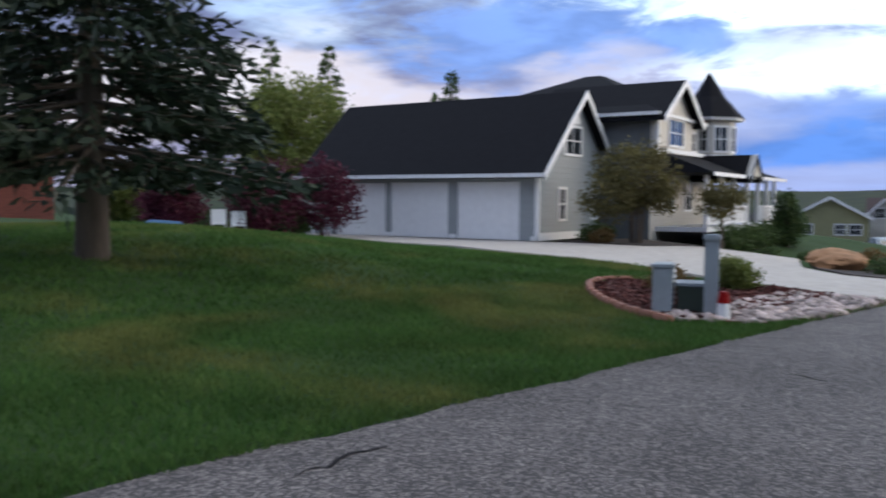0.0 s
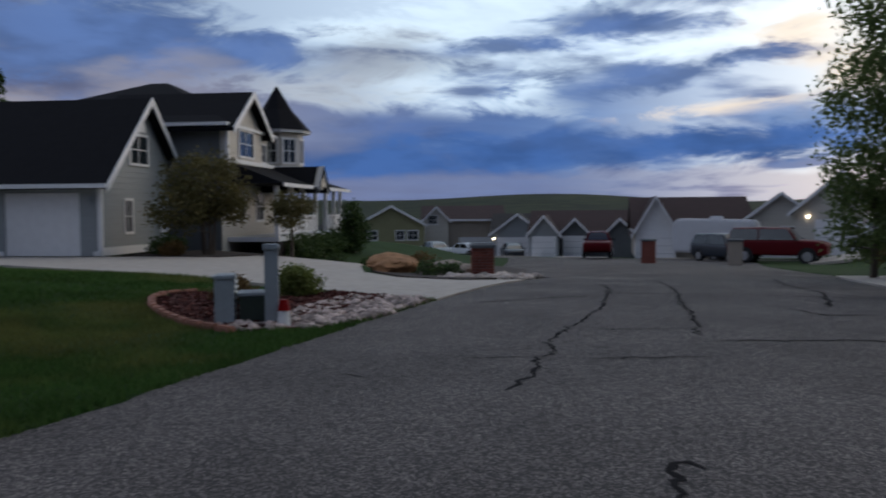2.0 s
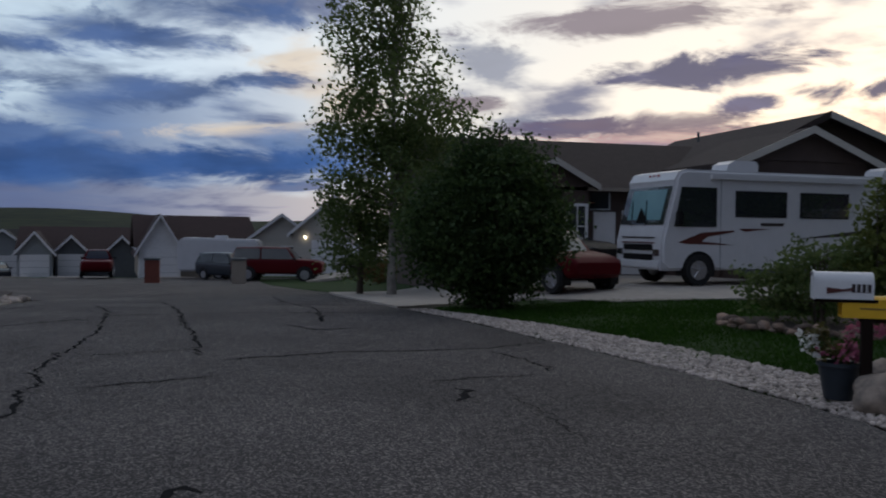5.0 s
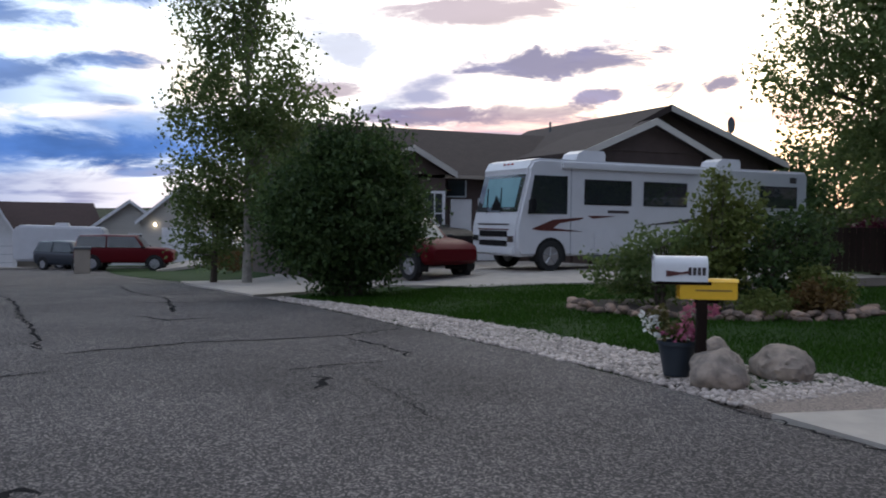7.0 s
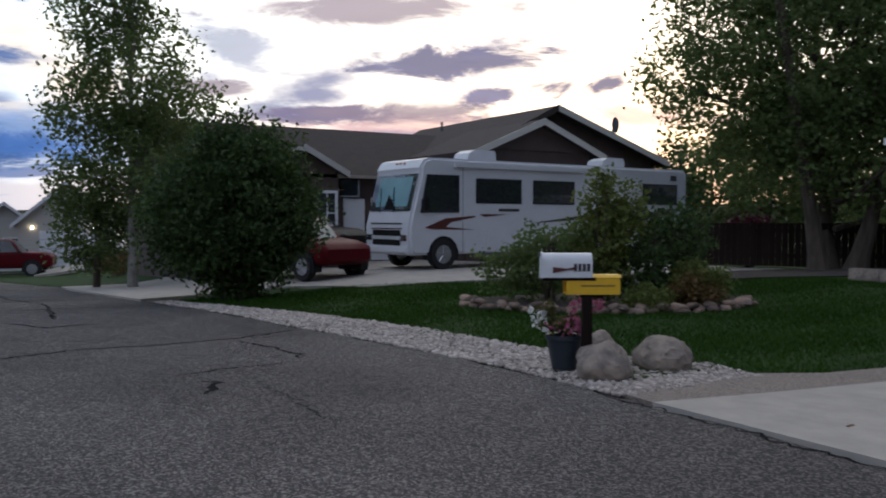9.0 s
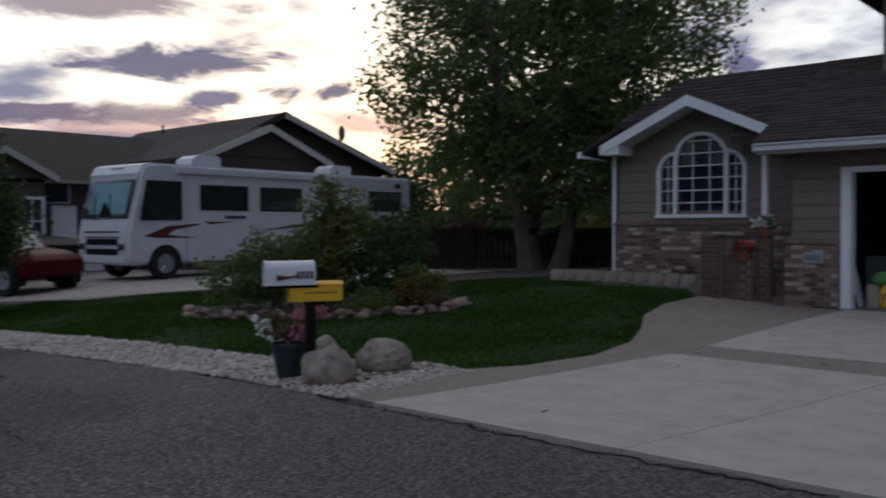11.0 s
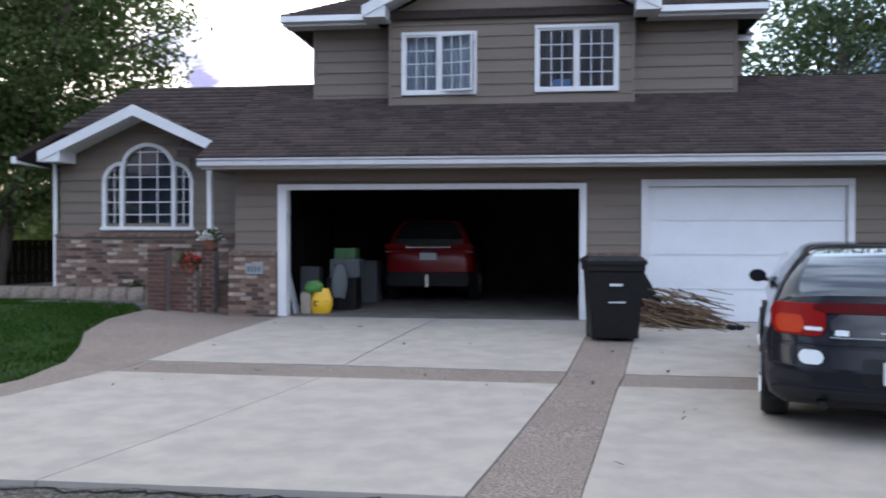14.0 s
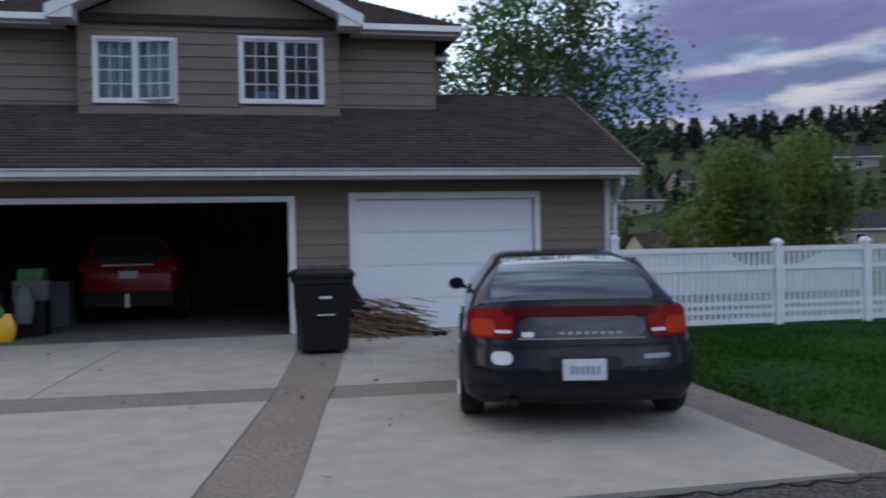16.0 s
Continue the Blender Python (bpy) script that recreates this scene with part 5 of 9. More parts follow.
part("rear_bay_fascia", B(3.56, 4.15, 17.45, 20.1, 5.3, 5.42), M_WHITE, house_b)
part("rear_bay_roof", PR([(17.4, 5.42), (20.1, 5.42), (18.8, 5.95)], "x", 3.5, 4.2), M_SHINGLE, house_b)
for a, b in ((-4.66, -2.9), (2.0, 4.02)):
    part("fascia", B(a, b, 15.70, 15.74, 5.38, 5.54), M_WHITE, house_b)
    part("soffit", B(a, b, 15.74, UY + 0.02, 5.40, 5.42), M_WHITE, house_b)
    part("gutter", PR([(15.58, 5.44), (15.60, 5.55), (15.70, 5.55), (15.70, 5.42)], "x", a, b), M_WHITE, house_b)
shingles(house_b, -4.68, 4.04, 15.62, 5.56, 18.2, 6.85, M_SHINGLE, skew=(2.4, -2.4), name="roof", seed=8, label="brown shingle upper roof")
part("roof", loft([[(-4.68, 15.62, 5.54), (-4.68, 20.8, 5.54), (-4.68, 20.8, 5.44), (-4.68, 15.62, 5.44)], [(-2.28, 18.15, 6.84), (-2.28, 18.25, 6.84), (-2.28, 18.25, 6.7), (-2.28, 18.15, 6.7)]]), M_SHINGLE, house_b)
part("roof", loft([[(4.04, 15.62, 5.54), (4.04, 20.8, 5.54), (4.04, 20.8, 5.44), (4.04, 15.62, 5.44)], [(1.64, 18.15, 6.84), (1.64, 18.25, 6.84), (1.64, 18.25, 6.7), (1.64, 18.15, 6.7)]]), M_SHINGLE, house_b)
shingles(house_b, -4.68, 4.04, 20.8, 5.5, 18.2, 6.85, M_SHINGLE, skew=(2.4, -2.4), name="roof", seed=9, course=0.4, tab=1.2)
for sgn, xe in ((-1, -3.05), (1, 2.15)):
    pk, zp = -0.45, 6.86
    ze = zp - abs(xe - pk) * 0.5
    part("bay_roof", loft([[(pk, 15.2, zp), (xe, 15.2, ze), (xe, 15.2, ze - 0.1), (pk, 15.2, zp - 0.1)], [(pk, 17.9, zp), (xe, 17.9, ze), (xe, 17.9, ze - 0.1), (pk, 17.9, zp - 0.1)]]), M_SHINGLE, house_b)
    part("rake_board", loft([[(pk, 15.15, zp + 0.02), (xe, 15.15, ze + 0.02), (xe, 15.15, ze - 0.18), (pk, 15.15, zp - 0.18)], [(pk, 15.2, zp + 0.02), (xe, 15.2, ze + 0.02), (xe, 15.2, ze - 0.18), (pk, 15.2, zp - 0.18)]]), M_WHITE, house_b)
    xi = xe - sgn * 0.42
    part("eave_return", PR([(xe, ze + 0.02), (xi, ze + 0.15), (xi, ze - 0.18), (xe, ze - 0.18)], "y", 15.17, UB - 0.01), M_WHITE, house_b)
    part("rake_soffit", loft([[(pk, 15.2, zp - 0.14), (xe, 15.2, ze - 0.14), (xe, 15.2, ze - 0.16), (pk, 15.2, zp - 0.16)], [(pk, UB, zp - 0.14), (xe, UB, ze - 0.14), (xe, UB, ze - 0.16), (pk, UB, zp - 0.16)]]), M_WHITE, house_b)
for x0, x1, z0, z1, swing in ((-2.40, -1.06, 4.09, 5.19, True), (0.02, 1.46, 4.11, 5.26, False)):
    w = part("window", wall_with_holes(x0 - 0.02, x1 + 0.02, UB - 0.045, UB + 0.06, z0 - 0.02, z1 + 0.02, [(x0 + 0.035, (x0 + x1) / 2 - 0.02, z0 + 0.035, z1 - 0.035), ((x0 + x1) / 2 + 0.02, x1 - 0.035, z0 + 0.035, z1 - 0.035)]),
             M_WHITE, house_b, "white casement window, one sash open" if swing else "white casement window")
    xm = (x0 + x1) / 2
    casement(w, x0 + 0.035, xm - 0.02, UB + 0.0, z0 + 0.035, z1 - 0.035)
    s = casement(w, xm + 0.02, x1 - 0.035, UB - (0.03 if swing else 0.0), z0 + 0.035, z1 - 0.035)
    if swing:
        hx, hy = xm + 0.03, UB - 0.05
        s.matrix_local = Matrix.Translation((hx, hy, 0)) @ Euler((0, 0, radians(-14))).to_matrix().to_4x4() @ Matrix.Translation((-hx, -hy, 0))
    for a, b in ((0.0, 1.0),) if swing else ((0.0, 0.24), (0.40, 0.60), (0.78, 1.0)):
        part("curtain", pleated(x0 + (x1 - x0) * a, x0 + (x1 - x0) * b, UB + 0.17, z0, z1, round(16 * (b - a))), M_CURTAIN if swing else M_RUSTDRAPE, w)
    # added dark board that keeps the room behind the panes unlit
    part("room_wall", B(x0 - 0.3, x1 + 0.3, UB + 1.6, UB + 1.65, z0 - 0.4, z1 + 0.3), M_SHADEIN, w)
    if not swing:
        part("box_on_sill", B(x0 + 0.30, x0 + 0.62, UB + 0.07, UB + 0.12, z0 + 0.03, z0 + 0.22), M_BLUETARP, w, "blue box on the window sill")

# ---- things in and before the garage ----


def wheel_parts(parent, x, y, r, w, side, rim=None):
    ring = []
    prof = [(r * 0.62, -w / 2), (r * 0.93, -w / 2), (r, -w * 0.32), (r, w * 0.32), (r * 0.93, w / 2), (r * 0.62, w / 2)]
    for j in range(20):
        a = j * math.tau / 20
        ring.append([(x + p[0] * math.cos(a), y + p[1], r + p[0] * math.sin(a)) for p in prof])
    bm = loft(ring + [ring[0]], closed=True, caps=False)
    wh = part("wheel", bm, M_RUBBER, parent, smooth=True)
    bm = C((x, y + side * w * 0.05, r), (x, y + side * w * 0.44, r), r * 0.64, r * 0.6, 16)
    for j in range(5):
        a = j * math.tau / 5 + 0.3
        cyl(bm, (x, y + side * w * 0.47, r), (x + r * 0.55 * math.cos(a), y + side * w * 0.47, r + r * 0.55 * math.sin(a)), r * 0.09, r * 0.07, 6)
    part("rim", bm, rim or M_RIM, wh, smooth=True)
    return wh


def ring_at(x, hw, z0, z1, rnd, tum=0.0, n=6):
    """A rounded cross-section of a car body at x; tum draws the top in."""
    pts = []
    cs = ((1, 1), (-1, 1), (-1, -1), (1, -1))
    for q, (sy, sz) in enumerate(cs):
        for j in range(n):
            a = (j / (n - 1)) * math.pi / 2 + q * math.pi / 2
            cy, cz = sy * (hw - rnd), (z1 - rnd) if sz > 0 else (z0 + rnd)
            y, z = cy + rnd * math.cos(a), cz + rnd * math.sin(a)
            y *= 1 - tum * max(0, (z - z0) / (z1 - z0)) ** 1.5
            pts.append((x, y, z))
    return pts


def body_loft(secs):
    return loft([ring_at(*s) for s in secs])


def car(name, m, label, paint, L=4.9, Wd=1.85, H=1.45, belt=0.9, hood=0.85, deck=0.95, cab=(1.3, 1.9, 3.2, 4.1), wr=0.33, bottom=0.2, rim=None, bed=None, axles=None, group="", shape=None):
    """A vehicle that points along +x from its rear bumper at x = 0. cab: rear base, rear top, front top, front base of the cabin."""
    t = thing(name, m, label, "car" if name != "pickup_truck" else "truck", group)
    hw = Wd / 2
    secs = [(0.0, hw * 0.80, bottom + 0.18, deck - 0.16, 0.16), (0.05, hw * 0.89, bottom + 0.10, deck - 0.07, 0.18), (0.18, hw * 0.96, bottom + 0.04, deck - 0.02, 0.19), (0.42, hw, bottom, deck, 0.19), (cab[0] + 0.2, hw, bottom, belt + 0.02, 0.12, 0.02),
            ((cab[1] + cab[2]) / 2, hw, bottom, belt, 0.12, 0.02), (cab[3], hw, bottom, hood + 0.06, 0.14, 0.02), (L - 0.5, hw * 0.98, bottom, hood, 0.16, 0.03), (L - 0.12, hw * 0.92, bottom + 0.05, hood - 0.09, 0.16), (L, hw * 0.80, bottom + 0.14, hood - 0.2, 0.12)]
    part("body", shape or body_loft(secs), paint, t, smooth=True)
    def at(x0, x1, f):
        return x0 + (x1 - x0) * f
    rings = []
    back = [(cab[0], belt - 0.05, 0.95), (at(cab[0], cab[1], 0.28), belt + 0.33 * (H - belt), 0.88), (at(cab[0], cab[1], 0.58), belt + 0.68 * (H - belt), 0.79), (cab[1], H - 0.04, 0.70)]
    front = [(cab[2], H - 0.04, 0.70), (at(cab[2], cab[3], 0.5), belt + 0.52 * (H - belt), 0.83), (cab[3], belt - 0.08, 0.95)]
    for x, z, k in (*back, ((cab[1] + cab[2]) / 2, H, 0.70), *front):
        w = hw * k
        c = max(0.02, min(0.09, (z - belt + 0.1) * 0.3))
        half = [(hw * 0.97, belt - 0.1), (w + (hw * 0.97 - w) * 0.30, belt - 0.1 + (z - belt + 0.1) * 0.60), (w, z - c), (w - 0.05, z - c * 0.42), (w - 0.13, z - c * 0.1), (w - 0.26, z)]
        rings.append([(x, -p, q) for p, q in half] + [(x, p, q) for p, q in reversed(half)])
    part("roof", loft(rings, closed=True), paint, t, smooth=True)
    # glass a little proud of the cabin
    def quad(name, a, b, c, d, out):
        bm = bmesh.new()
        vs = [bm.verts.new(Vector(p) + Vector(out)) for p in (a, b, c, d)]
        bm.faces.new(vs)
        bmesh.ops.solidify(bm, geom=bm.faces[:], thickness=0.006)
        part(name, bm, M_GLASS_CAR, t)
    e = 0.08
    gz0, gz1 = belt + 0.03, H - 0.09
    def screen(name, line, s):
        """Curved glass that follows the slope of the cabin, with a rounded outline."""
        bm = bmesh.new()
        grid = []
        for q in range(9):
            f = 0.10 + 0.80 * q / 8
            u = f * (len(line) - 1)
            j = min(int(u), len(line) - 2)
            (xa, za, ka), (xb, zb, kb) = line[j], line[j + 1]
            x, z, kk = at(xa, xb, u - j), at(za, zb, u - j), at(ka, kb, u - j)
            round_off = 0.05 * max(0.0, abs(q - 4) - 2) ** 2 / 4
            w = hw * kk - 0.15 - round_off
            row = []
            for y in range(9):
                fy = -1 + y / 4
                row.append(bm.verts.new((x + s * 0.016, w * fy, z + 0.016 - 0.012 * fy * fy)))
            grid.append(row)
        for ra, rb in zip(grid, grid[1:]):
            for y in range(8):
                bm.faces.new((ra[y], ra[y + 1], rb[y + 1], rb[y]))
        part(name, bm, M_GLASS_CAR, t, smooth=True)
    screen("rear_window", back, -1)
    screen("windscreen", front, 1)
    for s in (-1, 1):
        mids = (cab[1] + cab[2]) / 2
        for a0, a1, b0, b1 in ((at(cab[0], cab[1], 0.45), mids - e / 2, at(cab[0], cab[1], 1.0), mids - e / 2), (mids + e / 2, at(cab[3], cab[2], 0.35), mids + e / 2, at(cab[3], cab[2], 1.0))):
            quad("side_window", (a0, s * hw * 0.935, gz0), (a1, s * hw * 0.935, gz0), (b1, s * hw * 0.765, gz1), (b0, s * hw * 0.765, gz1), (0, s * 0.012, 0))
        mx = at(cab[3], cab[2], 0.2)
        mir = part("mirror", loft([[(mx + o, s * (hw + 0.055) + ry * math.cos(q * math.tau / 12), belt + 0.05 + rz * math.sin(q * math.tau / 12)) for q in range(12)] for o, ry, rz in ((-0.05, 0.082, 0.060), (-0.04, 0.095, 0.072), (0.03, 0.085, 0.065), (0.09, 0.045, 0.035))]), M_BLACK if paint != M_CARGREY else paint, t, smooth=True)
        part("mirror_arm", C((mx, s * (hw - 0.06), belt), (mx, s * (hw + 0.05), belt + 0.03), 0.022, seg=6), M_BLACK, mir)
        for ax in axles or (0.95, L - 0.95):
            wheel_parts(t, ax, s * (hw - 0.075), wr, 0.21, s, rim)
            # solid black fill stands in for the shade of the open wheel well
            part("wheel_arch", PR([(ax + (wr + 0.07) * math.cos(q * math.pi / 10), wr + (wr + 0.07) * math.sin(q * math.pi / 10)) for q in range(-1, 12)], "y", s * (hw - 0.26), s * (hw + 0.004)), M_BLACK, t)
    return t



def rear_x(y, z):
    """How far the tail of the sedan draws in at a place across and up it."""
    a = min(abs(y) / 0.925, 1.0)
    return 0.36 * a ** 5 + 0.05 * a ** 2 + (0.05 + 0.16 * ((z - 0.66) / 0.4) ** 1.4 if z > 0.66 else 0.05 * max(0.0, (z - 0.5) / 0.16)) + 0.5 * max(0.0, 0.36 - z)


def outline(w, z0, z1):
    """Half of the cross section from the sill to the middle of the deck."""
    h = z1 - z0
    return [(0.0, z0), (w * 0.86, z0), (w * 0.97, z0 + 0.05), (w, z0 + 0.18 * h), (w, z0 + 0.42 * h), (w * 0.985, z0 + 0.60 * h), (w * 0.95, z0 + 0.77 * h), (w * 0.885, z0 + 0.90 * h), (w * 0.78, z0 + 0.965 * h), (w * 0.55, z1 - 0.006), (0.0, z1)]


def sedan_shape():
    rings = []
    def full(half, x):
        return [(x(y, z), y, z) for y, z in half] + [(x(y, z), -y, z) for y, z in half[-2:0:-1]]
    base = outline(0.925, 0.22, 1.03)
    for s in (0.05, 0.25, 0.45, 0.65, 0.8, 0.9, 0.96, 1.0):
        rings.append(full([(y * s, 0.62 + (z - 0.62) * s) for y, z in base], rear_x))
    for x, w, z0, z1 in ((0.62, 0.925, 0.22, 1.045), (0.9, 0.925, 0.21, 1.03), (1.7, 0.925, 0.20, 1.0), (2.7, 0.92, 0.20, 0.98), (3.9, 0.915, 0.20, 0.92), (4.55, 0.90, 0.21, 0.84), (4.95, 0.80, 0.26, 0.74), (5.12, 0.62, 0.32, 0.64)):
        rings.append(full(outline(w, z0, z1), lambda y, z, x=x: x))
    return loft(rings)


def tail_patch(y0, y1, z0, z1, out, corner=0.03, ny=14, nz=6):
    """A shell that follows the tail, with rounded corners and a turned-in rim."""
    bm = bmesh.new()
    zc, h = (z0 + z1) / 2, (z1 - z0) / 2
    def place(j, i, o, shrink):
        y = y0 + (y1 - y0) * j / ny
        e = min(y - y0, y1 - y)
        cut = corner - math.sqrt(max(0.0, corner ** 2 - max(0.0, corner - e) ** 2)) if e < corner else 0.0
        z = zc + max(0.004, h - cut - shrink) * (-1 + 2 * i / nz)
        return (rear_x(y, z) - o, y * (1 + o * 0.5), z)
    g = [[bm.verts.new(place(j, i, out, 0.0)) for i in range(nz + 1)] for j in range(ny + 1)]
    for a, b in zip(g, g[1:]):
        for i in range(nz):
            bm.faces.new((a[i], a[i + 1], b[i + 1], b[i]))
    rim = [e for e in bm.edges if e.is_boundary]
    new_v = [v for v in bmesh.ops.extrude_edge_only(bm, edges=rim)["geom"] if isinstance(v, bmesh.types.BMVert)]
    for v in new_v:
        v.co.x += out + 0.03
    bmesh.ops.recalc_face_normals(bm, faces=bm.faces[:])
    return bm


sedan = car("sedan_car", pose(2.72, 6.36, gz(3.0, 7.5) + 0.02, 0, 0, 90 - 13), "charcoal grey four-door sedan parked on the driveway", M_CARGREY, L=5.15, Wd=1.85, H=1.41, belt=0.97, hood=0.82, deck=1.03, cab=(0.50, 1.55, 2.75, 4.0), wr=0.32, bottom=0.22, shape=sedan_shape())
# tail of the sedan
for s in (-1, 1):
    tl = part("tail_light", tail_patch(min(s * 0.52, s * 0.885), max(s * 0.52, s * 0.885), 0.735, 0.965, 0.012, 0.06), M_TAIL, sedan, "red wrap-round tail lamp", smooth=True)
    part("amber_lens", tail_patch(min(s * 0.66, s * 0.85), max(s * 0.66, s * 0.85), 0.75, 0.88, 0.018, 0.05), M_AMBER, tl, smooth=True)
    part("reversing_lens", tail_patch(min(s * 0.54, s * 0.66), max(s * 0.54, s * 0.66), 0.775, 0.80, 0.018, 0.008), M_PLATE, tl, smooth=True)
part("tail_band", tail_patch(-0.60, 0.60, 0.90, 0.975, 0.014, 0.02), M_TAILDK, sedan, "red reflector band across the boot", smooth=True)
part("boot_panel", tail_patch(-0.49, 0.49, 0.735, 0.895, 0.012, 0.05), M_GLOSSDK, sedan, "glossy dark boot panel", smooth=True)
part("boot_seam", tail_patch(-0.80, 0.80, 0.675, 0.683, 0.004, 0.004), M_BLACK, sedan)
part("bumper", tail_patch(-0.905, 0.905, 0.34, 0.655, 0.035, 0.08, 24, 10), M_CARGREY, sedan, smooth=True)
part("bumper_lip", tail_patch(-0.86, 0.86, 0.30, 0.37, 0.055, 0.03, 24, 6), M_CARGREY, sedan, smooth=True)
for s in (-1, 1):
    part("bumper_seam", tail_patch(min(s * 0.34, s * 0.86), max(s * 0.34, s * 0.86), 0.515, 0.525, 0.039, 0.004), M_BLACK, sedan)
part("plate_recess", tail_patch(-0.29, 0.29, 0.40, 0.60, 0.037, 0.02), M_BLACK, sedan)
lp = part("number_plate", B(-0.056, -0.030, -0.165, 0.165, 0.425, 0.585, bev=0.004), M_PLATE, sedan, "white number plate")
for j in range(6):
    part("plate_bar", B(-0.060, -0.054, -0.115 + j * 0.04, -0.092 + j * 0.04, 0.47, 0.535), M_GALV, lp)
for j in range(8):
    y = -0.30 + j * 0.062
    part("badge_bar", tail_patch(y, y + 0.034, 0.762, 0.784, 0.016, 0.004, 2, 2), M_GALV, sedan)
part("sticker", tail_patch(0.37, 0.46, 0.745, 0.785, 0.016, 0.006), M_PLATE, sedan, "white dealer sticker")
part("sticker", tail_patch(0.53, 0.69, 0.54, 0.64, 0.041, 0.05), M_PLATE, sedan, "pale worn bumper sticker")
part("sticker", tail_patch(-0.66, -0.45, 0.575, 0.61, 0.041, 0.008), M_GALV, sedan, "narrow grey bumper sticker")
part("badge_trim", tail_patch(-0.49, 0.49, 0.728, 0.735, 0.016, 0.003), M_GALV, sedan)
part("exhaust", C((-0.04, 0.55, 0.26), (0.3, 0.55, 0.26), 0.030), M_BLACK, sedan)

suv = car("suv_car", pose(-2.15, 17.35, 0.145, 0, 0, 90), "red sport utility car parked in the garage", M_CARRED, L=4.7, Wd=1.88, H=1.72, belt=1.12, hood=1.05, deck=1.14, cab=(0.06, 0.42, 2.7, 3.6), wr=0.37, bottom=0.3)
for s in (-1, 1):
    part("tail_light", B(-0.03, 0.1, min(s * 0.44, s * 0.90), max(s * 0.44, s * 0.90), 1.10, 1.20, bev=0.02), M_TAIL, suv, "slim red tail lamp")
part("bumper", loft([ring_at(-0.06, 0.82, 0.36, 0.62, 0.06), ring_at(0.1, 0.93, 0.32, 0.64, 0.06)]), M_BLACK, suv, "dark rear bumper", smooth=True)
sp = part("number_plate", B(-0.045, -0.01, -0.17, 0.17, 0.88, 1.02, bev=0.004), M_PLATE, suv, "white number plate")
part("plate_bar", B(-0.034, -0.03, -0.12, 0.12, 1.02, 1.07), M_DECALBAR, sp)
hitch = part("tow_hitch", B(-0.2, 0.0, -0.03, 0.03, 0.40, 0.46), M_CHROME, suv, "steel tow hitch")
part("ball_mount", B(-0.24, -0.18, -0.035, 0.035, 0.34, 0.60, bev=0.01), M_CHROME, hitch)

wb = thing("wheelie_bin", pose(1.10, 11.78, gz(1.10, 11.8) + 0.02, 0, 0, 4), "black plastic wheeled rubbish bin with its lid closed", "bin")
part("bin_body", loft([[(-a, -b, z), (a, -b, z), (a, b, z), (-a, b, z)] for a, b, z in ((0.30, 0.28, 0.04), (0.345, 0.35, 0.9), (0.37, 0.38, 0.92), (0.37, 0.38, 1.0))]), M_BLACK, wb)
part("lid", loft([[(-a, -b, z), (a, -b, z), (a, b, z), (-a, b, z)] for a, b, z in ((0.39, 0.41, 1.0), (0.39, 0.41, 1.05), (0.33, 0.34, 1.10))]), M_BLACK, wb)
part("label_plate", B(-0.08, 0.08, -0.372, -0.34, 0.72, 0.75), M_PLATE, wb)
part("label_plate", B(-0.10, 0.12, -0.350, -0.31, 0.50, 0.515), M_PLATE, wb)
for s in (-1, 1):
    part("bin_wheel", C((s * 0.24, 0.30, 0.11), (s * 0.30, 0.30, 0.11), 0.11, seg=14), M_RUBBER, wb)
rng = random.Random(5)
bm = bmesh.new()
for j in range(430):
    a = rng.gauss(0.1, 0.55)
    r = rng.random()
    x, y, z = 1.9 + rng.gauss(0, 0.27), 13.45 + rng.gauss(0, 0.2), 0.17 + min(0.58, abs(rng.gauss(0, 0.32))) * max(0.3, 1.0 - 0.7 * r)
    x += 0.22 * r
    l = rng.uniform(0.25, 0.62)
    d = Vector((math.cos(a), math.sin(a) * 0.6, rng.gauss(-0.26, 0.10))).normalized() * l
    p, q = Vector((x, y, max(0.16, z))), Vector((x + d.x, y + d.y, max(0.155, z + d.z)))
    cyl(bm, p, q, rng.uniform(0.007, 0.017), 0.005, 4)
solo("stick_pile", bm, M_STICK, "heap of dry cut branches beside the bin", "branches", kind="stuff")
bm = PR([(1.44, 0.16), (1.62, 0.16), (2.02, 0.42), (1.70, 0.98), (1.52, 1.0)], "y", 13.6, 13.66)
solo("tarp_sheet", bm, M_BLACK, "black plastic sheet leaning by the branches", "sheet")
shoe = bmesh.new()
for s in (-1, 1):
    box(shoe, 2.95 + s * 0.06 - 0.05, 2.95 + s * 0.06 + 0.05, 12.9, 13.14, gz(2.95, 13) + 0.02, gz(2.95, 13) + 0.09, bev=0.02)
solo("shoes", shoe, M_BLACK, "pair of small dark shoes standing on the drive", "shoes")
# name plaque on the brick pier
plq = part("plaque", B(-4.77, -4.47, 14.0, 14.06, 0.86, 1.04, bev=0.006), M_GALV, house_b, "grey plaque on the brick pier")
for j in range(4):
    part("plaque_bar", B(-4.730 + j * 0.06, -4.695 + j * 0.06, 13.992, 14.002, 0.90, 0.99), M_DARKGREY, plq)
# garage clutter
def crate(name, x0, x1, y0, y1, z0, z1, material, label, category):
    return solo(name, B(x0, x1, y0, y1, z0, z1, bev=0.015), material, label, category)


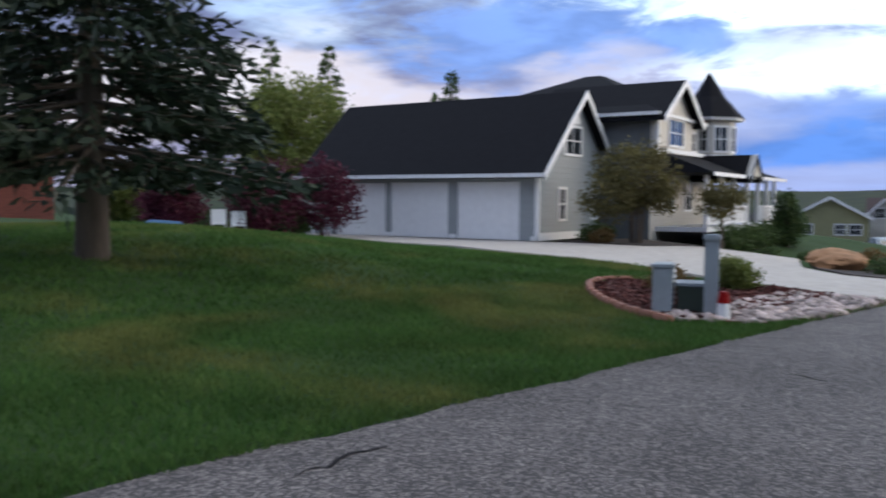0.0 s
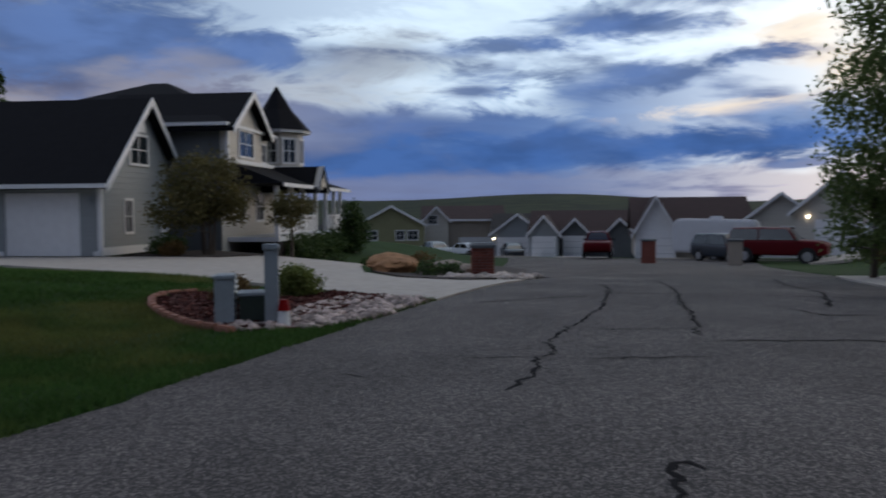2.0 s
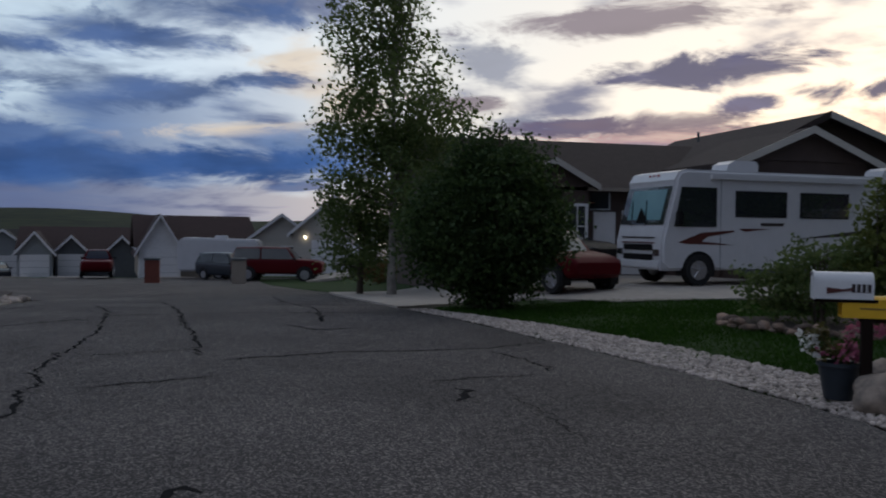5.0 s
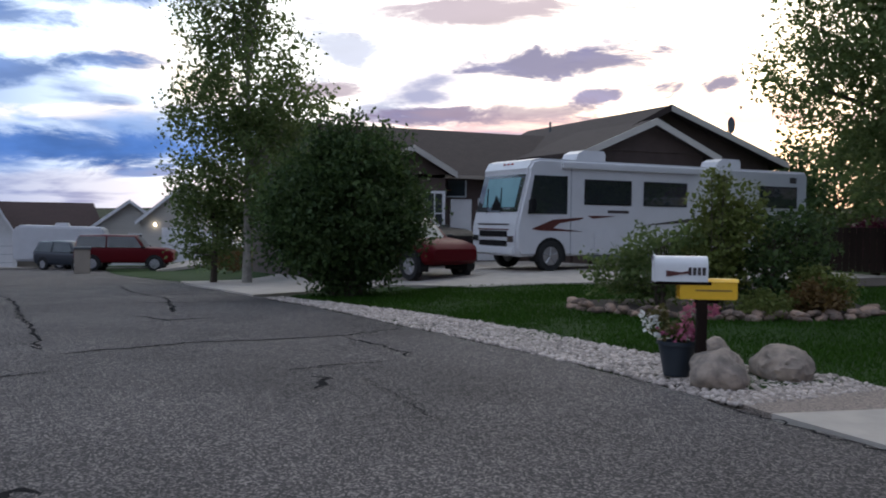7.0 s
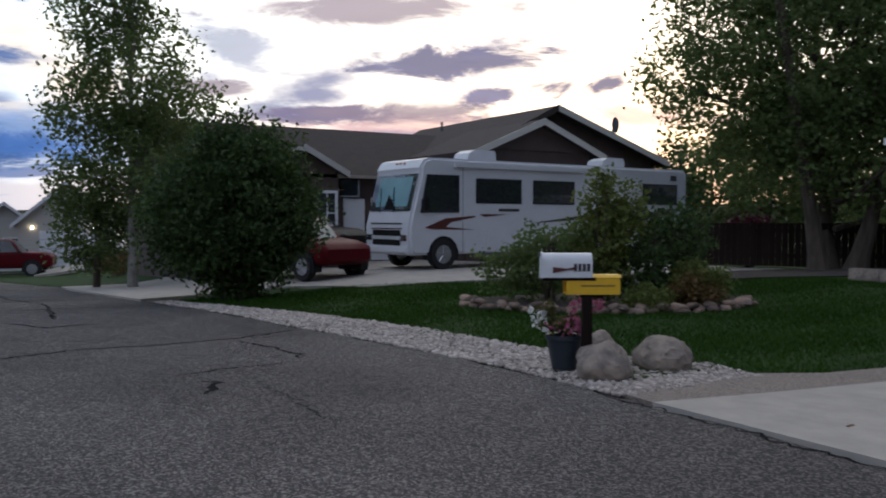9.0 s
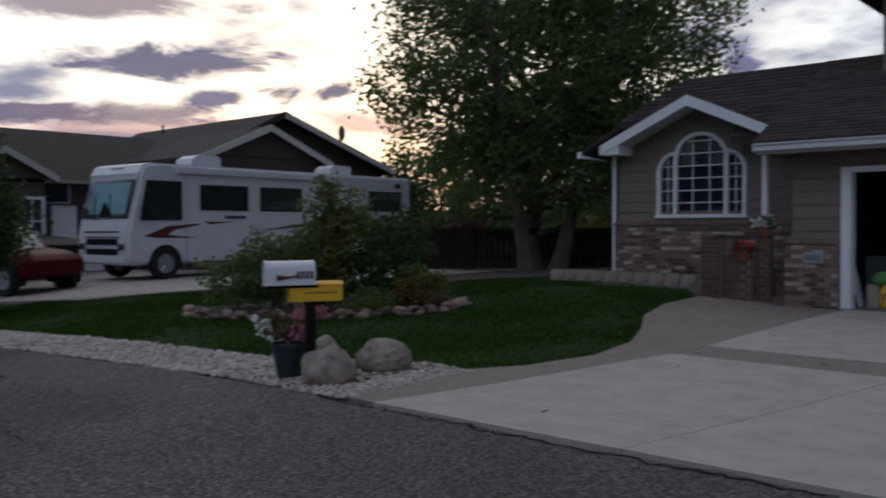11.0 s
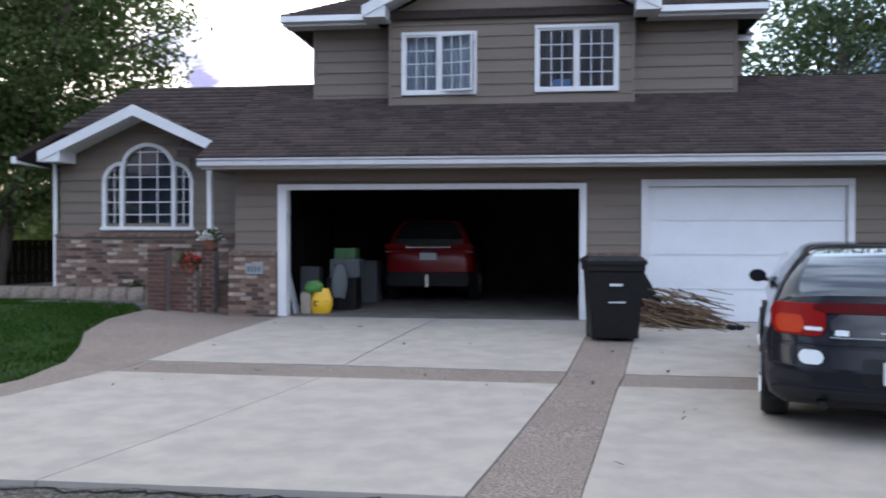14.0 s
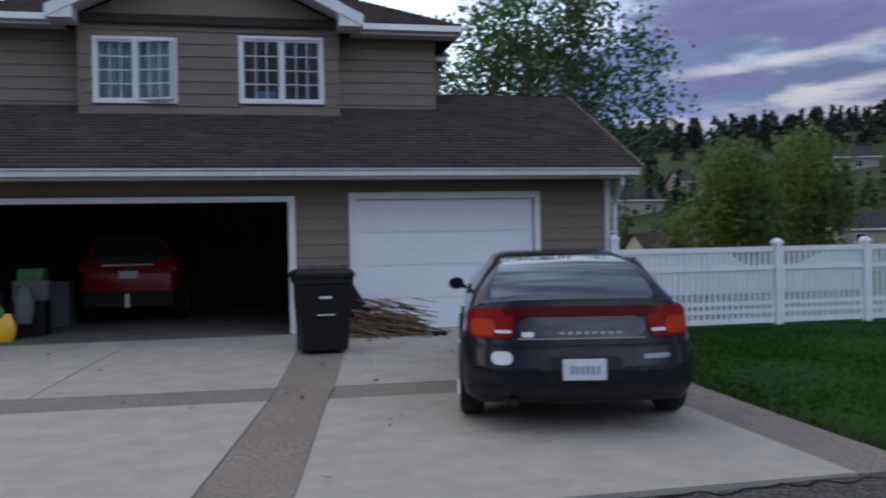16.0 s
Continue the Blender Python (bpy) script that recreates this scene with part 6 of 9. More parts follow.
def pillow(w, d, z0, z1, m, name, material, parent, label=""):
    """A filled bag standing on its end: rounded sides, pinched top."""
    rings = []
    for q in range(8):
        f = q / 7
        k2 = 0.82 + 0.30 * math.sin(math.pi * min(1, f * 1.1)) - 0.25 * f ** 4
        rings.append([(w / 2 * k2 * math.copysign(abs(math.cos(a)) ** 0.6, math.cos(a)), d / 2 * k2 * (1 - 0.7 * f ** 3) * math.copysign(abs(math.sin(a)) ** 0.6, math.sin(a)), z0 + (z1 - z0) * f + 0.015 * math.sin(a * 3 + q))
                      for a in [v * math.tau / 16 for v in range(16)]])
    return part(name, loft(rings), material, parent, label, smooth=True, m=m)


seed_bag = thing("seed_bag", pose(-3.66, 14.72, 0.145, 0, 0, 8), "yellow and green garden bag standing by the garage wall", "bag")
pillow(0.34, 0.20, 0.0, 0.46, pose(0, 0, 0, 6, 5, 0), "bag_body", M_YELLOW, seed_bag)
pillow(0.30, 0.14, 0.40, 0.60, pose(0.0, 0.03, 0, 10, -14, 0), "bag_top", mat("green_bag_print", (0.07, 0.22, 0.04), 0.5), seed_bag, "green printed top")
part("print_band", B(-0.12, 0.12, -0.118, -0.108, 0.14, 0.24, bev=0.004), M_GREENBOX, seed_bag)
folding = thing("folding_chair", pose(-3.45, 15.1, 0.145, 0, 0, 20), "dark folded camp chair leaning in the garage", "chair")
for q in range(4):
    part("leg", C((-0.15 + q * 0.09, 0.02 * (q % 2), 0.0), (0.10 - q * 0.05, 0.10, 0.86), 0.014, seg=6), M_BLACK, folding)
pillow(0.26, 0.10, 0.25, 0.84, pose(0, 0.06, 0, 0, 3, 0), "fabric", M_DARKGREY, folding)
crate("storage_box", -4.0, -3.82, 14.6, 14.9, 0.145, 0.52, M_TAN, "tan cardboard box on the garage floor", "box")
crate("storage_bin", -3.75, -3.2, 15.4, 15.9, 0.145, 0.75, M_BLACK, "dark storage bin in the garage", "bin")
crate("feed_bag", -3.7, -3.15, 15.45, 15.85, 0.75, 1.08, M_DARKGREY, "stacked bag with a pale print", "bag")
crate("feed_bag", -3.62, -3.22, 15.44, 15.8, 1.08, 1.28, mat("green_bag", (0.05, 0.14, 0.05), 0.6), "green printed garden bag on the stack", "bag")
crate("carton", -3.62, -3.24, 15.40, 15.46, 0.82, 1.04, M_DARKGREY, "grey printed carton in the stack", "box")
part("tailgate_strip", B(-0.04, 0.02, -0.46, 0.46, 1.12, 1.145, bev=0.004), M_CHROME, suv, "chrome strip between the lamps")
crate("sack", -4.38, -4.02, 15.9, 16.2, 0.145, 0.92, M_DARKGREY, "dull grey grain sack standing by the shelf", "sack")
crate("sack", -4.72, -4.50, 15.2, 15.4, 1.85, 2.25, bpy.data.materials["green_bag"], "green bag hanging on the garage wall", "bag")
solo("board", B(-0.015, 0.015, -0.12, 0.12, 0, 1.15), M_PLATE, "pale board leaning on the garage wall", "board", m=pose(-4.1, 14.75, 0.15, 0, -14, 0))
crate("chest_freezer", -3.95, -3.2, 17.3, 17.9, 0.145, 1.0, M_DARKGREY, "grey chest beside the red car", "chest")
for j, (x, h, mm) in enumerate(((-4.6, 1.6, M_WOOD), (-4.55, 1.9, M_GALV), (-4.5, 1.4, M_GREENBOX))):
    solo("garden_tool", C((x, 15.0 + j * 0.35, 0.15), (x - 0.22, 15.05 + j * 0.35, h), 0.018), mm, "long-handled garden tool leaning on the wall", "tool", "garden tools")
crate("shelf_unit", -4.86, -4.45, 16.4, 18.2, 0.145, 1.9, M_WOOD, "dark shelf unit along the garage wall", "shelf")

# ---- white vinyl fence ----
fence = thing("fence", Matrix(), "white vinyl picket fence with lattice strips", "fence")
FY = 13.7
posts = [6.10, 9.14, 10.9, 12.7, 14.5, 16.3]
for x in posts:
    z = gz(x, FY)
    p = part("fence_post", B(x - 0.065, x + 0.065, FY - 0.065, FY + 0.065, z, z + 1.42, bev=0.006), M_FENCE, fence)
    part("post_cap", loft([[(x - a, FY - a, h + z), (x + a, FY - a, h + z), (x + a, FY + a, h + z), (x - a, FY + a, h + z)] for a, h in ((0.08, 1.42), (0.08, 1.46), (0.03, 1.52))]), M_FENCE, p)
for a, b in zip(posts, posts[1:]):
    z = gz((a + b) / 2, FY) - 0.01
    for h0, h1 in ((0.06, 0.15), (0.98, 1.06), (1.30, 1.39)):
        part("rail", B(a + 0.06, b - 0.06, FY - 0.022, FY + 0.022, z + h0, z + h1, bev=0.004), M_FENCE, fence)
    n = int((b - a - 0.13) / 0.105)
    for j in range(n):
        x = a + 0.065 + (j + 0.5) * (b - a - 0.13) / n
        part("picket", B(x - 0.029, x + 0.029, FY - 0.012, FY + 0.012, z + 0.15, z + 1.30), M_FENCE, fence)
    for k2 in range(2):
        part("rail", B(a + 0.06, b - 0.06, FY - 0.018, FY - 0.013, z + 0.24 + k2 * 0.14, z + 0.31 + k2 * 0.14), M_FENCE, fence)

# closed boards behind the pickets, dipping in a curve at the second post
def dip(x):
    return 1.34 - 0.30 * float(sm(8.0, 8.7, x)) + 0.32 * float(sm(9.3, 10.5, x))


for a, b in ((6.17, 9.07), (9.21, 10.83)):
    n = 22
    z = gz((a + b) / 2, FY)
    top = [(a + (b - a) * j / n, z + dip(a + (b - a) * j / n)) for j in range(n + 1)]
    part("backing_board", PR([(a, z + 0.58), (b, z + 0.58)] + top[::-1], "y", FY + 0.014, FY + 0.03), M_FENCE, fence)

# ---- letter boxes, pot and boulders by the street ----


def tunnel(x0, x1, hw, z0, zs, seg=10):
    """The tunnel shape of a letter box, along x."""
    prof = [(-hw, z0), (hw, z0)] + [(hw * math.cos(a), zs + hw * math.sin(a)) for a in [math.pi * j / seg for j in range(seg + 1)]]
    return PR(prof, "x", x0, x1)


mb = thing("mailbox", pose(-6.50, 5.17, 0.02, 0, 0, 61), "white metal letter box on a dark wooden post", "mailbox")
part("post", B(0.14, 0.23, -0.045, 0.045, -0.02, 0.90, bev=0.006), M_WOOD, mb)
part("bracket", B(-0.24, 0.26, -0.05, 0.05, 0.87, 0.90), M_WOOD, mb)
bx = part("box", tunnel(-0.24, 0.22, 0.085, 0.90, 1.045), M_MBWHITE, mb, smooth=True)
part("door", tunnel(-0.252, -0.238, 0.092, 0.895, 1.048), M_MBWHITE, bx, smooth=True)
part("flag_pivot", B(-0.27, -0.25, -0.02, 0.02, 1.09, 1.13), M_CHROME, bx)
fl = part("flag", PR([(-0.15, 1.0), (-0.02, 0.985), (0.05, 1.0), (0.05, 0.975), (-0.02, 0.968), (-0.15, 0.945)], "y", -0.094, -0.087), M_RVRED, mb, "dark red signal flag, lowered")
for j in range(4):
    part("number_bar", B(0.045 + j * 0.041, 0.074 + j * 0.041, -0.089, -0.0855, 0.96, 1.03), M_DECALBAR, mb)
pb = thing("newspaper_box", pose(-6.42, 5.40, 0.06, 0, 0, 61), "yellow plastic newspaper tube below the letter box", "newspaper box")
part("tube", wall_with_holes(-0.09, 0.09, -0.24, 0.26, 0.70, 0.86, [(-0.078, 0.078, 0.712, 0.848)]), M_YELLOW, pb, m=Matrix.Rotation(radians(90), 4, "Z") @ Matrix.Rotation(radians(0), 4, "X"))
part("tube_back", B(0.235, 0.25, -0.085, 0.085, 0.705, 0.855), M_YELLOW, pb)
part("tube_roof", PR([(-0.10, 0.86), (0.10, 0.86), (0.06, 0.885), (-0.06, 0.885)], "x", -0.27, 0.26), M_YELLOW, pb)
part("print_bar", B(-0.12, 0.20, -0.0945, -0.0905, 0.775, 0.79), M_BROWNPRINT, pb)
part("arm", B(-0.10, 0.10, -0.03, 0.06, 0.66, 0.70), M_WOOD, pb)


def boulder(at, size, label, material=None, seed=1, rot=0.0, name="boulder"):
    bm = bmesh.new()
    bmesh.ops.create_icosphere(bm, subdivisions=4, radius=1.0)
    for v in bm.verts:
        n = noise.noise(v.co * 1.1 + Vector((seed, 0, 0))) * 0.20 - abs(noise.noise(v.co * 2.2 + Vector((0, seed, 0)))) * 0.16 + noise.noise(v.co * 5 + Vector((0, seed, 0))) * 0.05 + noise.noise(v.co * 12 + Vector((0, 0, seed))) * 0.02
        v.co *= 1 + n
        v.co = Vector((v.co.x * size[0], v.co.y * size[1], v.co.z * size[2]))
        if v.co.z < -size[2] * 0.62:
            v.co.z = -size[2] * 0.62
    x, y = at
    return solo(name, bm, material or M_BOULDER, label, "boulder", smooth=True, m=pose(x, y, gz(x, y) + size[2] * 0.60, 0, 0, rot))


boulder((-6.22, 5.38), (0.265, 0.28, 0.215), "rough brown granite boulder beside the flower pot", seed=3, rot=40)
boulder((-6.34, 6.23), (0.27, 0.36, 0.20), "smooth rounded grey boulder at the lawn edge", seed=8, rot=55)
boulder((-7.0, 6.0), (0.17, 0.19, 0.20), "mossy grey boulder behind the letter box post", seed=14, rot=10)
pot = thing("flower_pot", pose(-6.70, 5.30, gz(-6.6, 5.4) + 0.03) @ Matrix.Scale(0.8, 4), "dark blue flower pot with pink and white flowers", "flower pot")
part("pot", loft([[(r * math.cos(a), r * math.sin(a), z) for a in [j * math.tau / 20 for j in range(20)]] for r, z in ((0.15, 0.0), (0.215, 0.36), (0.235, 0.365), (0.235, 0.41), (0.2, 0.40), (0.19, 0.34))]), M_POT, pot, smooth=True)
rng = np.random.default_rng(9)
for nm, mm, c, n, s in (("foliage", M_LEAFOL, [(0, 0, 0.50, 0.22, 0.22, 0.14), (-0.2, -0.12, 0.62, 0.14, 0.14, 0.2)], 60, 0.06), ("pink_blossom", M_PINK, [(0.08, 0.12, 0.66, 0.10, 0.10, 0.22), (0.0, 0.0, 0.5, 0.2, 0.2, 0.06)], 34, 0.06), ("pink_blossom", M_PINK, [(0.20, 0.35, 0.75, 0.05, 0.05, 0.07)], 8, 0.06), ("white_blossom", M_WHITEFL, [(-0.25, -0.2, 0.55, 0.12, 0.12, 0.2), (0.1, 0.05, 0.45, 0.16, 0.16, 0.04)], 14, 0.06)):
    cc, pts = crown_points(rng, c, n, 5, 0.03)
    v, f = leaf_quads(rng, pts, s)
    o = tagged(new(nm, bulk(nm, v, f, mm)), kind="stuff")
    o.parent = pot
bm = bmesh.new()
for j in range(14):
    a = j * 2.4
    cyl(bm, (0, 0, 0.38), (0.22 * math.cos(a), 0.22 * math.sin(a), 0.62 + 0.12 * math.sin(j)), 0.006, 0.004, 5)
part("stems", bm, M_LEAFDK, pot)

# ---- island bed shrubs ----
tree("shrub", (-11.6, 8.9), [(0, 0, 0.75, 0.75, 0.75, 0.7), (-0.6, -0.4, 0.55, 0.6, 0.6, 0.5), (0.5, 0.3, 1.0, 0.5, 0.5, 0.6)], 260, 16, 0.09, 0.075, M_LEAF, "loose green shrub in the island bed", 0.03, 0.6, stems=4, seed=4, category="shrub")
tree("shrub", (-10.75, 9.3), [(0, 0, 1.1, 0.45, 0.45, 1.0), (0.3, 0.3, 1.5, 0.3, 0.3, 0.55), (-0.1, 0.1, 1.9, 0.25, 0.25, 0.5)], 230, 16, 0.08, 0.075, M_LEAFYG, "tall yellow-green shrub with upright shoots", 0.03, 0.8, stems=4, seed=5, category="shrub")
tree("shrub", (-10.6, 10.2), [(0, 0, 0.85, 0.8, 0.8, 0.8), (0.2, 0.5, 1.0, 0.5, 0.5, 0.7)], 260, 16, 0.09, 0.075, M_LEAFDK, "full dark green shrub in the island bed", 0.03, 0.6, stems=4, seed=6, category="shrub")
tree("shrub", (-9.75, 10.5), [(0, 0, 0.42, 0.5, 0.5, 0.42)], 130, 16, 0.06, 0.06, M_LEAFYG, "low yellow-green shrub beside the driveway", 0.02, 0.3, stems=3, seed=7, category="shrub")
tree("shrub", (-9.9, 9.5), [(0, 0, 0.22, 0.5, 0.4, 0.22)], 110, 16, 0.05, 0.05, M_LEAFYG, "low lime-green ground shrub", 0.015, 0.15, stems=3, seed=8, category="shrub")
tree("shrub", (-9.55, 10.15), [(0, 0, 0.30, 0.42, 0.4, 0.30)], 120, 16, 0.05, 0.05, M_LEAFAUT, "low bronze shrub at the bed edge", 0.015, 0.2, stems=3, seed=83, category="shrub")
rr = random.Random(8)
ringpts = [(-12.9, 8.1), (-12.2, 7.7), (-11.6, 7.75), (-11.0, 7.95), (-10.5, 8.3), (-10.1, 8.7), (-9.75, 9.1), (-9.45, 9.5), (-9.25, 10.0), (-9.15, 10.5), (-9.2, 11.0)]
me_st = []
for j in range(4):
    bm = bmesh.new()
    bmesh.ops.create_icosphere(bm, subdivisions=2, radius=1.0)
    for v in bm.verts:
        v.co *= 1 + 0.25 * noise.noise(v.co * 1.7 + Vector((j * 3.1, 0, 0)))
        v.co = Vector((v.co.x * 0.155, v.co.y * 0.10, v.co.z * 0.055))
    me_st.append(mesh_of("bed_stone", bm, M_EDGESTONE))
for (ax, ay), (bx, by) in zip(ringpts, ringpts[1:]):
    for q in range(5):
        t = (q + 0.5) / 5
        px, py = ax + (bx - ax) * t + rr.gauss(0, 0.05), ay + (by - ay) * t + rr.gauss(0, 0.05)
        o = new("bed_stone", rr.choice(me_st))
        o.matrix_world = pose(px, py, gz(px, py) + 0.035 + 0.06 * (q % 2), rr.gauss(0, 10), rr.gauss(0, 10), rr.uniform(0, 360))
        tagged(o, "flat brown stone of the island bed edge", "stone", "stones round the island bed")
tree("shrub", (-7.2, 14.95), [(0, 0, 0.18, 0.2, 0.15, 0.16)], 40, 12, 0.04, 0.05, M_LEAFDK, "small green plant under the window", 0.01, 0.1, stems=3, seed=9, category="shrub")
tree("shrub", (-8.3, 14.98), [(0, 0, 0.16, 0.25, 0.12, 0.14)], 40, 12, 0.04, 0.05, M_LEAFDK, "small green plant under the window", 0.01, 0.1, stems=3, seed=10, category="shrub")
for (x, y, z), mm in (((-5.75, 14.05, 0.95), M_REDFL), ((-5.5, 14.3, 1.36), M_WHITEFL)):
    hb = thing("flower_basket", pose(x, y, z), "basket of red and white flowers on the brick wall", "flower basket", "flower baskets")
    part("basket", loft([[(r * math.cos(a), r * math.sin(a), h) for a in [j * math.tau / 14 for j in range(14)]] for r, h in ((0.08, -0.08), (0.15, 0.06), (0.16, 0.07))]), M_EDGING, hb, smooth=True)
    for nm, m2, n in (("blossom", mm, 34), ("foliage", M_LEAFDK, 26)):
        cc, pts = crown_points(rng, [(0, 0, 0.13, 0.2, 0.18, 0.13)], n, 5, 0.03)
        v, f = leaf_quads(rng, pts, 0.06)
        o = new(nm, bulk(nm, v, f, m2))
        o.parent = hb

# ---- motorhome ----
RVA = math.degrees(math.atan2(-0.997, 0.076))   # it points down towards the street
rv = thing("motorhome", pose(-22.57, 10.80, gz(-20, 11) + 0.03, 0, 0, RVA), "white motorhome with maroon swooshes and dark windows", "motorhome")
RL, RH = 11.15, 3.04
# local: front at x = 0, rear at x = -RL, camera side at y = +2.3 .. far side y = 0
prof = [(-RL, 0.42), (-0.9, 0.42), (-0.12, 0.40), (0.02, 0.62), (0.03, 1.15), (-0.06, 1.52), (-0.36, 2.66), (-0.34, 2.76), (-0.48, RH - 0.06), (-0.70, RH), (-RL + 0.12, RH), (-RL, RH - 0.12)]
bm = PR(prof, "y", -0.02, 2.32)
bmesh.ops.bevel(bm, geom=[e for e in bm.edges if abs(e.verts[0].co.y - e.verts[1].co.y) < 1e-4], offset=0.07, segments=3, affect="EDGES", clamp_overlap=True)
part("body", bm, M_RVWHITE, rv, smooth=True)
SY = 2.325
def rvpanel(nm, pts, material, o=0.0, th=0.012, label=""):
    return part(nm, PR(pts, "y", SY - 0.01, SY + th + o), material, rv, label)
wscr = loft([[(-0.085 + o, 0.10, 1.60), (-0.085 + o, 2.20, 1.60), (-0.345 + o, 2.20, 2.60), (-0.345 + o, 0.10, 2.60)] for o in (0.0, 0.03)])
part("windscreen", wscr, M_GLASS_CAR, rv)
part("sun_shade", loft([[(-0.11 + o, 0.4, 1.72), (-0.11 + o, 2.05, 1.72), (-0.32 + o, 2.05, 2.52), (-0.32 + o, 0.4, 2.52)] for o in (0.036, 0.040)]), M_SHADE, rv, "teal sun shade behind the windscreen")
for a in (0.75, 1.45):
    part("wiper", C((0.0, a, 1.56), (-0.20, a - 0.25, 2.25), 0.014, seg=6), M_BLACK, rv)
for z in (0.66, 0.92):
    part("grille", B(0.015, 0.065, 0.45, 1.88, z, z + 0.16, bev=0.02), M_BLACK, rv)
part("bumper", B(-0.15, 0.10, 0.0, 2.3, 0.42, 0.66, bev=0.05), M_RVWHITE, rv, smooth=True)
for y in (0.25, 2.05):
    part("headlight", B(-0.02, 0.05, y - 0.18, y + 0.18, 0.76, 0.98, bev=0.03), M_CHROME, rv)
rvpanel("side_window", [(-1.60, 1.55), (-0.32, 1.55), (-0.52, 2.58), (-1.60, 2.58)], M_GLASS_CAR, label="dark cab side window")
for a, b, z0, z1 in ((-3.80, -2.22, 1.86, 2.48), (-5.90, -4.32, 1.86, 2.48), (-10.6, -9.0, 1.9, 2.5)):
    rvpanel("window_frame", [(a - 0.04, z0 - 0.04), (b + 0.04, z0 - 0.04), (b + 0.04, z1 + 0.04), (a - 0.04, z1 + 0.04)], M_BLACK, 0.0, 0.006)
    rvpanel("side_window", [(a, z0), (b, z0), (b, z1), (a, z1)], M_GLASS_CAR, 0.004)
rvpanel("awning_rail", [(-6.3, 2.80), (-1.4, 2.80), (-1.4, 2.92), (-6.3, 2.92)], M_RVWHITE, 0.06)
rvpanel("decal", [(-2.15, 1.47), (-1.15, 1.40), (-0.45, 1.14), (-0.75, 1.10), (-2.15, 1.08), (-1.15, 1.17), (-1.35, 1.30), (-2.15, 1.43)], M_RVRED, 0.0, 0.004, "maroon swoosh")
rvpanel("decal", [(-3.3, 1.52), (-2.3, 1.52), (-2.5, 1.44)], M_RVRED, 0.0, 0.004)
rvpanel("decal", [(-10.5, 1.66), (-6.4, 1.52), (-4.2, 1.26), (-6.0, 1.36), (-10.5, 1.52)], M_DECALBAR, 0.0, 0.004)
rvpanel("decal", [(-10.5, 1.36), (-6.6, 1.14), (-7.4, 1.04), (-10.5, 1.2)], M_RVRED, 0.0, 0.004)
rvpanel("name_bar", [(-3.75, 1.60), (-3.0, 1.60), (-3.0, 1.68), (-3.75, 1.68)], M_DECALBAR, 0.0, 0.004)
rvpanel("badge", [(-10.6, 2.66), (-10.3, 2.66), (-10.3, 2.84), (-10.6, 2.84)], M_DECALBAR, 0.0, 0.004)
rvpanel("storage_door", [(-2.5, 0.46), (-1.8, 0.46), (-1.8, 1.06), (-2.5, 1.06)], M_RVWHITE, 0.0, 0.01)
rvpanel("storage_door", [(-5.6, 0.46), (-2.6, 0.46), (-2.6, 1.06), (-5.6, 1.06)], M_RVWHITE, 0.0, 0.01)
rvpanel("skirt", [(-RL + 0.1, 0.30), (-2.3, 0.30), (-2.3, 0.44), (-RL + 0.1, 0.44)], M_DARKGREY, -0.03)
rvpanel("seam", [(-1.74, 0.44), (-1.72, 0.44), (-1.72, 2.8), (-1.74, 2.8)], M_GALV, 0.0, 0.004)
for z in (1.10, 1.24):
    part("front_decal", B(0.025, 0.036, 0.35, 1.95, z, z + 0.035), M_RVRED if z < 1.2 else M_DECALBAR, rv)
part("shade_fold", PR([(-0.02, 1.60), (0.30, 2.05), (0.62, 1.60)], "x", -0.075, -0.062), M_BLACK, rv, m=pose(0, 0.85, 0))
for q in range(3):
    part("marker_lamp", B(-0.46, -0.40, 0.95 + q * 0.2, 1.03 + q * 0.2, RH - 0.16, RH - 0.11, bev=0.01), M_AMBER, rv)
for x in (-1.08, -7.5):
    for y, s in ((0.15, -1), (2.21, 1)):
        wheel_parts(rv, x, y, 0.42, 0.28, s)
    # black disc drawn for the shaded recess round the wheel
    part("wheel_arch", PR([(x + 0.5 * math.cos(q * math.pi / 10), 0.42 + 0.5 * math.sin(q * math.pi / 10)) for q in range(-1, 12)], "y", SY - 0.3, SY + 0.004), M_BLACK, rv)
part("mirror", B(-0.42, -0.28, 2.40, 2.62, 1.60, 1.95, bev=0.04), M_BLACK, rv, smooth=True)
part("mirror_arm", C((-0.35, 2.3, 1.58), (-0.35, 2.5, 1.66), 0.02), M_BLACK, rv)
for x, y in ((-2.9, 1.3), (-8.3, 1.3)):
    ac = part("roof_air_conditioner", loft([[(x - a, y - 0.35, z), (x + b, y - 0.35, z), (x + b, y + 0.35, z), (x - a, y + 0.35, z)] for a, b, z in ((0.52, 0.55, RH - 0.01), (0.52, 0.45, RH + 0.24), (0.46, 0.25, RH + 0.34))]), M_RVWHITE, rv, "white roof air conditioner")
    part("louvre", B(x - 0.53, x - 0.51, y - 0.3, y + 0.3, RH + 0.03, RH + 0.17), M_GALV, ac)
for x in (-4.6, -6.4):
    part("roof_vent", loft([[(x + r * math.cos(a), 1.1 + r * math.sin(a), z) for a in [j * math.tau / 12 for j in range(12)]] for r, z in ((0.24, RH - 0.01), (0.22, RH + 0.06), (0.1, RH + 0.09))]), M_RVWHITE, rv, smooth=True)

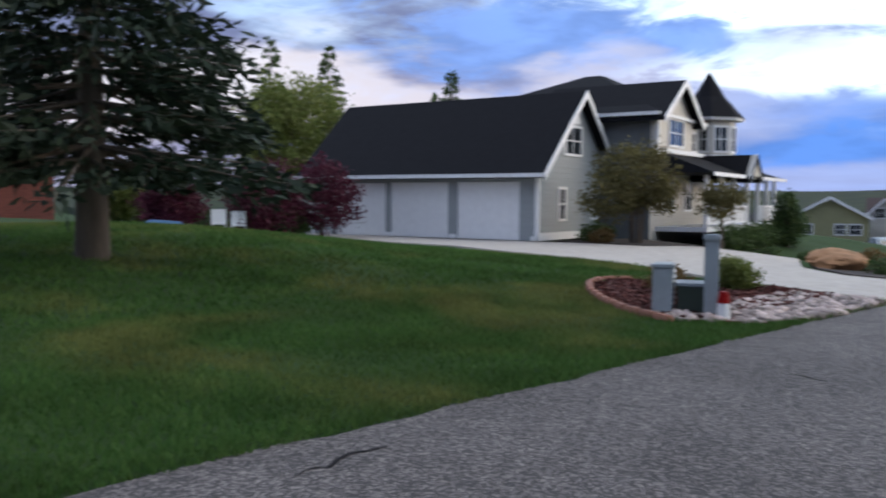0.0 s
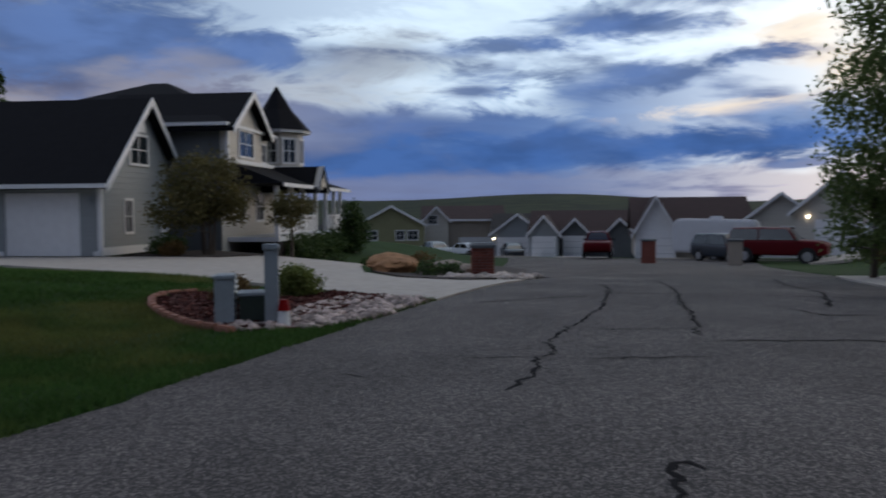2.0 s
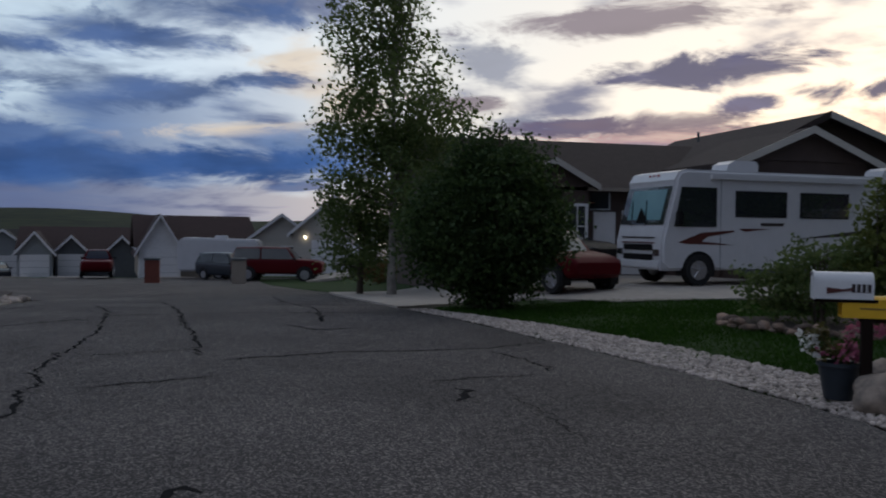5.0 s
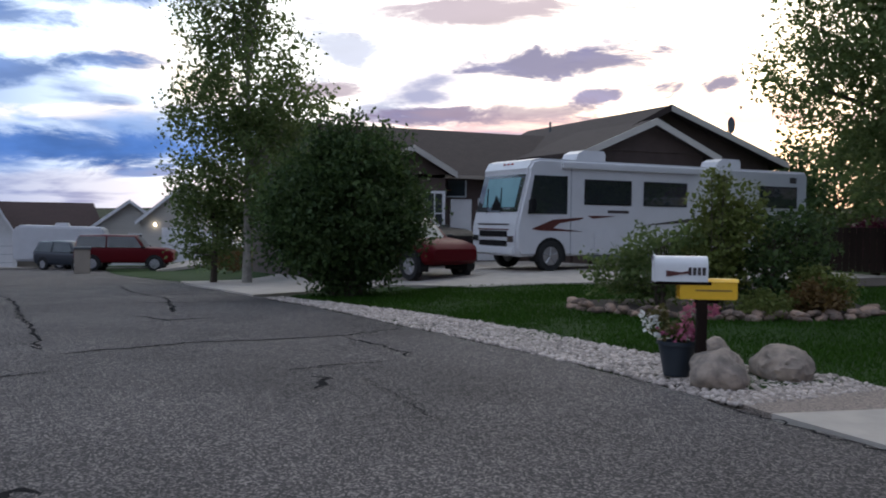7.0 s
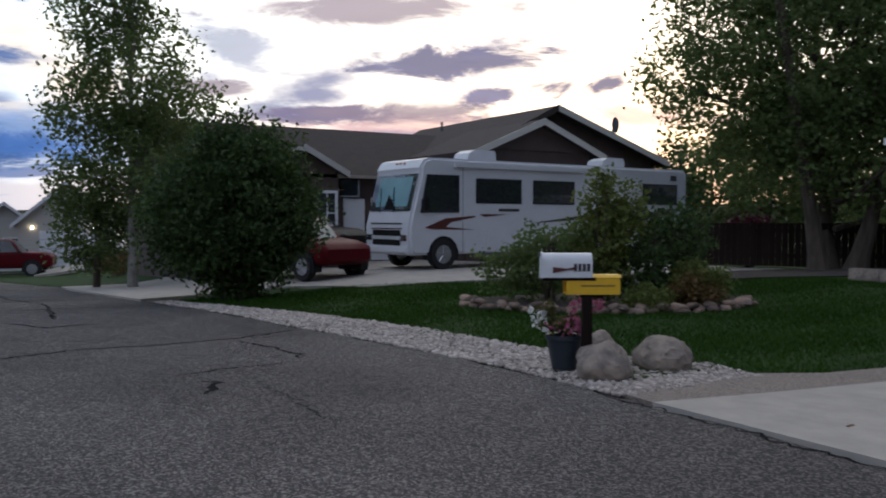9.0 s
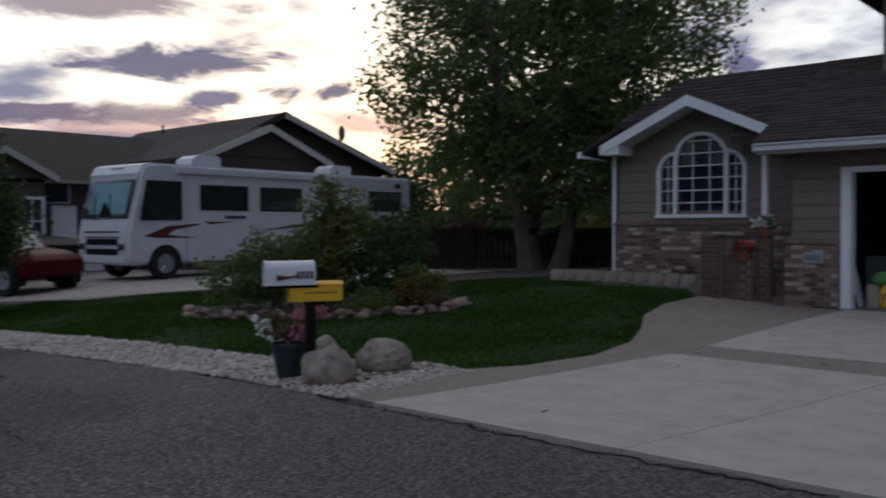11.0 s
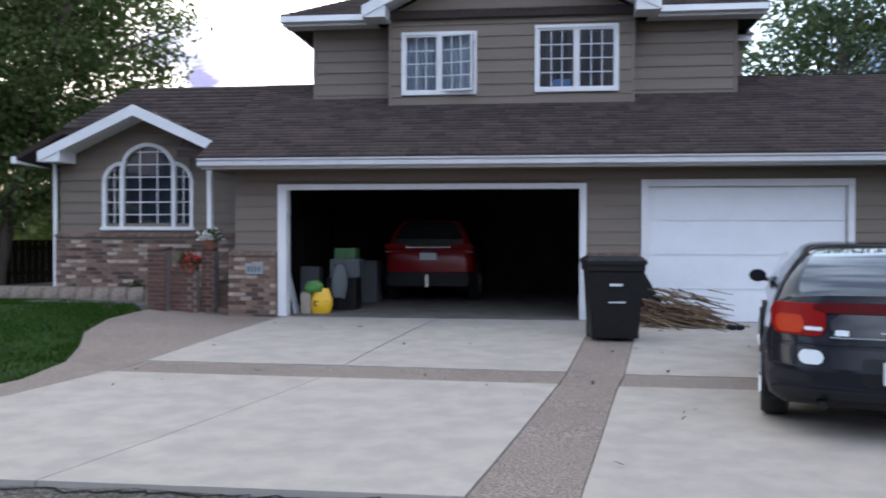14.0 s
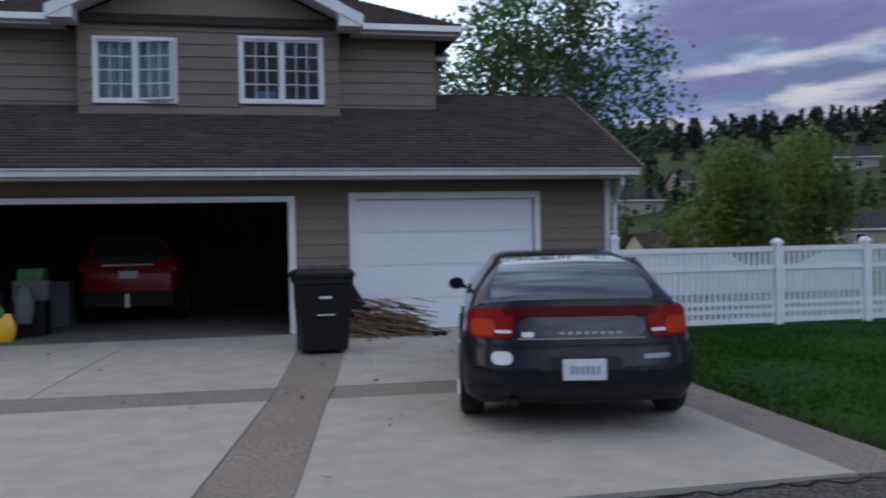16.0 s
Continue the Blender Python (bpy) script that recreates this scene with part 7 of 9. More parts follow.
# ---- houses ----
def window_a(parent, m, w, h, label=""):
    """A window at the pose m; it faces local -y."""
    o = part("window", wall_with_holes(-w / 2 - 0.09, w / 2 + 0.09, -0.05, 0.03, -0.09, h + 0.09, [(-w / 2, w / 2, 0, h)]), M_WHITE, parent, label, m=m)
    part("pane", B(-w / 2, w / 2, 0.0, 0.01, 0, h), M_GLASS, o)
    part("mullion", B(-0.02, 0.02, -0.02, 0.0, 0.0, h), M_WHITE, o)
    part("mullion", B(-w / 2, w / 2, -0.018, 0.002, h * 0.5 - 0.02, h * 0.5 + 0.02), M_WHITE, o)
    return o


def face(x, y, z, ang):
    return pose(x, y, z, 0, 0, ang)


def lap_lines(parent, x0, x1, y, z0, z1, material, step=0.2, ang=0.0, at=(0, 0, 0)):
    bm = bmesh.new()
    for j in range(int((z1 - z0) / step)):
        a = z0 + j * step
        prism(bm, [(y + 0.002, a), (y - 0.02, a), (y - 0.016, a + 0.015), (y + 0.001, a + step)], "x", x0, x1)
    return tagged(part("lap_siding", bm, material, parent, m=pose(*at, 0, 0, ang)), kind="stuff")


def gable_roof(parent, x0, x1, y0, y1, ze, zr, material, over=0.4, along="y", thick=0.14, name="roof"):
    """Two slopes over a block; the ridge runs along y or x."""
    out = []
    for s in (0, 1):
        if along == "y":
            xm, xe = (x0 + x1) / 2, (x0 - over if s == 0 else x1 + over)
            zz = ze - (zr - ze) * over / ((x1 - x0) / 2)
            a, b = y0 - over, y1 + over
            bm = loft([[(xm, q, zr), (xe, q, zz), (xe, q, zz - thick), (xm, q, zr - thick)] for q in (a, b)])
        else:
            ym, ye = (y0 + y1) / 2, (y0 - over if s == 0 else y1 + over)
            zz = ze - (zr - ze) * over / ((y1 - y0) / 2)
            a, b = x0 - over, x1 + over
            bm = loft([[(q, ym, zr), (q, ye, zz), (q, ye, zz - thick), (q, ym, zr - thick)] for q in (a, b)])
        out.append(part(name, bm, material, parent))
    return out


def rakes(parent, x0, x1, y, ze, zr, over=0.4, w=0.2, material=None):
    """White barge boards on the gable at y (ridge along y)."""
    xm = (x0 + x1) / 2
    for xe in (x0 - over, x1 + over):
        zz = ze - (zr - ze) * over / ((x1 - x0) / 2)
        part("rake_board", loft([[(xm, q, zr + 0.03), (xe, q, zz + 0.03), (xe, q, zz - w), (xm, q, zr - w)] for q in (y - 0.04, y)]), material or M_WHITE, parent)


# charcoal-roofed house over the street
ha = thing("house", pose(-24.34, -19.7, 0.0, 0, 0, 191.5), "grey sided house with charcoal roof, turret, porch and triple garage", "house")
part("garage_wall", wall_with_holes(-10.9, 0.0, 0, 0.18, 0, 2.75, [(-3.45, -0.75, -1, 2.15), (-6.6, -3.85, -1, 2.15), (-9.45, -6.85, -1, 2.12)]), M_GREYWALL, ha, m=pose(0, 0, 0, 0, 0, -90) @ Matrix())
for a, b in ((0.75, 3.45), (3.85, 6.6), (6.85, 9.45)):
    g = part("garage_door", B(0.06, 0.10, a, b, 0.0, 2.14), M_WHITE, ha, "plain white garage door")
    for j in range(4):
        part("door_section", B(0.045, 0.07, a + 0.01, b - 0.01, j * 0.535 + 0.008, j * 0.535 + 0.527, bev=0.005), M_WHITE, g)
for y in (0.12, 3.65, 6.72, 9.9, 10.85):
    part("column_foot", B(-0.03, 0.05, y - 0.16, y + 0.16, 0, 0.16), M_WHITE, ha)
part("corner_trim", B(-0.03, 0.10, -0.03, 0.12, 0, 2.45), M_WHITE, ha)
part("corner_trim", B(-0.03, 0.03, 10.8, 10.95, 0, 2.45), M_WHITE, ha)
for y in (0.35, 10.2):
    lm = part("wall_lamp", B(-0.10, 0.0, y - 0.06, y + 0.06, 1.75, 2.0, bev=0.02), M_GALV, ha)
part("gable_wall", PR([(0.0, 0.0), (6.2, 0.0), (6.2, 2.75), (3.1, 5.55), (0.0, 2.75)], "y", 0.0, 0.18), M_GREYWALL, ha)
lap_lines(ha, 0.1, 6.2, 0.0, 0.3, 2.75, M_GREYWALL)
bm = bmesh.new()
for j in range(14):
    z = 2.72 + j * 0.2
    hw = max(0.05, (5.36 - z) / 2.8 * 3.1)
    prism(bm, [(0.002, z), (-0.02, z), (-0.016, z + 0.015), (0.001, z + 0.2)], "x", 3.1 - hw, 3.1 + hw)
tagged(part("lap_siding", bm, M_GREYWALL, ha), kind="stuff")
part("base_trim", B(-0.02, 6.2, -0.04, 0.0, 0.0, 0.28), M_WHITE, ha)
part("back_wall", B(0.0, 6.2, 10.75, 10.9, 0, 2.75), M_GREYWALL, ha)
gable_roof(ha, 0.0, 6.2, 0.0, 10.9, 2.80, 5.66, M_SHINGLE_A, 0.45)
rakes(ha, 0.0, 6.2, -0.45, 2.80, 5.66, 0.45, 0.26)
part("gutter", B(-0.56, -0.44, -0.45, 11.35, 2.28, 2.42), M_WHITE, ha)
part("soffit", B(-0.45, 0.0, -0.4, 11.3, 2.30, 2.34), M_WHITE, ha)
window_a(ha, face(2.85, -0.02, 3.25, 0), 1.35, 1.0, "square gable window with white trim")
bm = bmesh.new()
prism(bm, [(2.85 + 0.55 * math.cos(a), 4.42 + 0.5 * math.sin(a)) for a in [math.pi * j / 12 for j in range(13)]], "y", -0.06, 0.0)
part("window_head", bm, M_WHITE, ha, "white half-round window head")
for x in (1.92, 4.9):
    window_a(ha, face(x, -0.02, 0.78, 0), 0.5, 1.1, "narrow window with white trim")
# main block
part("main_wall", B(5.35, 14.2, -2.2, 8.2, -1.2, 5.0), M_CREAM, ha)
part("side_wall", B(5.3, 5.36, -2.2, 8.2, -0.2, 5.0), M_DARKGREY, ha)
part("roof", loft([[(4.9, -2.6, 4.95), (14.6, -2.6, 4.95), (14.6, 8.6, 4.95), (4.9, 8.6, 4.95)], [(10.6, 2.2, 7.35), (11.6, 2.2, 7.35), (11.6, 3.0, 7.35), (10.6, 3.0, 7.35)]]), M_SHINGLE_A, ha, "charcoal hipped main roof")
part("eave_trim", wall_with_holes(4.85, 14.65, -2.65, 8.65, 4.82, 4.95, []), M_WHITE, ha)
part("front_gable_wall", PR([(5.3, 2.6), (9.6, 2.6), (9.6, 5.0), (7.45, 6.35), (5.3, 5.0)], "y", -2.5, -2.2), M_CREAM, ha)
gable_roof(ha, 5.3, 9.6, -2.5, 2.6, 5.0, 6.42, M_SHINGLE_A, 0.4)
rakes(ha, 5.3, 9.6, -2.9, 5.0, 6.42, 0.4, 0.25)
part("corner_trim", B(5.24, 5.38, -2.54, -2.4, 2.6, 5.0), M_WHITE, ha)
window_a(ha, face(7.4, -2.52, 3.75, 0), 1.7, 1.0, "wide upper window with white trim")
window_a(ha, face(10.6, -2.22, 3.7, 0), 0.6, 0.75, "small upper window with white trim")
part("band_trim", B(5.3, 14.2, -2.56, -2.2, 3.42, 3.58), M_WHITE, ha)
tx, ty = 12.6, -2.3
octo = [(math.cos(j * math.tau / 8 + 0.39), math.sin(j * math.tau / 8 + 0.39)) for j in range(8)]
part("turret_wall", loft([[(tx + 1.2 * c, ty + 1.2 * s, z) for c, s in octo] for z in (2.4, 5.25)]), M_CREAM, ha)
part("turret_trim", loft([[(tx + r * c, ty + r * s, z) for c, s in octo] for r, z in ((1.25, 3.42), (1.25, 3.58))]), M_WHITE, ha)
part("turret_eave", loft([[(tx + r * c, ty + r * s, z) for c, s in octo] for r, z in ((1.55, 5.12), (1.6, 5.25))]), M_WHITE, ha)
part("turret_roof", loft([[(tx + r * c, ty + r * s, z) for c, s in octo] for r, z in ((1.62, 5.25), (0.72, 6.25), (0.03, 7.4))]), M_SHINGLE_A, ha, "steep pointed charcoal turret roof")
for q in (3, 4, 5, 6):
    a = (q + 0.5) * math.tau / 8 + 0.39
    window_a(ha, pose(tx + 1.13 * math.cos(a), ty + 1.13 * math.sin(a), 3.75, 0, 0, math.degrees(a) + 90), 0.6, 1.05, "tall turret window")
# porch that wraps the front
PY = -4.3
part("porch_deck", B(6.0, 17.5, PY, -2.2, 0.26, 0.44), M_WHITE, ha, "white-edged porch deck")
part("porch_skirt", B(6.05, 17.4, PY + 0.1, PY + 0.16, -1.3, 0.26), M_SOIL, ha)
part("porch_roof", loft([[(5.6, PY - 0.35, 2.58), (17.9, PY - 0.35, 2.58), (17.9, -2.0, 2.58), (5.6, -2.0, 2.58)], [(5.9, -2.35, 3.45), (14.6, -2.35, 3.45), (14.6, -2.0, 3.45), (5.9, -2.0, 3.45)]]), M_SHINGLE_A, ha, "low charcoal porch roof")
part("porch_fascia", B(5.58, 17.92, PY - 0.38, PY - 0.34, 2.45, 2.60), M_WHITE, ha)
part("porch_gable", PR([(10.2, 2.55), (12.0, 2.55), (11.1, 3.50)], "y", PY - 0.55, PY - 0.35), M_CREAM, ha)
rakes(ha, 10.25, 11.95, PY - 0.56, 2.6, 3.50, 0.15, 0.2)
gable_roof(ha, 10.25, 11.95, PY - 0.5, -2.4, 2.6, 3.50, M_SHINGLE_A, 0.15)
for x in (6.1, 8.1, 10.1, 12.2, 14.2, 15.9, 17.4):
    part("porch_post", B(x - 0.08, x + 0.08, PY + 0.02, PY + 0.18, 0.44, 2.5), M_WHITE, ha)
for a, b in ((6.1, 12.2), (14.2, 17.4)):
    part("porch_rail", B(a, b, PY + 0.06, PY + 0.13, 1.22, 1.29), M_WHITE, ha)
    part("porch_rail", B(a, b, PY + 0.06, PY + 0.13, 0.55, 0.60), M_WHITE, ha)
    n = int((b - a) / 0.14)
    for j in range(n):
        x = a + (j + 0.5) * (b - a) / n
        part("baluster", B(x - 0.045, x + 0.045, PY + 0.08, PY + 0.11, 0.60, 1.22), M_WHITE, ha)
for x in (7.6, 10.0):
    window_a(ha, face(x, -2.22, 1.1, 0), 0.9, 1.2, "porch window with white trim")
part("front_door", B(12.8, 13.7, -2.28, -2.2, 0.44, 2.3, bev=0.02), M_WOOD, ha, "dark arched front door")


for x in range(7, 18, 2):
    q = ha.matrix_world @ Vector((x + 0.3 * math.sin(x * 3), PY - 0.5, 0))
    tree("shrub", (q.x, q.y), [(0, 0, 0.65, 0.75, 0.7, 0.65), (0.4, 0.2, 0.5, 0.6, 0.5, 0.5)], 130, 14, 0.1, 0.09, M_LEAFDK if x % 4 else M_LEAFOL, "dark rounded shrub before the porch", 0.03, 0.3, stems=3, seed=200 + x, category="shrub")


def P(az, d):
    return d * math.sin(radians(az)) - 0.15, d * math.cos(radians(az))


def plain_house(at, rot, w, d, eave, ridge, wall, roof, label, base=0.0, gables=(), doors=(), windows=(), along="x", trim=True, garage=None):
    """A house whose front (local -y) faces the street. gables: (x0, x1, depth, ridge z). doors, windows: x, width, (z, height)."""
    x, y = at
    h = thing("house", pose(x, y, gz(x, y) + base - 0.1, 0, 0, rot), label, "house")
    part("wall", B(-w / 2, w / 2, 0, d, 0, eave), wall, h)
    if along == "x":
        gable_roof(h, -w / 2, w / 2, 0, d, eave, ridge, roof, 0.4, "x")
        for s in (-1, 1):
            part("gable_wall", PR([(0, eave), (d, eave), (d / 2, ridge - 0.1)], "x", s * w / 2 - 0.06, s * w / 2 + 0.06), wall, h)
    else:
        part("gable_wall", PR([(-w / 2, eave), (w / 2, eave), (0, ridge - 0.1)], "y", -0.02, 0.1), wall, h)
        gable_roof(h, -w / 2, w / 2, 0, d, eave, ridge, roof, 0.4, "y")
        if trim:
            rakes(h, -w / 2, w / 2, -0.4, eave, ridge, 0.4, 0.22)
    part("eave_trim", B(-w / 2 - 0.4, w / 2 + 0.4, -0.46, -0.40, eave - 0.32, eave - 0.12) if along == "x" else B(-w / 2 - 0.02, w / 2 + 0.02, -0.03, 0.0, 0, 0.2), M_WHITE if trim else wall, h)
    for x0, x1, dep, zr, mm in gables:
        part("gable_wall", PR([(x0, 0), (x1, 0), (x1, eave), ((x0 + x1) / 2, zr - 0.1), (x0, eave)], "y", -dep, -dep + 0.15), mm or wall, h)
        part("bay_wall", B(x0, x1, -dep + 0.1, 0.1, 0, eave), mm or wall, h)
        gable_roof(h, x0, x1, -dep, d * 0.5, eave, zr, roof, 0.35)
        if trim:
            rakes(h, x0, x1, -dep - 0.35, eave, zr, 0.35, 0.22)
    for x0, wd, dep, hh in doors:
        g = part("garage_door", B(x0 - wd / 2, x0 + wd / 2, -dep - 0.05, -dep + 0.02, 0.02, hh, bev=0.01), M_WHITE, h)
        for j in range(1, 4):
            part("door_groove", B(x0 - wd / 2 + 0.02, x0 + wd / 2 - 0.02, -dep - 0.056, -dep - 0.049, hh * j / 4 - 0.012, hh * j / 4 + 0.012), M_GALV, g)
    for x0, z, wd, hh, dep in windows:
        window_a(h, face(x0, -dep - 0.02, z, 0), wd, hh)
    return h


def lamp_on(h, x, y, z):
    o = part("wall_lamp", B(x - 0.07, x + 0.07, y - 0.10, y, z, z + 0.16, bev=0.02), M_LIT, h, "lit wall lamp")
    return o


# neighbour behind the motorhome
hc = thing("house", pose(-25.0, 14.0, gz(-26, 14), 0, 0, 90), "dark brown house with brown shingle roof and pale rakes", "house")
# local x runs along the front, which looks up the street
part("wall", B(1.6, 10.2, 0.0, 9.0, -0.5, 3.82), M_BROWNWALL, hc)
part("gable_wall", PR([(2.1, 3.8), (10.2, 3.8), (5.25, 5.36), (2.1, 3.86)], "y", -0.02, 0.14), M_BROWNWALL, hc)
for xe, ze in ((1.9, 3.80), (10.7, 3.68)):
    part("roof", loft([[(5.25, q, 5.5), (xe, q, ze), (xe, q, ze - 0.14), (5.25, q, 5.36)] for q in (-0.5, 9.5)]), M_SHINGLE, hc)
    part("rake_board", loft([[(5.25, q, 5.53), (xe, q, ze + 0.03), (xe, q, ze - 0.2), (5.25, q, 5.3)] for q in (-0.54, -0.5)]), M_CREAM if xe > 5 else M_SHINGLE, hc)
part("gable_wall", PR([(1.6, 3.8), (6.4, 3.8), (4.0, 4.78)], "y", -1.0, -0.85), M_BROWNWALL, hc)
part("wall", B(1.7, 6.3, -0.95, 0.05, -0.5, 3.85), M_BROWNWALL, hc)
gable_roof(hc, 1.6, 6.4, -1.0, 3.0, 3.85, 4.86, M_SHINGLE, 0.35)
rakes(hc, 1.6, 6.4, -1.35, 3.85, 4.86, 0.35, 0.20, M_CREAM)
part("wing_wall", B(-7.0, 1.2, 2.0, 10.0, -2.0, 3.10), M_BROWNWALL, hc)
part("wing_gable_wall", PR([(2.0, 3.1), (10.0, 3.1), (6.0, 4.8)], "x", -7.06, -6.9), M_BROWNWALL, hc)
gable_roof(hc, -7.0, 4.0, 2.0, 10.0, 3.10, 4.9, M_SHINGLE, 0.4, "x")
part("gutter", B(-7.4, 0.6, 1.50, 1.60, 2.82, 2.93), M_TAN, hc)
part("porch_wall", B(-4.85, -2.35, 1.5, 2.05, -1.0, 3.15), M_BROWNWALL, hc)
part("porch_gable_wall", PR([(-4.85, 3.1), (-2.35, 3.1), (-3.6, 3.72)], "y", 1.48, 1.60), M_BROWNWALL, hc)
gable_roof(hc, -4.85, -2.35, 1.5, 4.2, 3.15, 3.82, M_SHINGLE, 0.3)
rakes(hc, -4.85, -2.35, 1.2, 3.15, 3.82, 0.3, 0.18, M_CREAM)
window_a(hc, face(-2.75, 1.46, 1.0, 0), 0.55, 1.3, "white-framed window")
part("front_door", B(-1.95, -1.15, 1.94, 2.0, 0.1, 2.15, bev=0.02), M_WHITE, hc, "pale front door")
part("garage_door", B(-0.9, 0.55, 1.94, 2.0, 0.05, 2.2), M_WHITE, hc)
part("roof_pipe", C((4.6, 6.5, 5.0), (4.6, 6.5, 5.55), 0.05), M_DARKGREY, hc)
dish = part("satellite_dish", loft([[(7.9 + r * math.cos(a) * 0.6, -0.45 - q, 4.95 + r * math.sin(a)) for a in [j * math.tau / 14 for j in range(14)]] for r, q in ((0.05, 0.0), (0.2, 0.02), (0.3, 0.08))]), M_DARKGREY, hc)
part("dish_arm", C((7.9, -0.45, 4.95), (8.0, -0.2, 4.65), 0.025), M_DARKGREY, hc)
part("lower_window", wall_with_holes(9.0, 10.2, -0.06, 0.0, 1.0, 2.2, [(9.08, 10.12, 1.08, 2.12)]), M_WHITE, hc)
hoop = thing("basketball_hoop", pose(-27.2, 12.3, gz(-27, 12)), "basketball hoop with clear backboard on a pole", "basketball hoop")
part("pole", C((0, 0, 0), (0, 0, 3.0), 0.06), M_BLACK, hoop)
part("backboard", B(-0.42, 0.42, -0.35, -0.32, 2.25, 2.85), M_GLASS, hoop, m=pose(0, 0, 0, 0, 0, 60))
part("board_frame", wall_with_holes(-0.45, 0.45, -0.36, -0.31, 2.22, 2.88, [(-0.40, 0.40, 2.27, 2.83)]), M_GALV, hoop, m=pose(0, 0, 0, 0, 0, 60))
part("rim", C((0.25, -0.45, 2.45), (0.25, -0.45, 2.47), 0.2, seg=14), M_EDGING, hoop)

# far houses at the end of the street
plain_house(P(-111.0, 88), 113, 6.6, 10, 3.4, 5.2, M_OLIVE, M_SHINGLE_G, "olive green gabled house far down the street", 0.0, along="y", windows=((-1.9, 1.7, 0.9, 0.9, 0), (0.9, 1.7, 0.8, 0.9, 0), (2.2, 1.7, 1.0, 0.9, 0)))
plain_house(P(-106.2, 95), 108, 8.6, 9, 4.3, 5.7, M_TAN, M_SHINGLE_R, "tan two-storey house with red-brown roof", 0.0, gables=((-4.3, -1.7, 0.6, 5.6, M_CREAM),), doors=((1.6, 4.2, 0, 2.2),), windows=((-3.4, 3.7, 0.9, 0.9, 0.62),))
h3 = plain_house(P(-102.2, 90), 100, 6.4, 9, 2.7, 4.6, M_TAN, M_SHINGLE_G, "grey gabled house with lit garage lamps", 0.0, gables=((-3.2, 2.0, 2.0, 4.6, M_GREYWALL),), doors=((-0.6, 4.2, 2.0, 2.2),))
lamp_on(h3, -3.0, -2.05, 2.0), lamp_on(h3, 2.0, -2.05, 2.0)
plain_house(P(-98.3, 80), 97, 9.6, 10, 2.5, 4.4, M_DARKGREY, M_SHINGLE_R, "low dark house with brown roof and white garage doors", 0.0, gables=((-4.8, -2.2, 2.4, 4.0, M_GREYWALL), (-2.0, 0.4, 1.0, 3.7, None), (2.0, 4.4, 0.8, 3.7, None)), doors=((-3.5, 2.2, 2.4, 2.1), (-0.8, 2.1, 1.0, 2.1)))
h5 = plain_house(P(-91.4, 66), 97, 8.2, 11, 2.4, 4.7, M_TAN, M_SHINGLE_R, "tan and white house with a dark red roof", 0.0, gables=((-4.2, -1.4, 1.6, 4.7, M_MBWHITE),), doors=((-2.8, 2.3, 1.6, 2.2),), windows=((1.2, 1.3, 1.2, 1.1, 0),))
plain_house(P(-86.2, 66), 88, 5.6, 10, 2.6, 4.7, M_CREAM, M_SHINGLE_G, "cream gabled house behind the parked truck", 0.2, along="y", windows=((0.5, 1.2, 1.0, 1.0, 0),))
h6 = plain_house(P(-82.8, 58), 84, 5.4, 10, 2.9, 5.2, M_CREAM, M_SHINGLE_G, "white gabled house with lit garage lamps", 0.2, along="y", doors=((-0.2, 2.6, 0, 2.2),))
lamp_on(h6, -1.9, -0.05, 2.3), lamp_on(h6, 1.6, -0.05, 2.3)
for az, d, w in ((-114.5, 110, 9), (-104, 125, 10), (-95, 115, 10), (-99.5, 130, 9)):
    plain_house(P(az, d), -az - 40, w, 9, 2.8, 4.8, M_TAN, M_SHINGLE_G, "distant tan house with grey roof", 0.0, windows=((1.5, 1.0, 1.2, 1.0, 0),))
# brick house beyond the spruce
hb2 = thing("house", pose(-11.5, -31.0, 0.7, 0, 0, 160), "red brick house behind the spruce tree", "house")
part("wall", B(-14, 0.2, -0.2, 9, -0.3, 2.2), M_REDBRICK, hb2)
gable_roof(hb2, -14, 0.2, -0.2, 9, 2.2, 3.7, M_SHINGLE_R, 0.5, "x")
bm = bmesh.new()
for r in range(22):
    for q in range(10):
        x = -14 + (q + (r % 2) * 0.5) * 1.4
        box(bm, x, min(0.2, x + 1.36), -0.215, -0.19, -0.1 + r * 0.105, -0.1 + r * 0.105 + 0.088)
part("brick_courses", bm, M_REDBRICK, hb2)
# houses down in the valley past the fence
for az, d, w, rf in ((25.5, 62, 12, M_SHINGLE_G), (31, 74, 12, M_SHINGLE_R), (22, 84, 13, M_SHINGLE_G), (35, 95, 12, M_SHINGLE_G), (28, 120, 12, M_SHINGLE_R), (21, 132, 12, M_SHINGLE_G), (24.5, 150, 11, M_SHINGLE_G), (29.5, 160, 11, M_SHINGLE_G), (33.5, 142, 11, M_SHINGLE_R), (37, 172, 12, M_SHINGLE_G), (39, 130, 12, M_SHINGLE_G)):
    plain_house(P(az, d), -az + 25, w, 9, 2.9, 5.2, M_TAN, rf, "house in the valley beyond the white fence", 0.0, windows=((-3, 1.0, 1.3, 1.1, 0), (2.5, 1.0, 1.3, 1.1, 0)))

# concrete drives before the far houses
far_drive = thing("driveway", Matrix(), "pale concrete drives before the far houses", "driveway", kind="structure")
for a0, a1, d0, d1 in ((-104.6, -101.2, 66, 88), (-100.2, -96.8, 62, 77), (-93.8, -91.6, 61, 64.3), (-110, -106, 70, 86), (-84.6, -81.4, 47, 57)):
    slab(far_drive, "far_slab", [P(a0, d0), P(a1, d0), P(a1, d1), P(a0, d1)], 0.06, M_CONC, 0.15, 3.0)

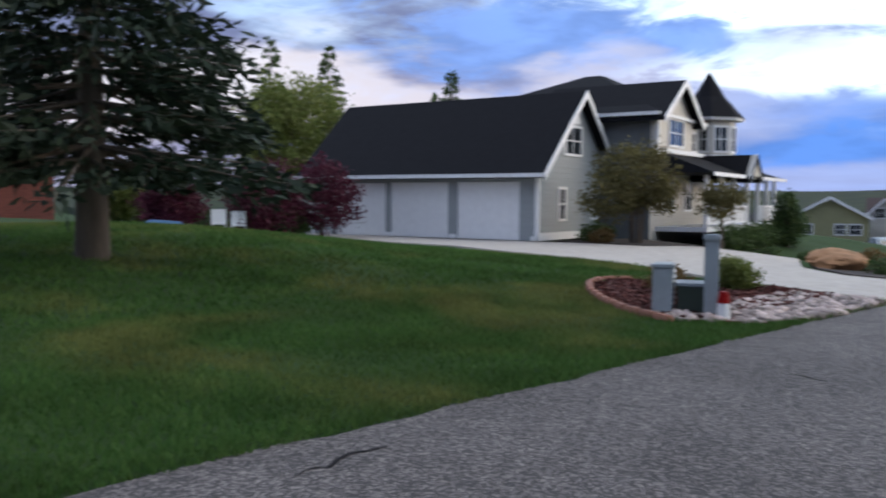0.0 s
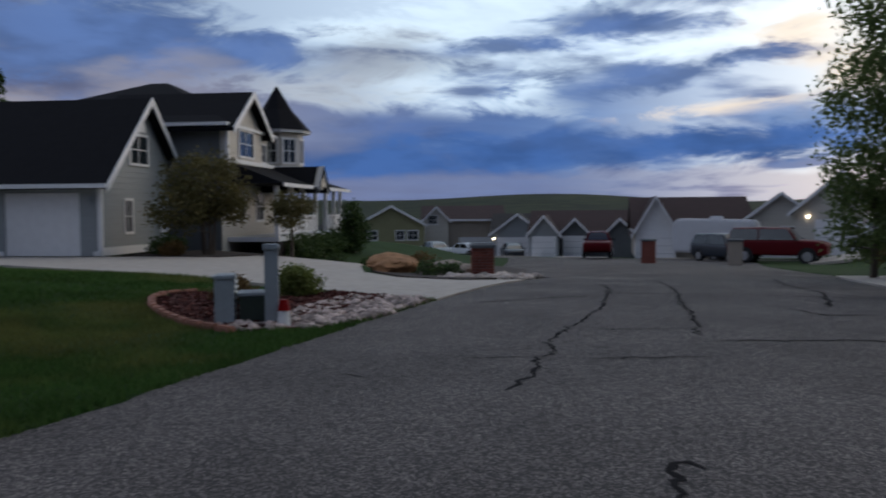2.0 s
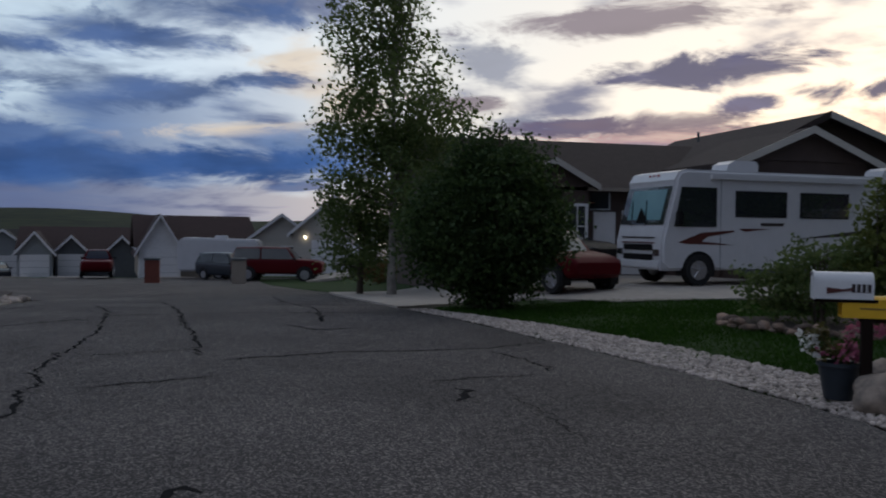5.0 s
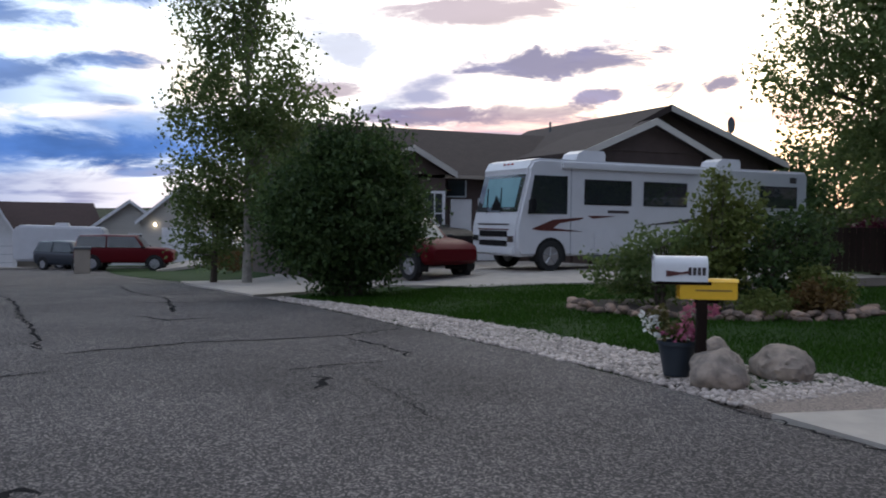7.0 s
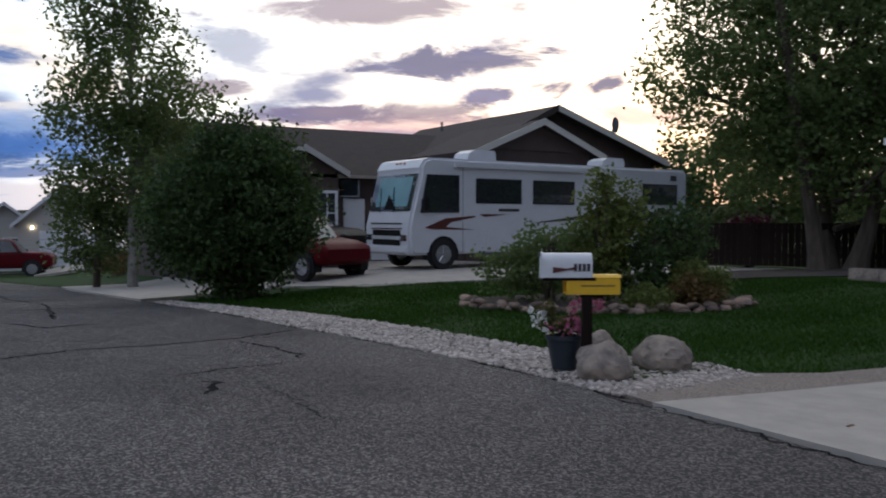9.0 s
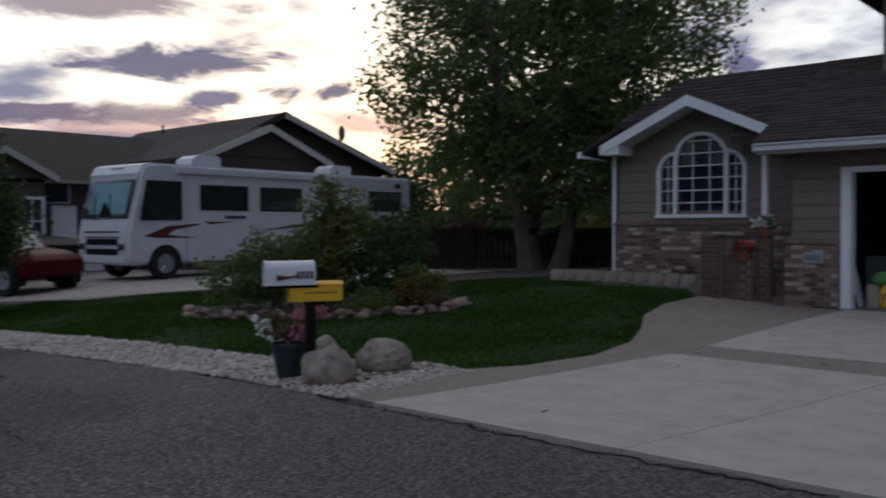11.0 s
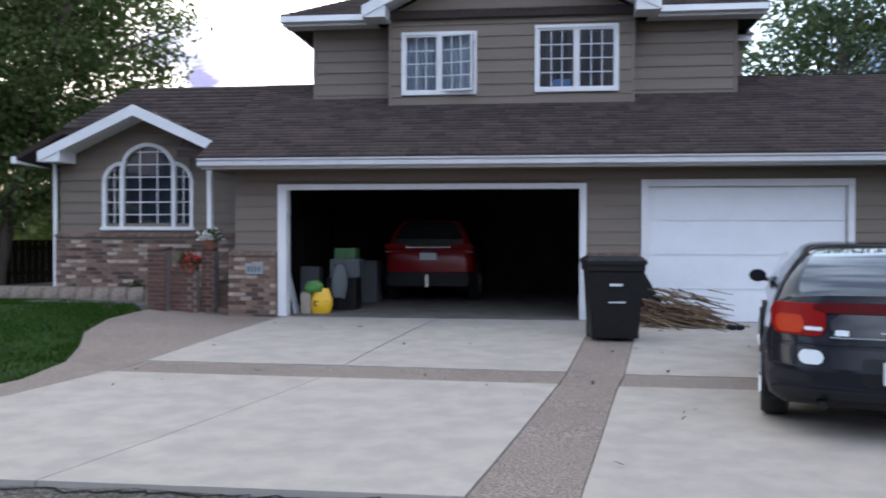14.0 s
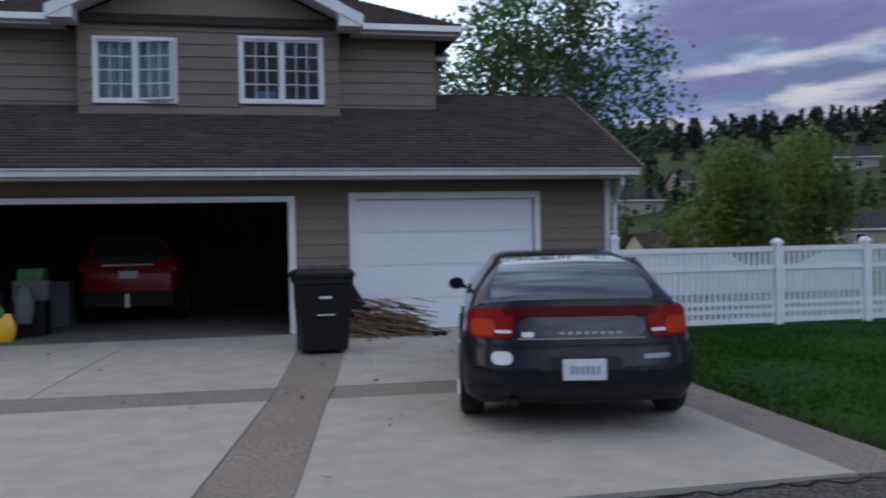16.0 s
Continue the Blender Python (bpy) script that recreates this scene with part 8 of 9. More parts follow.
# ---- parked vehicles ----
def veh(name, az, d, rot, label, paint, **kw):
    x, y = P(az, d)
    return car(name, pose(x, y, gz(x, y) + 0.02, 0, 0, rot), label, paint, **kw)


veh("pickup_truck", -89.2, 50.5, 76, "maroon four-wheel-drive wagon parked by the kerb", M_CARMAROON, L=5.1, Wd=1.95, H=1.95, belt=1.25, hood=1.22, deck=1.28, cab=(0.05, 0.25, 3.1, 3.7), wr=0.42, bottom=0.45)
veh("pickup_truck", -97.5, 57, 185, "dark red pickup truck at the end of the street", M_CARMAROON, L=5.0, Wd=1.85, H=1.75, belt=1.12, hood=1.1, deck=1.12, cab=(1.9, 2.1, 3.2, 3.7), wr=0.38, bottom=0.4)
veh("pickup_truck", -91.0, 55, 40, "dark blue sport utility car beside the drive", M_CARBLUE, L=4.6, Wd=1.8, H=1.7, belt=1.05, hood=1.0, deck=1.08, cab=(0.1, 0.4, 2.8, 3.5), wr=0.36, bottom=0.35)
veh("sedan_car", -103.2, 84, 20, "dark sedan on a far driveway", M_CARBLUE)
veh("sedan_car", -108.8, 82, 40, "silver car on a far driveway", M_GALV)
veh("sedan_car", -107.2, 90, 60, "pale car on a far driveway", M_PLATE)
veh("pickup_truck", -81.5, 53, 150, "white pickup truck by the white house", M_MBWHITE, L=5.2, Wd=1.9, H=1.8, belt=1.15, hood=1.12, deck=1.15, cab=(2.0, 2.2, 3.3, 3.9), wr=0.38, bottom=0.4)
tr = thing("travel_trailer", pose(*P(-90.0, 59), gz(*P(-90.0, 59)), 0, 0, 80), "white travel trailer parked beside the house", "trailer")
bm = PR([(-2.6, 0.5), (2.4, 0.5), (2.8, 1.2), (2.5, 2.6), (-2.4, 2.7), (-2.7, 2.2)], "y", -1.1, 1.1)
bmesh.ops.bevel(bm, geom=bm.edges[:], offset=0.12, segments=2, affect="EDGES", clamp_overlap=True)
part("body", bm, M_RVWHITE, tr, smooth=True)
part("window", B(-0.6, 0.8, 1.09, 1.115, 1.5, 2.1), M_GLASS, tr)
part("roof_vent", B(-0.4, 0.4, -0.3, 0.3, 2.6, 2.85, bev=0.05), M_RVWHITE, tr)
for s in (-1, 1):
    wheel_parts(tr, 0.0, s * 1.0, 0.34, 0.2, s)
# red pickup and dark truck on the pad by the motorhome
car("pickup_truck", pose(-24.2, 7.3, gz(-20, 8) + 0.03, 0, 0, 18), "red pickup truck half hidden behind the round bush", M_CARMAROON, L=5.0, Wd=1.8, H=1.62, belt=1.02, hood=0.98, deck=1.02, cab=(2.0, 2.2, 3.2, 3.9), wr=0.36, bottom=0.36, axles=(0.95, 4.3))
car("pickup_truck", pose(-28.5, 8.8, gz(-24, 10) + 0.03, 0, 0, 22), "black pickup truck parked beside the motorhome", M_BLACK, L=5.4, Wd=1.9, H=1.8, belt=1.15, hood=1.15, deck=1.15, cab=(2.0, 2.2, 3.3, 4.0), wr=0.42, bottom=0.42)

# ---- small street things on the far side ----
pil = thing("mailbox_pillar", pose(-22.8, -6.08, gz(-22.8, -6.08) - 0.05, 0, 0, 20), "red brick letter box pillar with a stone cap", "pillar")
part("pillar_core", B(-0.27, 0.27, -0.27, 0.27, 0, 0.86), M_MORTAR, pil)
me_pb = mesh_of("brick", B(-0.085, 0.085, -0.03, 0.03, 0, 0.066, bev=0.004), M_REDBRICK)
for r in range(11):
    for s in range(4):
        for q in range(3):
            piece("brick", me_pb, pil, Matrix.Rotation(s * math.pi / 2, 4, "Z") @ pose(-0.19 + q * 0.18 + (0.04 if r % 2 else 0), -0.27, r * 0.077 + 0.005))
part("cap", loft([[(-a, -a, z), (a, -a, z), (a, a, z), (-a, a, z)] for a, z in ((0.34, 0.86), (0.34, 0.93), (0.26, 0.99))]), M_DARKGREY, pil)
for az, d in ((-94.2, 46), (-88.9, 44)):
    x, y = P(az, d)
    p2 = thing("mailbox_pillar", pose(x, y, gz(x, y)), "brick letter box pillar at the street side", "pillar")
    part("pillar_body", B(-0.35, 0.35, -0.35, 0.35, 0, 1.15, bev=0.02), M_REDBRICK if az < -90 else M_TAN, p2)
    part("cap", B(-0.4, 0.4, -0.4, 0.4, 1.15, 1.25, bev=0.02), M_DARKGREY, p2)
# utility boxes in the mulch bed
up = thing("utility_pedestal", pose(-9.72, -5.97, gz(-9.6, -6.1), 0, 0, 35), "grey metal utility pedestal with a sloped lid", "utility box")
part("cabinet", B(-0.10, 0.10, -0.12, 0.12, 0, 0.60, bev=0.012), M_GALV, up)
part("lid", B(-0.12, 0.12, -0.14, 0.14, 0.60, 0.65, bev=0.012), M_GALV, up)
part("door_panel", B(-0.112, -0.10, -0.09, 0.09, 0.08, 0.6, bev=0.004), M_GALV, up)
up2 = thing("utility_pedestal", pose(-10.02, -6.12, gz(-9.9, -6.3), 0, 0, 20), "pale green utility cabinet with vents", "utility box")
part("cabinet", B(-0.11, 0.11, -0.12, 0.12, 0, 0.64, bev=0.012), M_GALV, up2)
for j in range(7):
    part("vent_slat", B(-0.09, 0.09, 0.118, 0.135, 0.1 + j * 0.07, 0.13 + j * 0.07), M_MBWHITE, up2)
tb = thing("transformer_box", pose(-10.15, -5.72, gz(-10.1, -5.7), 0, 0, 28), "low dark green transformer box", "utility box")
part("cabinet", loft([[(-a, -b, z), (a, -b, z), (a, b, z), (-a, b, z)] for a, b, z in ((0.25, 0.24, 0.0), (0.25, 0.24, 0.36), (0.22, 0.20, 0.42))]), M_GREENBOX, tb)
part("lid", B(-0.27, 0.27, -0.26, 0.26, 0.38, 0.42, bev=0.01), M_GALV, tb)
pp = thing("utility_post", pose(-9.95, -5.42, gz(-9.9, -5.4), 0, 0, 25), "tall grey metal service post with a flat cap", "utility box")
part("post", B(-0.085, 0.085, -0.085, 0.085, 0, 1.0, bev=0.01), M_GALV, pp)
part("cap", B(-0.115, 0.115, -0.10, 0.10, 0.97, 1.05, bev=0.015), M_GALV, pp)
part("meter_box", B(-0.14, -0.08, -0.07, 0.07, 0.55, 0.9, bev=0.01), M_GALV, pp)
hy = thing("marker_post", pose(-9.85, -5.2, gz(-9.8, -5.2)), "small red and white marker by the boxes", "marker")
part("white_body", C((0, 0, 0), (0, 0, 0.22), 0.085, 0.07, 12), M_MBWHITE, hy)
part("red_top", C((0, 0, 0.22), (0, 0, 0.36), 0.08, 0.05, 12), M_TAIL, hy)
for (x, y), sz, sd, mm, lab in (((-22.6, -8.6), (0.95, 0.75, 0.34), 21, M_BOULDER_TAN, "orange sandstone boulder in the rockery"), ((-23.5, -6.9), (0.7, 0.5, 0.22), 22, M_BOULDER, "rough grey boulder in the rockery"), ((-23.9, -7.5), (0.5, 0.4, 0.2), 23, M_BOULDER, "rough grey boulder in the rockery"), ((-24.6, -7.6), (0.8, 0.5, 0.25), 24, M_BOULDER, "long grey rockery boulder"), ((-23.7, -6.7), (0.45, 0.35, 0.18), 25, M_ROCKW, "pale rock by the street")):
    boulder((x, y), sz, lab, mm, sd, 30)
tree("shrub", (-21.5, -7.2), [(0, 0, 0.25, 0.5, 0.4, 0.25), (-0.8, 0.3, 0.2, 0.4, 0.4, 0.22)], 70, 14, 0.07, 0.07, M_LEAFDK, "low green plants in the rockery bed", 0.02, 0.2, stems=3, seed=31, category="shrub")
tree("shrub", (-23.3, -8.0), [(0, 0, 0.3, 0.6, 0.5, 0.3)], 70, 14, 0.07, 0.07, M_LEAFAUT, "low bronze plants in the rockery bed", 0.02, 0.2, stems=3, seed=32, category="shrub")

# ---- trees and bushes ----
tree("shrub", (-13.25, -6.75), [(0, 0, 0.28, 0.42, 0.42, 0.30), (0.1, 0, 0.42, 0.3, 0.3, 0.18)], 170, 16, 0.06, 0.055, M_LEAFYG, "rounded yellow-green shrub in the mulch", 0.015, 0.2, stems=4, seed=11, category="shrub")
tree("shrub", (-11.9, -7.2), [(0, 0, 0.25, 0.3, 0.3, 0.28)], 100, 16, 0.05, 0.05, M_LEAFAUT, "small brown-green shrub behind the boxes", 0.012, 0.15, stems=4, seed=12, category="shrub")
tree("tree", (-26.2, -16.8), [(0, 0, 2.5, 1.35, 1.35, 1.2), (0.9, -0.5, 1.7, 1.1, 1.1, 0.9), (-0.6, 0.4, 1.8, 0.9, 0.9, 0.8)], 420, 18, 0.16, 0.11, M_LEAFOL, "multi-stemmed olive crabapple by the garage", 0.07, 1.0, stems=4, limbs=20, seed=13)
tree("tree", (-27.6, -14.3), [(0, 0, 1.9, 0.85, 0.85, 0.45), (0.2, 0, 1.4, 0.6, 0.6, 0.3)], 150, 16, 0.12, 0.09, M_LEAFOL, "small olive ornamental tree before the porch", 0.06, 1.1, limbs=10, seed=14)
tree("shrub", (-26.0, -18.3), [(0, 0, 0.4, 0.9, 0.5, 0.4)], 120, 14, 0.09, 0.08, M_LEAFDK, "dark low shrub at the garage wall", 0.02, 0.2, stems=3, seed=15, category="shrub")
tree("shrub", (-25.3, -17.6), [(0, 0, 0.3, 0.5, 0.4, 0.3)], 80, 14, 0.07, 0.07, M_LEAFAUT, "bronze low shrub at the garage corner", 0.02, 0.2, stems=3, seed=16, category="shrub")
for j, (x, y) in enumerate(((-31.5, -12.9), (-33.0, -13.2), (-29.8, -13.6))):
    tree("shrub", (x, y), [(0, 0, 0.25, 0.4, 0.4, 0.25)], 60, 12, 0.07, 0.07, M_LEAFDK, "dark shrub before the porch", 0.02, 0.2, stems=3, seed=40 + j, category="shrub")
tree("tree", (-40.6, -17.6), [(0, 0, 1.1, 0.85, 0.85, 1.1), (0, 0, 2.0, 0.5, 0.5, 0.8)], 260, 16, 0.14, 0.11, M_LEAFDK, "dark conical evergreen past the porch", 0.08, 0.8, seed=17)
tree("bush", P(-72.6, 17.2), [(0, 0, 1.7, 1.6, 1.6, 1.5), (0.2, 0.2, 2.75, 1.0, 1.0, 0.8), (-0.3, -0.6, 1.6, 1.2, 1.2, 1.1), (0.2, 0.9, 1.7, 0.8, 0.8, 1.0), (0, 0.1, 0.55, 0.85, 0.85, 0.55), (0.1, -0.3, 3.1, 0.55, 0.55, 0.6)], 1900, 22, 0.15, 0.08, M_LEAFDK, "big dense dark green round bush by the street", 0.10, 0.8, stems=4, limbs=24, seed=18, category="bush")
tree("tree", P(-79.0, 27), [(0, 0, 6.2, 2.0, 2.0, 2.6), (0.3, 0.5, 3.6, 2.2, 2.2, 1.5), (-0.3, -0.6, 8.6, 1.7, 1.7, 2.3), (0.4, 0.9, 5.2, 1.8, 1.8, 1.2), (0, -1.2, 5.2, 1.5, 1.5, 1.4), (0, 0, 10.4, 1.5, 1.5, 1.9)], 1250, 17, 0.22, 0.12, M_LEAF, "tall aspen with pale trunk and loose leaves", 0.13, 4.0, bark=M_BARKPALE, limbs=40, seed=19)
tree("tree", P(-81.2, 28), [(0, 0, 1.9, 1.3, 1.3, 1.4), (0.3, -0.4, 3.2, 1.1, 1.1, 1.1), (0.2, 0.8, 2.6, 1.0, 1.0, 1.2)], 420, 16, 0.16, 0.11, M_LEAF, "young green tree beside the aspen", 0.07, 1.4, stems=2, seed=20)
tree("shrub", P(-79.8, 38), [(0, 0, 0.5, 0.9, 0.9, 0.5)], 90, 14, 0.12, 0.11, M_LEAFAUT, "brown low shrub in the far yard", 0.02, 0.3, stems=3, seed=21, category="shrub")
tree("tree", (-13.8, 19.6), [(0, 0, 5.6, 3.6, 3.6, 2.6), (-1.8, -1.4, 4.6, 2.2, 2.2, 1.9), (2.0, 1.4, 5.4, 2.6, 2.4, 2.2), (-3.2, -2.2, 5.2, 1.3, 1.3, 1.2), (-2.8, -1.9, 8.2, 1.4, 1.4, 1.3), (-0.6, -0.3, 8.0, 3.0, 3.0, 2.2), (1.8, 1.3, 7.8, 2.4, 2.4, 1.8), (-2.2, -1.8, 6.6, 1.7, 1.7, 1.6), (0.4, 0.2, 2.9, 3.4, 3.2, 1.3), (-1.6, -1.0, 3.1, 1.8, 1.8, 0.9), (3.0, 2.0, 7.0, 2.0, 2.0, 2.0), (2.6, 1.6, 3.0, 2.2, 2.0, 1.3), (0.2, 0.4, 4.0, 3.6, 3.4, 1.4)], 3900, 19, 0.23, 0.115, M_LEAF, "large spreading cottonwood tree with grey trunk", 0.27, 1.5, limbs=60, stems=3, seed=22)
tree("tree", P(18.6, 25), [(0, 0, 5.6, 2.6, 2.4, 2.3), (1.6, -0.6, 4.6, 1.7, 1.6, 1.6), (-1.4, 0.5, 6.2, 1.8, 1.6, 2.0), (0.3, 0, 8.0, 2.4, 2.4, 2.0), (2.5, -0.9, 6.4, 1.5, 1.4, 1.6), (3.3, -1.1, 5.2, 0.9, 0.9, 0.8), (0.6, 0, 2.4, 1.9, 1.7, 1.2), (1.5, -0.5, 2.9, 1.5, 1.4, 1.0)], 900, 20, 0.25, 0.13, M_LEAFPOP, "leafy poplar behind the garage", 0.2, 2.5, limbs=36, seed=23, bark=M_BARKPALE)
for j, (az, d, s) in enumerate(((31, 40, 1.0), (35, 43, 1.15), (28.3, 46, 0.8))):
    tree("tree", P(az, d), [(0, 0, 4.6 * s, 1.7 * s, 1.6 * s, 2.4 * s), (0.8 * s, 0, 3.4 * s, 1.5 * s, 1.4 * s, 1.8 * s), (-0.8, 0, 3.2 * s, 1.3 * s, 1.3 * s, 1.6 * s)], 420, 14, 0.3, 0.2, M_LEAF, "bright green tree in the valley beyond the fence", 0.14, 2.0, seed=24 + j)
tree("tree", P(-145.0, 46), [(0, 0, 4.6, 3.3, 3.1, 3.0), (1.6, 0.7, 4.0, 2.5, 2.5, 2.6), (-1.5, -0.6, 6.0, 2.1, 2.1, 2.0), (0.9, 0.4, 6.4, 1.8, 1.8, 1.5)], 1000, 15, 0.28, 0.18, M_LEAFYG, "yellow-green leafy tree behind the garage", 0.2, 2.0, seed=28)
for j, (az, d, s, mm) in enumerate(((-143.4, 33.5, 1.0, M_LEAFPUR), (-147.0, 32, 0.95, M_LEAFPUR), (-152.8, 31, 0.7, M_LEAFPUR), (-155.5, 34, 0.7, M_LEAFYG))):
    tree("tree", P(az, d), [(0, 0, 1.35 * s, 1.6 * s, 1.5 * s, 1.2 * s), (0.3, 0.5, 2.2 * s, 1.1 * s, 1.1 * s, 0.9 * s)], 330, 15, 0.16, 0.12, mm, "purple-leaved plum tree behind the lawn" if mm is M_LEAFPUR else "yellow-green bush behind the lawn", 0.08, 0.9, seed=50 + j)
for j, (x, y) in enumerate(((-17.4, -27.6), (-16.2, -28.4), (-14.6, -29.2), (-18.7, -27.0))):
    tree("shrub", (x, y), [(0, 0, 0.5, 0.9, 0.8, 0.55)], 110, 14, 0.1, 0.1, M_LEAFDK if j % 2 else M_LEAFYG, "hedge shrub behind the lawn", 0.03, 0.3, stems=3, seed=60 + j, category="shrub")
chair_x = ((-16.2, -26.4), (-15.6, -26.7))
for j, (x, y) in enumerate(chair_x):
    ch = thing("garden_chair", pose(x, y, gz(x, y), 0, 0, 150), "white plastic garden chair on the lawn", "chair", "garden chairs")
    part("seat", B(-0.25, 0.25, -0.25, 0.25, 0.38, 0.42, bev=0.01), M_MBWHITE, ch)
    part("backrest", B(-0.25, 0.25, 0.21, 0.25, 0.42, 0.9, bev=0.01), M_MBWHITE, ch)
    for a in (-0.22, 0.22):
        for b in (-0.22, 0.22):
            part("leg", B(a - 0.025, a + 0.025, b - 0.025, b + 0.025, 0, 0.38), M_MBWHITE, ch)
solo("blue_tarp", PR([(-0.9, 0.0), (0.9, 0.0), (0.5, 0.28), (-0.3, 0.34)], "y", -0.6, 0.6), M_BLUETARP, "blue tarp over a low heap on the lawn", "tarp", m=pose(-13.6, -26.9, gz(-13.6, -26.9), 0, 0, 160))


def conifer(at, h, r, label, seed, material, tiers=22, sprays=30, size=0.5, base=0.8, trunk=0.25, droop=0.25):
    x, y = at
    t = thing("spruce_tree", pose(x, y, gz(x, y) - 0.05), label, "tree")
    part("trunk", C((0, 0, 0), (0, 0, h * 0.97), trunk, 0.03, 12), M_BARK, t, smooth=True)
    rng = np.random.default_rng(seed)
    limb = bmesh.new()
    pts, dirs = [], []
    for k2 in range(tiers):
        f = k2 / (tiers - 1)
        z = base + (h - base) * f ** 1.05
        rr2 = r * (1 - f) ** 0.8 + 0.12
        n = max(5, int(11 * (1 - f) + 4))
        for j in range(n):
            a = rng.uniform(0, math.tau)
            L = rr2 * rng.uniform(0.65, 1.12)
            tip = np.array([L * math.cos(a), L * math.sin(a), z - droop * L + rng.normal(0, 0.1)])
            root = np.array([0, 0, z])
            if k2 % 2 == 0 or k2 < 8:
                cyl(limb, root, tip, 0.035 * (1 - f) + 0.008, 0.006, 5)
            m2 = int(sprays * (0.35 + L / r))
            s = rng.uniform(0.18, 1.0, m2) ** 0.75
            side = np.array([-math.sin(a), math.cos(a), 0])
            off = side[None] * rng.normal(0, 0.20 * L ** 0.6, m2)[:, None] * (1.15 - 0.6 * s[:, None]) + rng.normal(0, 0.05, (m2, 3)) - np.array([0, 0, 0.10]) * rng.random((m2, 1))
            pts.append(root + (tip - root) * s[:, None] + off)
            dirs.append(np.tile(np.array([math.cos(a), math.sin(a), -0.25]), (m2, 1)) + rng.normal(0, 0.45, (m2, 3)))
    part("limbs", limb, M_BARK, t)
    p, d = np.concatenate(pts), np.concatenate(dirs)
    d /= np.linalg.norm(d, axis=1, keepdims=True)
    u = np.cross(d, rng.normal(size=d.shape))
    u /= np.linalg.norm(u, axis=1, keepdims=True)
    s = size * rng.uniform(0.6, 1.3, (len(p), 1))
    v = np.stack([p - u * s * 0.10, p + d * s * 0.5 - u * s * 0.16, p + d * s, p + d * s * 0.5 + u * s * 0.16], 1)
    o = new("needles", bulk("needles", v.reshape(-1, 3), np.arange(len(p) * 4).reshape(-1, 4), material))
    o.parent = t
    return t


conifer((-5.45, -13.1), 8.5, 2.9, "tall dark spruce with a bare lower trunk on the lawn", 3, M_NEEDLE, 30, 60, 0.26, 1.55, 0.26, 0.16)
for j, (az, d, h) in enumerate(((-134.7, 60, 10.4), (-135.6, 66, 9.6), (-142.7, 58, 11.6), (-146.4, 60, 12.2))):
    conifer(P(az, d), h, 2.3, "distant green pine behind the houses", 70 + j, M_LEAFDK, 24, 40, 0.34, 1.5, 0.15)
# wood on the hill, a belt of low firs
rng = np.random.default_rng(77)
hill = []
while len(hill) < 1700:
    az, d = rng.uniform(6, 60), rng.uniform(150, 330)
    keep = 0.9 if d > 195 else 0.4
    if rng.random() < keep:
        hill.append((az, d))
V, F, TV = [], [], []
for az, d in hill:
    x, y = P(az, d)
    z, h = gz(x, y), rng.uniform(3.0, 6.5)
    m2 = 46
    f = rng.uniform(0.05, 1, m2) ** 1.2
    a = rng.uniform(0, math.tau, m2)
    rad = h * 0.24 * (1 - f) * rng.uniform(0.5, 1.15, m2) + 0.1
    c = np.column_stack([x + rad * np.cos(a), y + rad * np.sin(a), z + h * f])
    v, _ = leaf_quads(rng, c, h * 0.2)
    V.append(v)
V = np.concatenate(V)
wood = new("hill_wood", bulk("hill_wood", V, np.arange(len(V)).reshape(-1, 4), M_PINEFAR))
tagged(wood, "dark pine wood covering the crest of the hill", "trees", kind="stuff")
V = []
for j in range(260):
    az, d = rng.uniform(-122, -70), rng.uniform(120, 420)
    x, y = P(az, d)
    z, h = gz(x, y), rng.uniform(2.0, 5.0)
    c = np.column_stack([x + rng.normal(0, h * 0.3, 30), y + rng.normal(0, h * 0.3, 30), z + h * rng.uniform(0.1, 1, 30)])
    V.append(leaf_quads(rng, c, h * 0.28)[0])
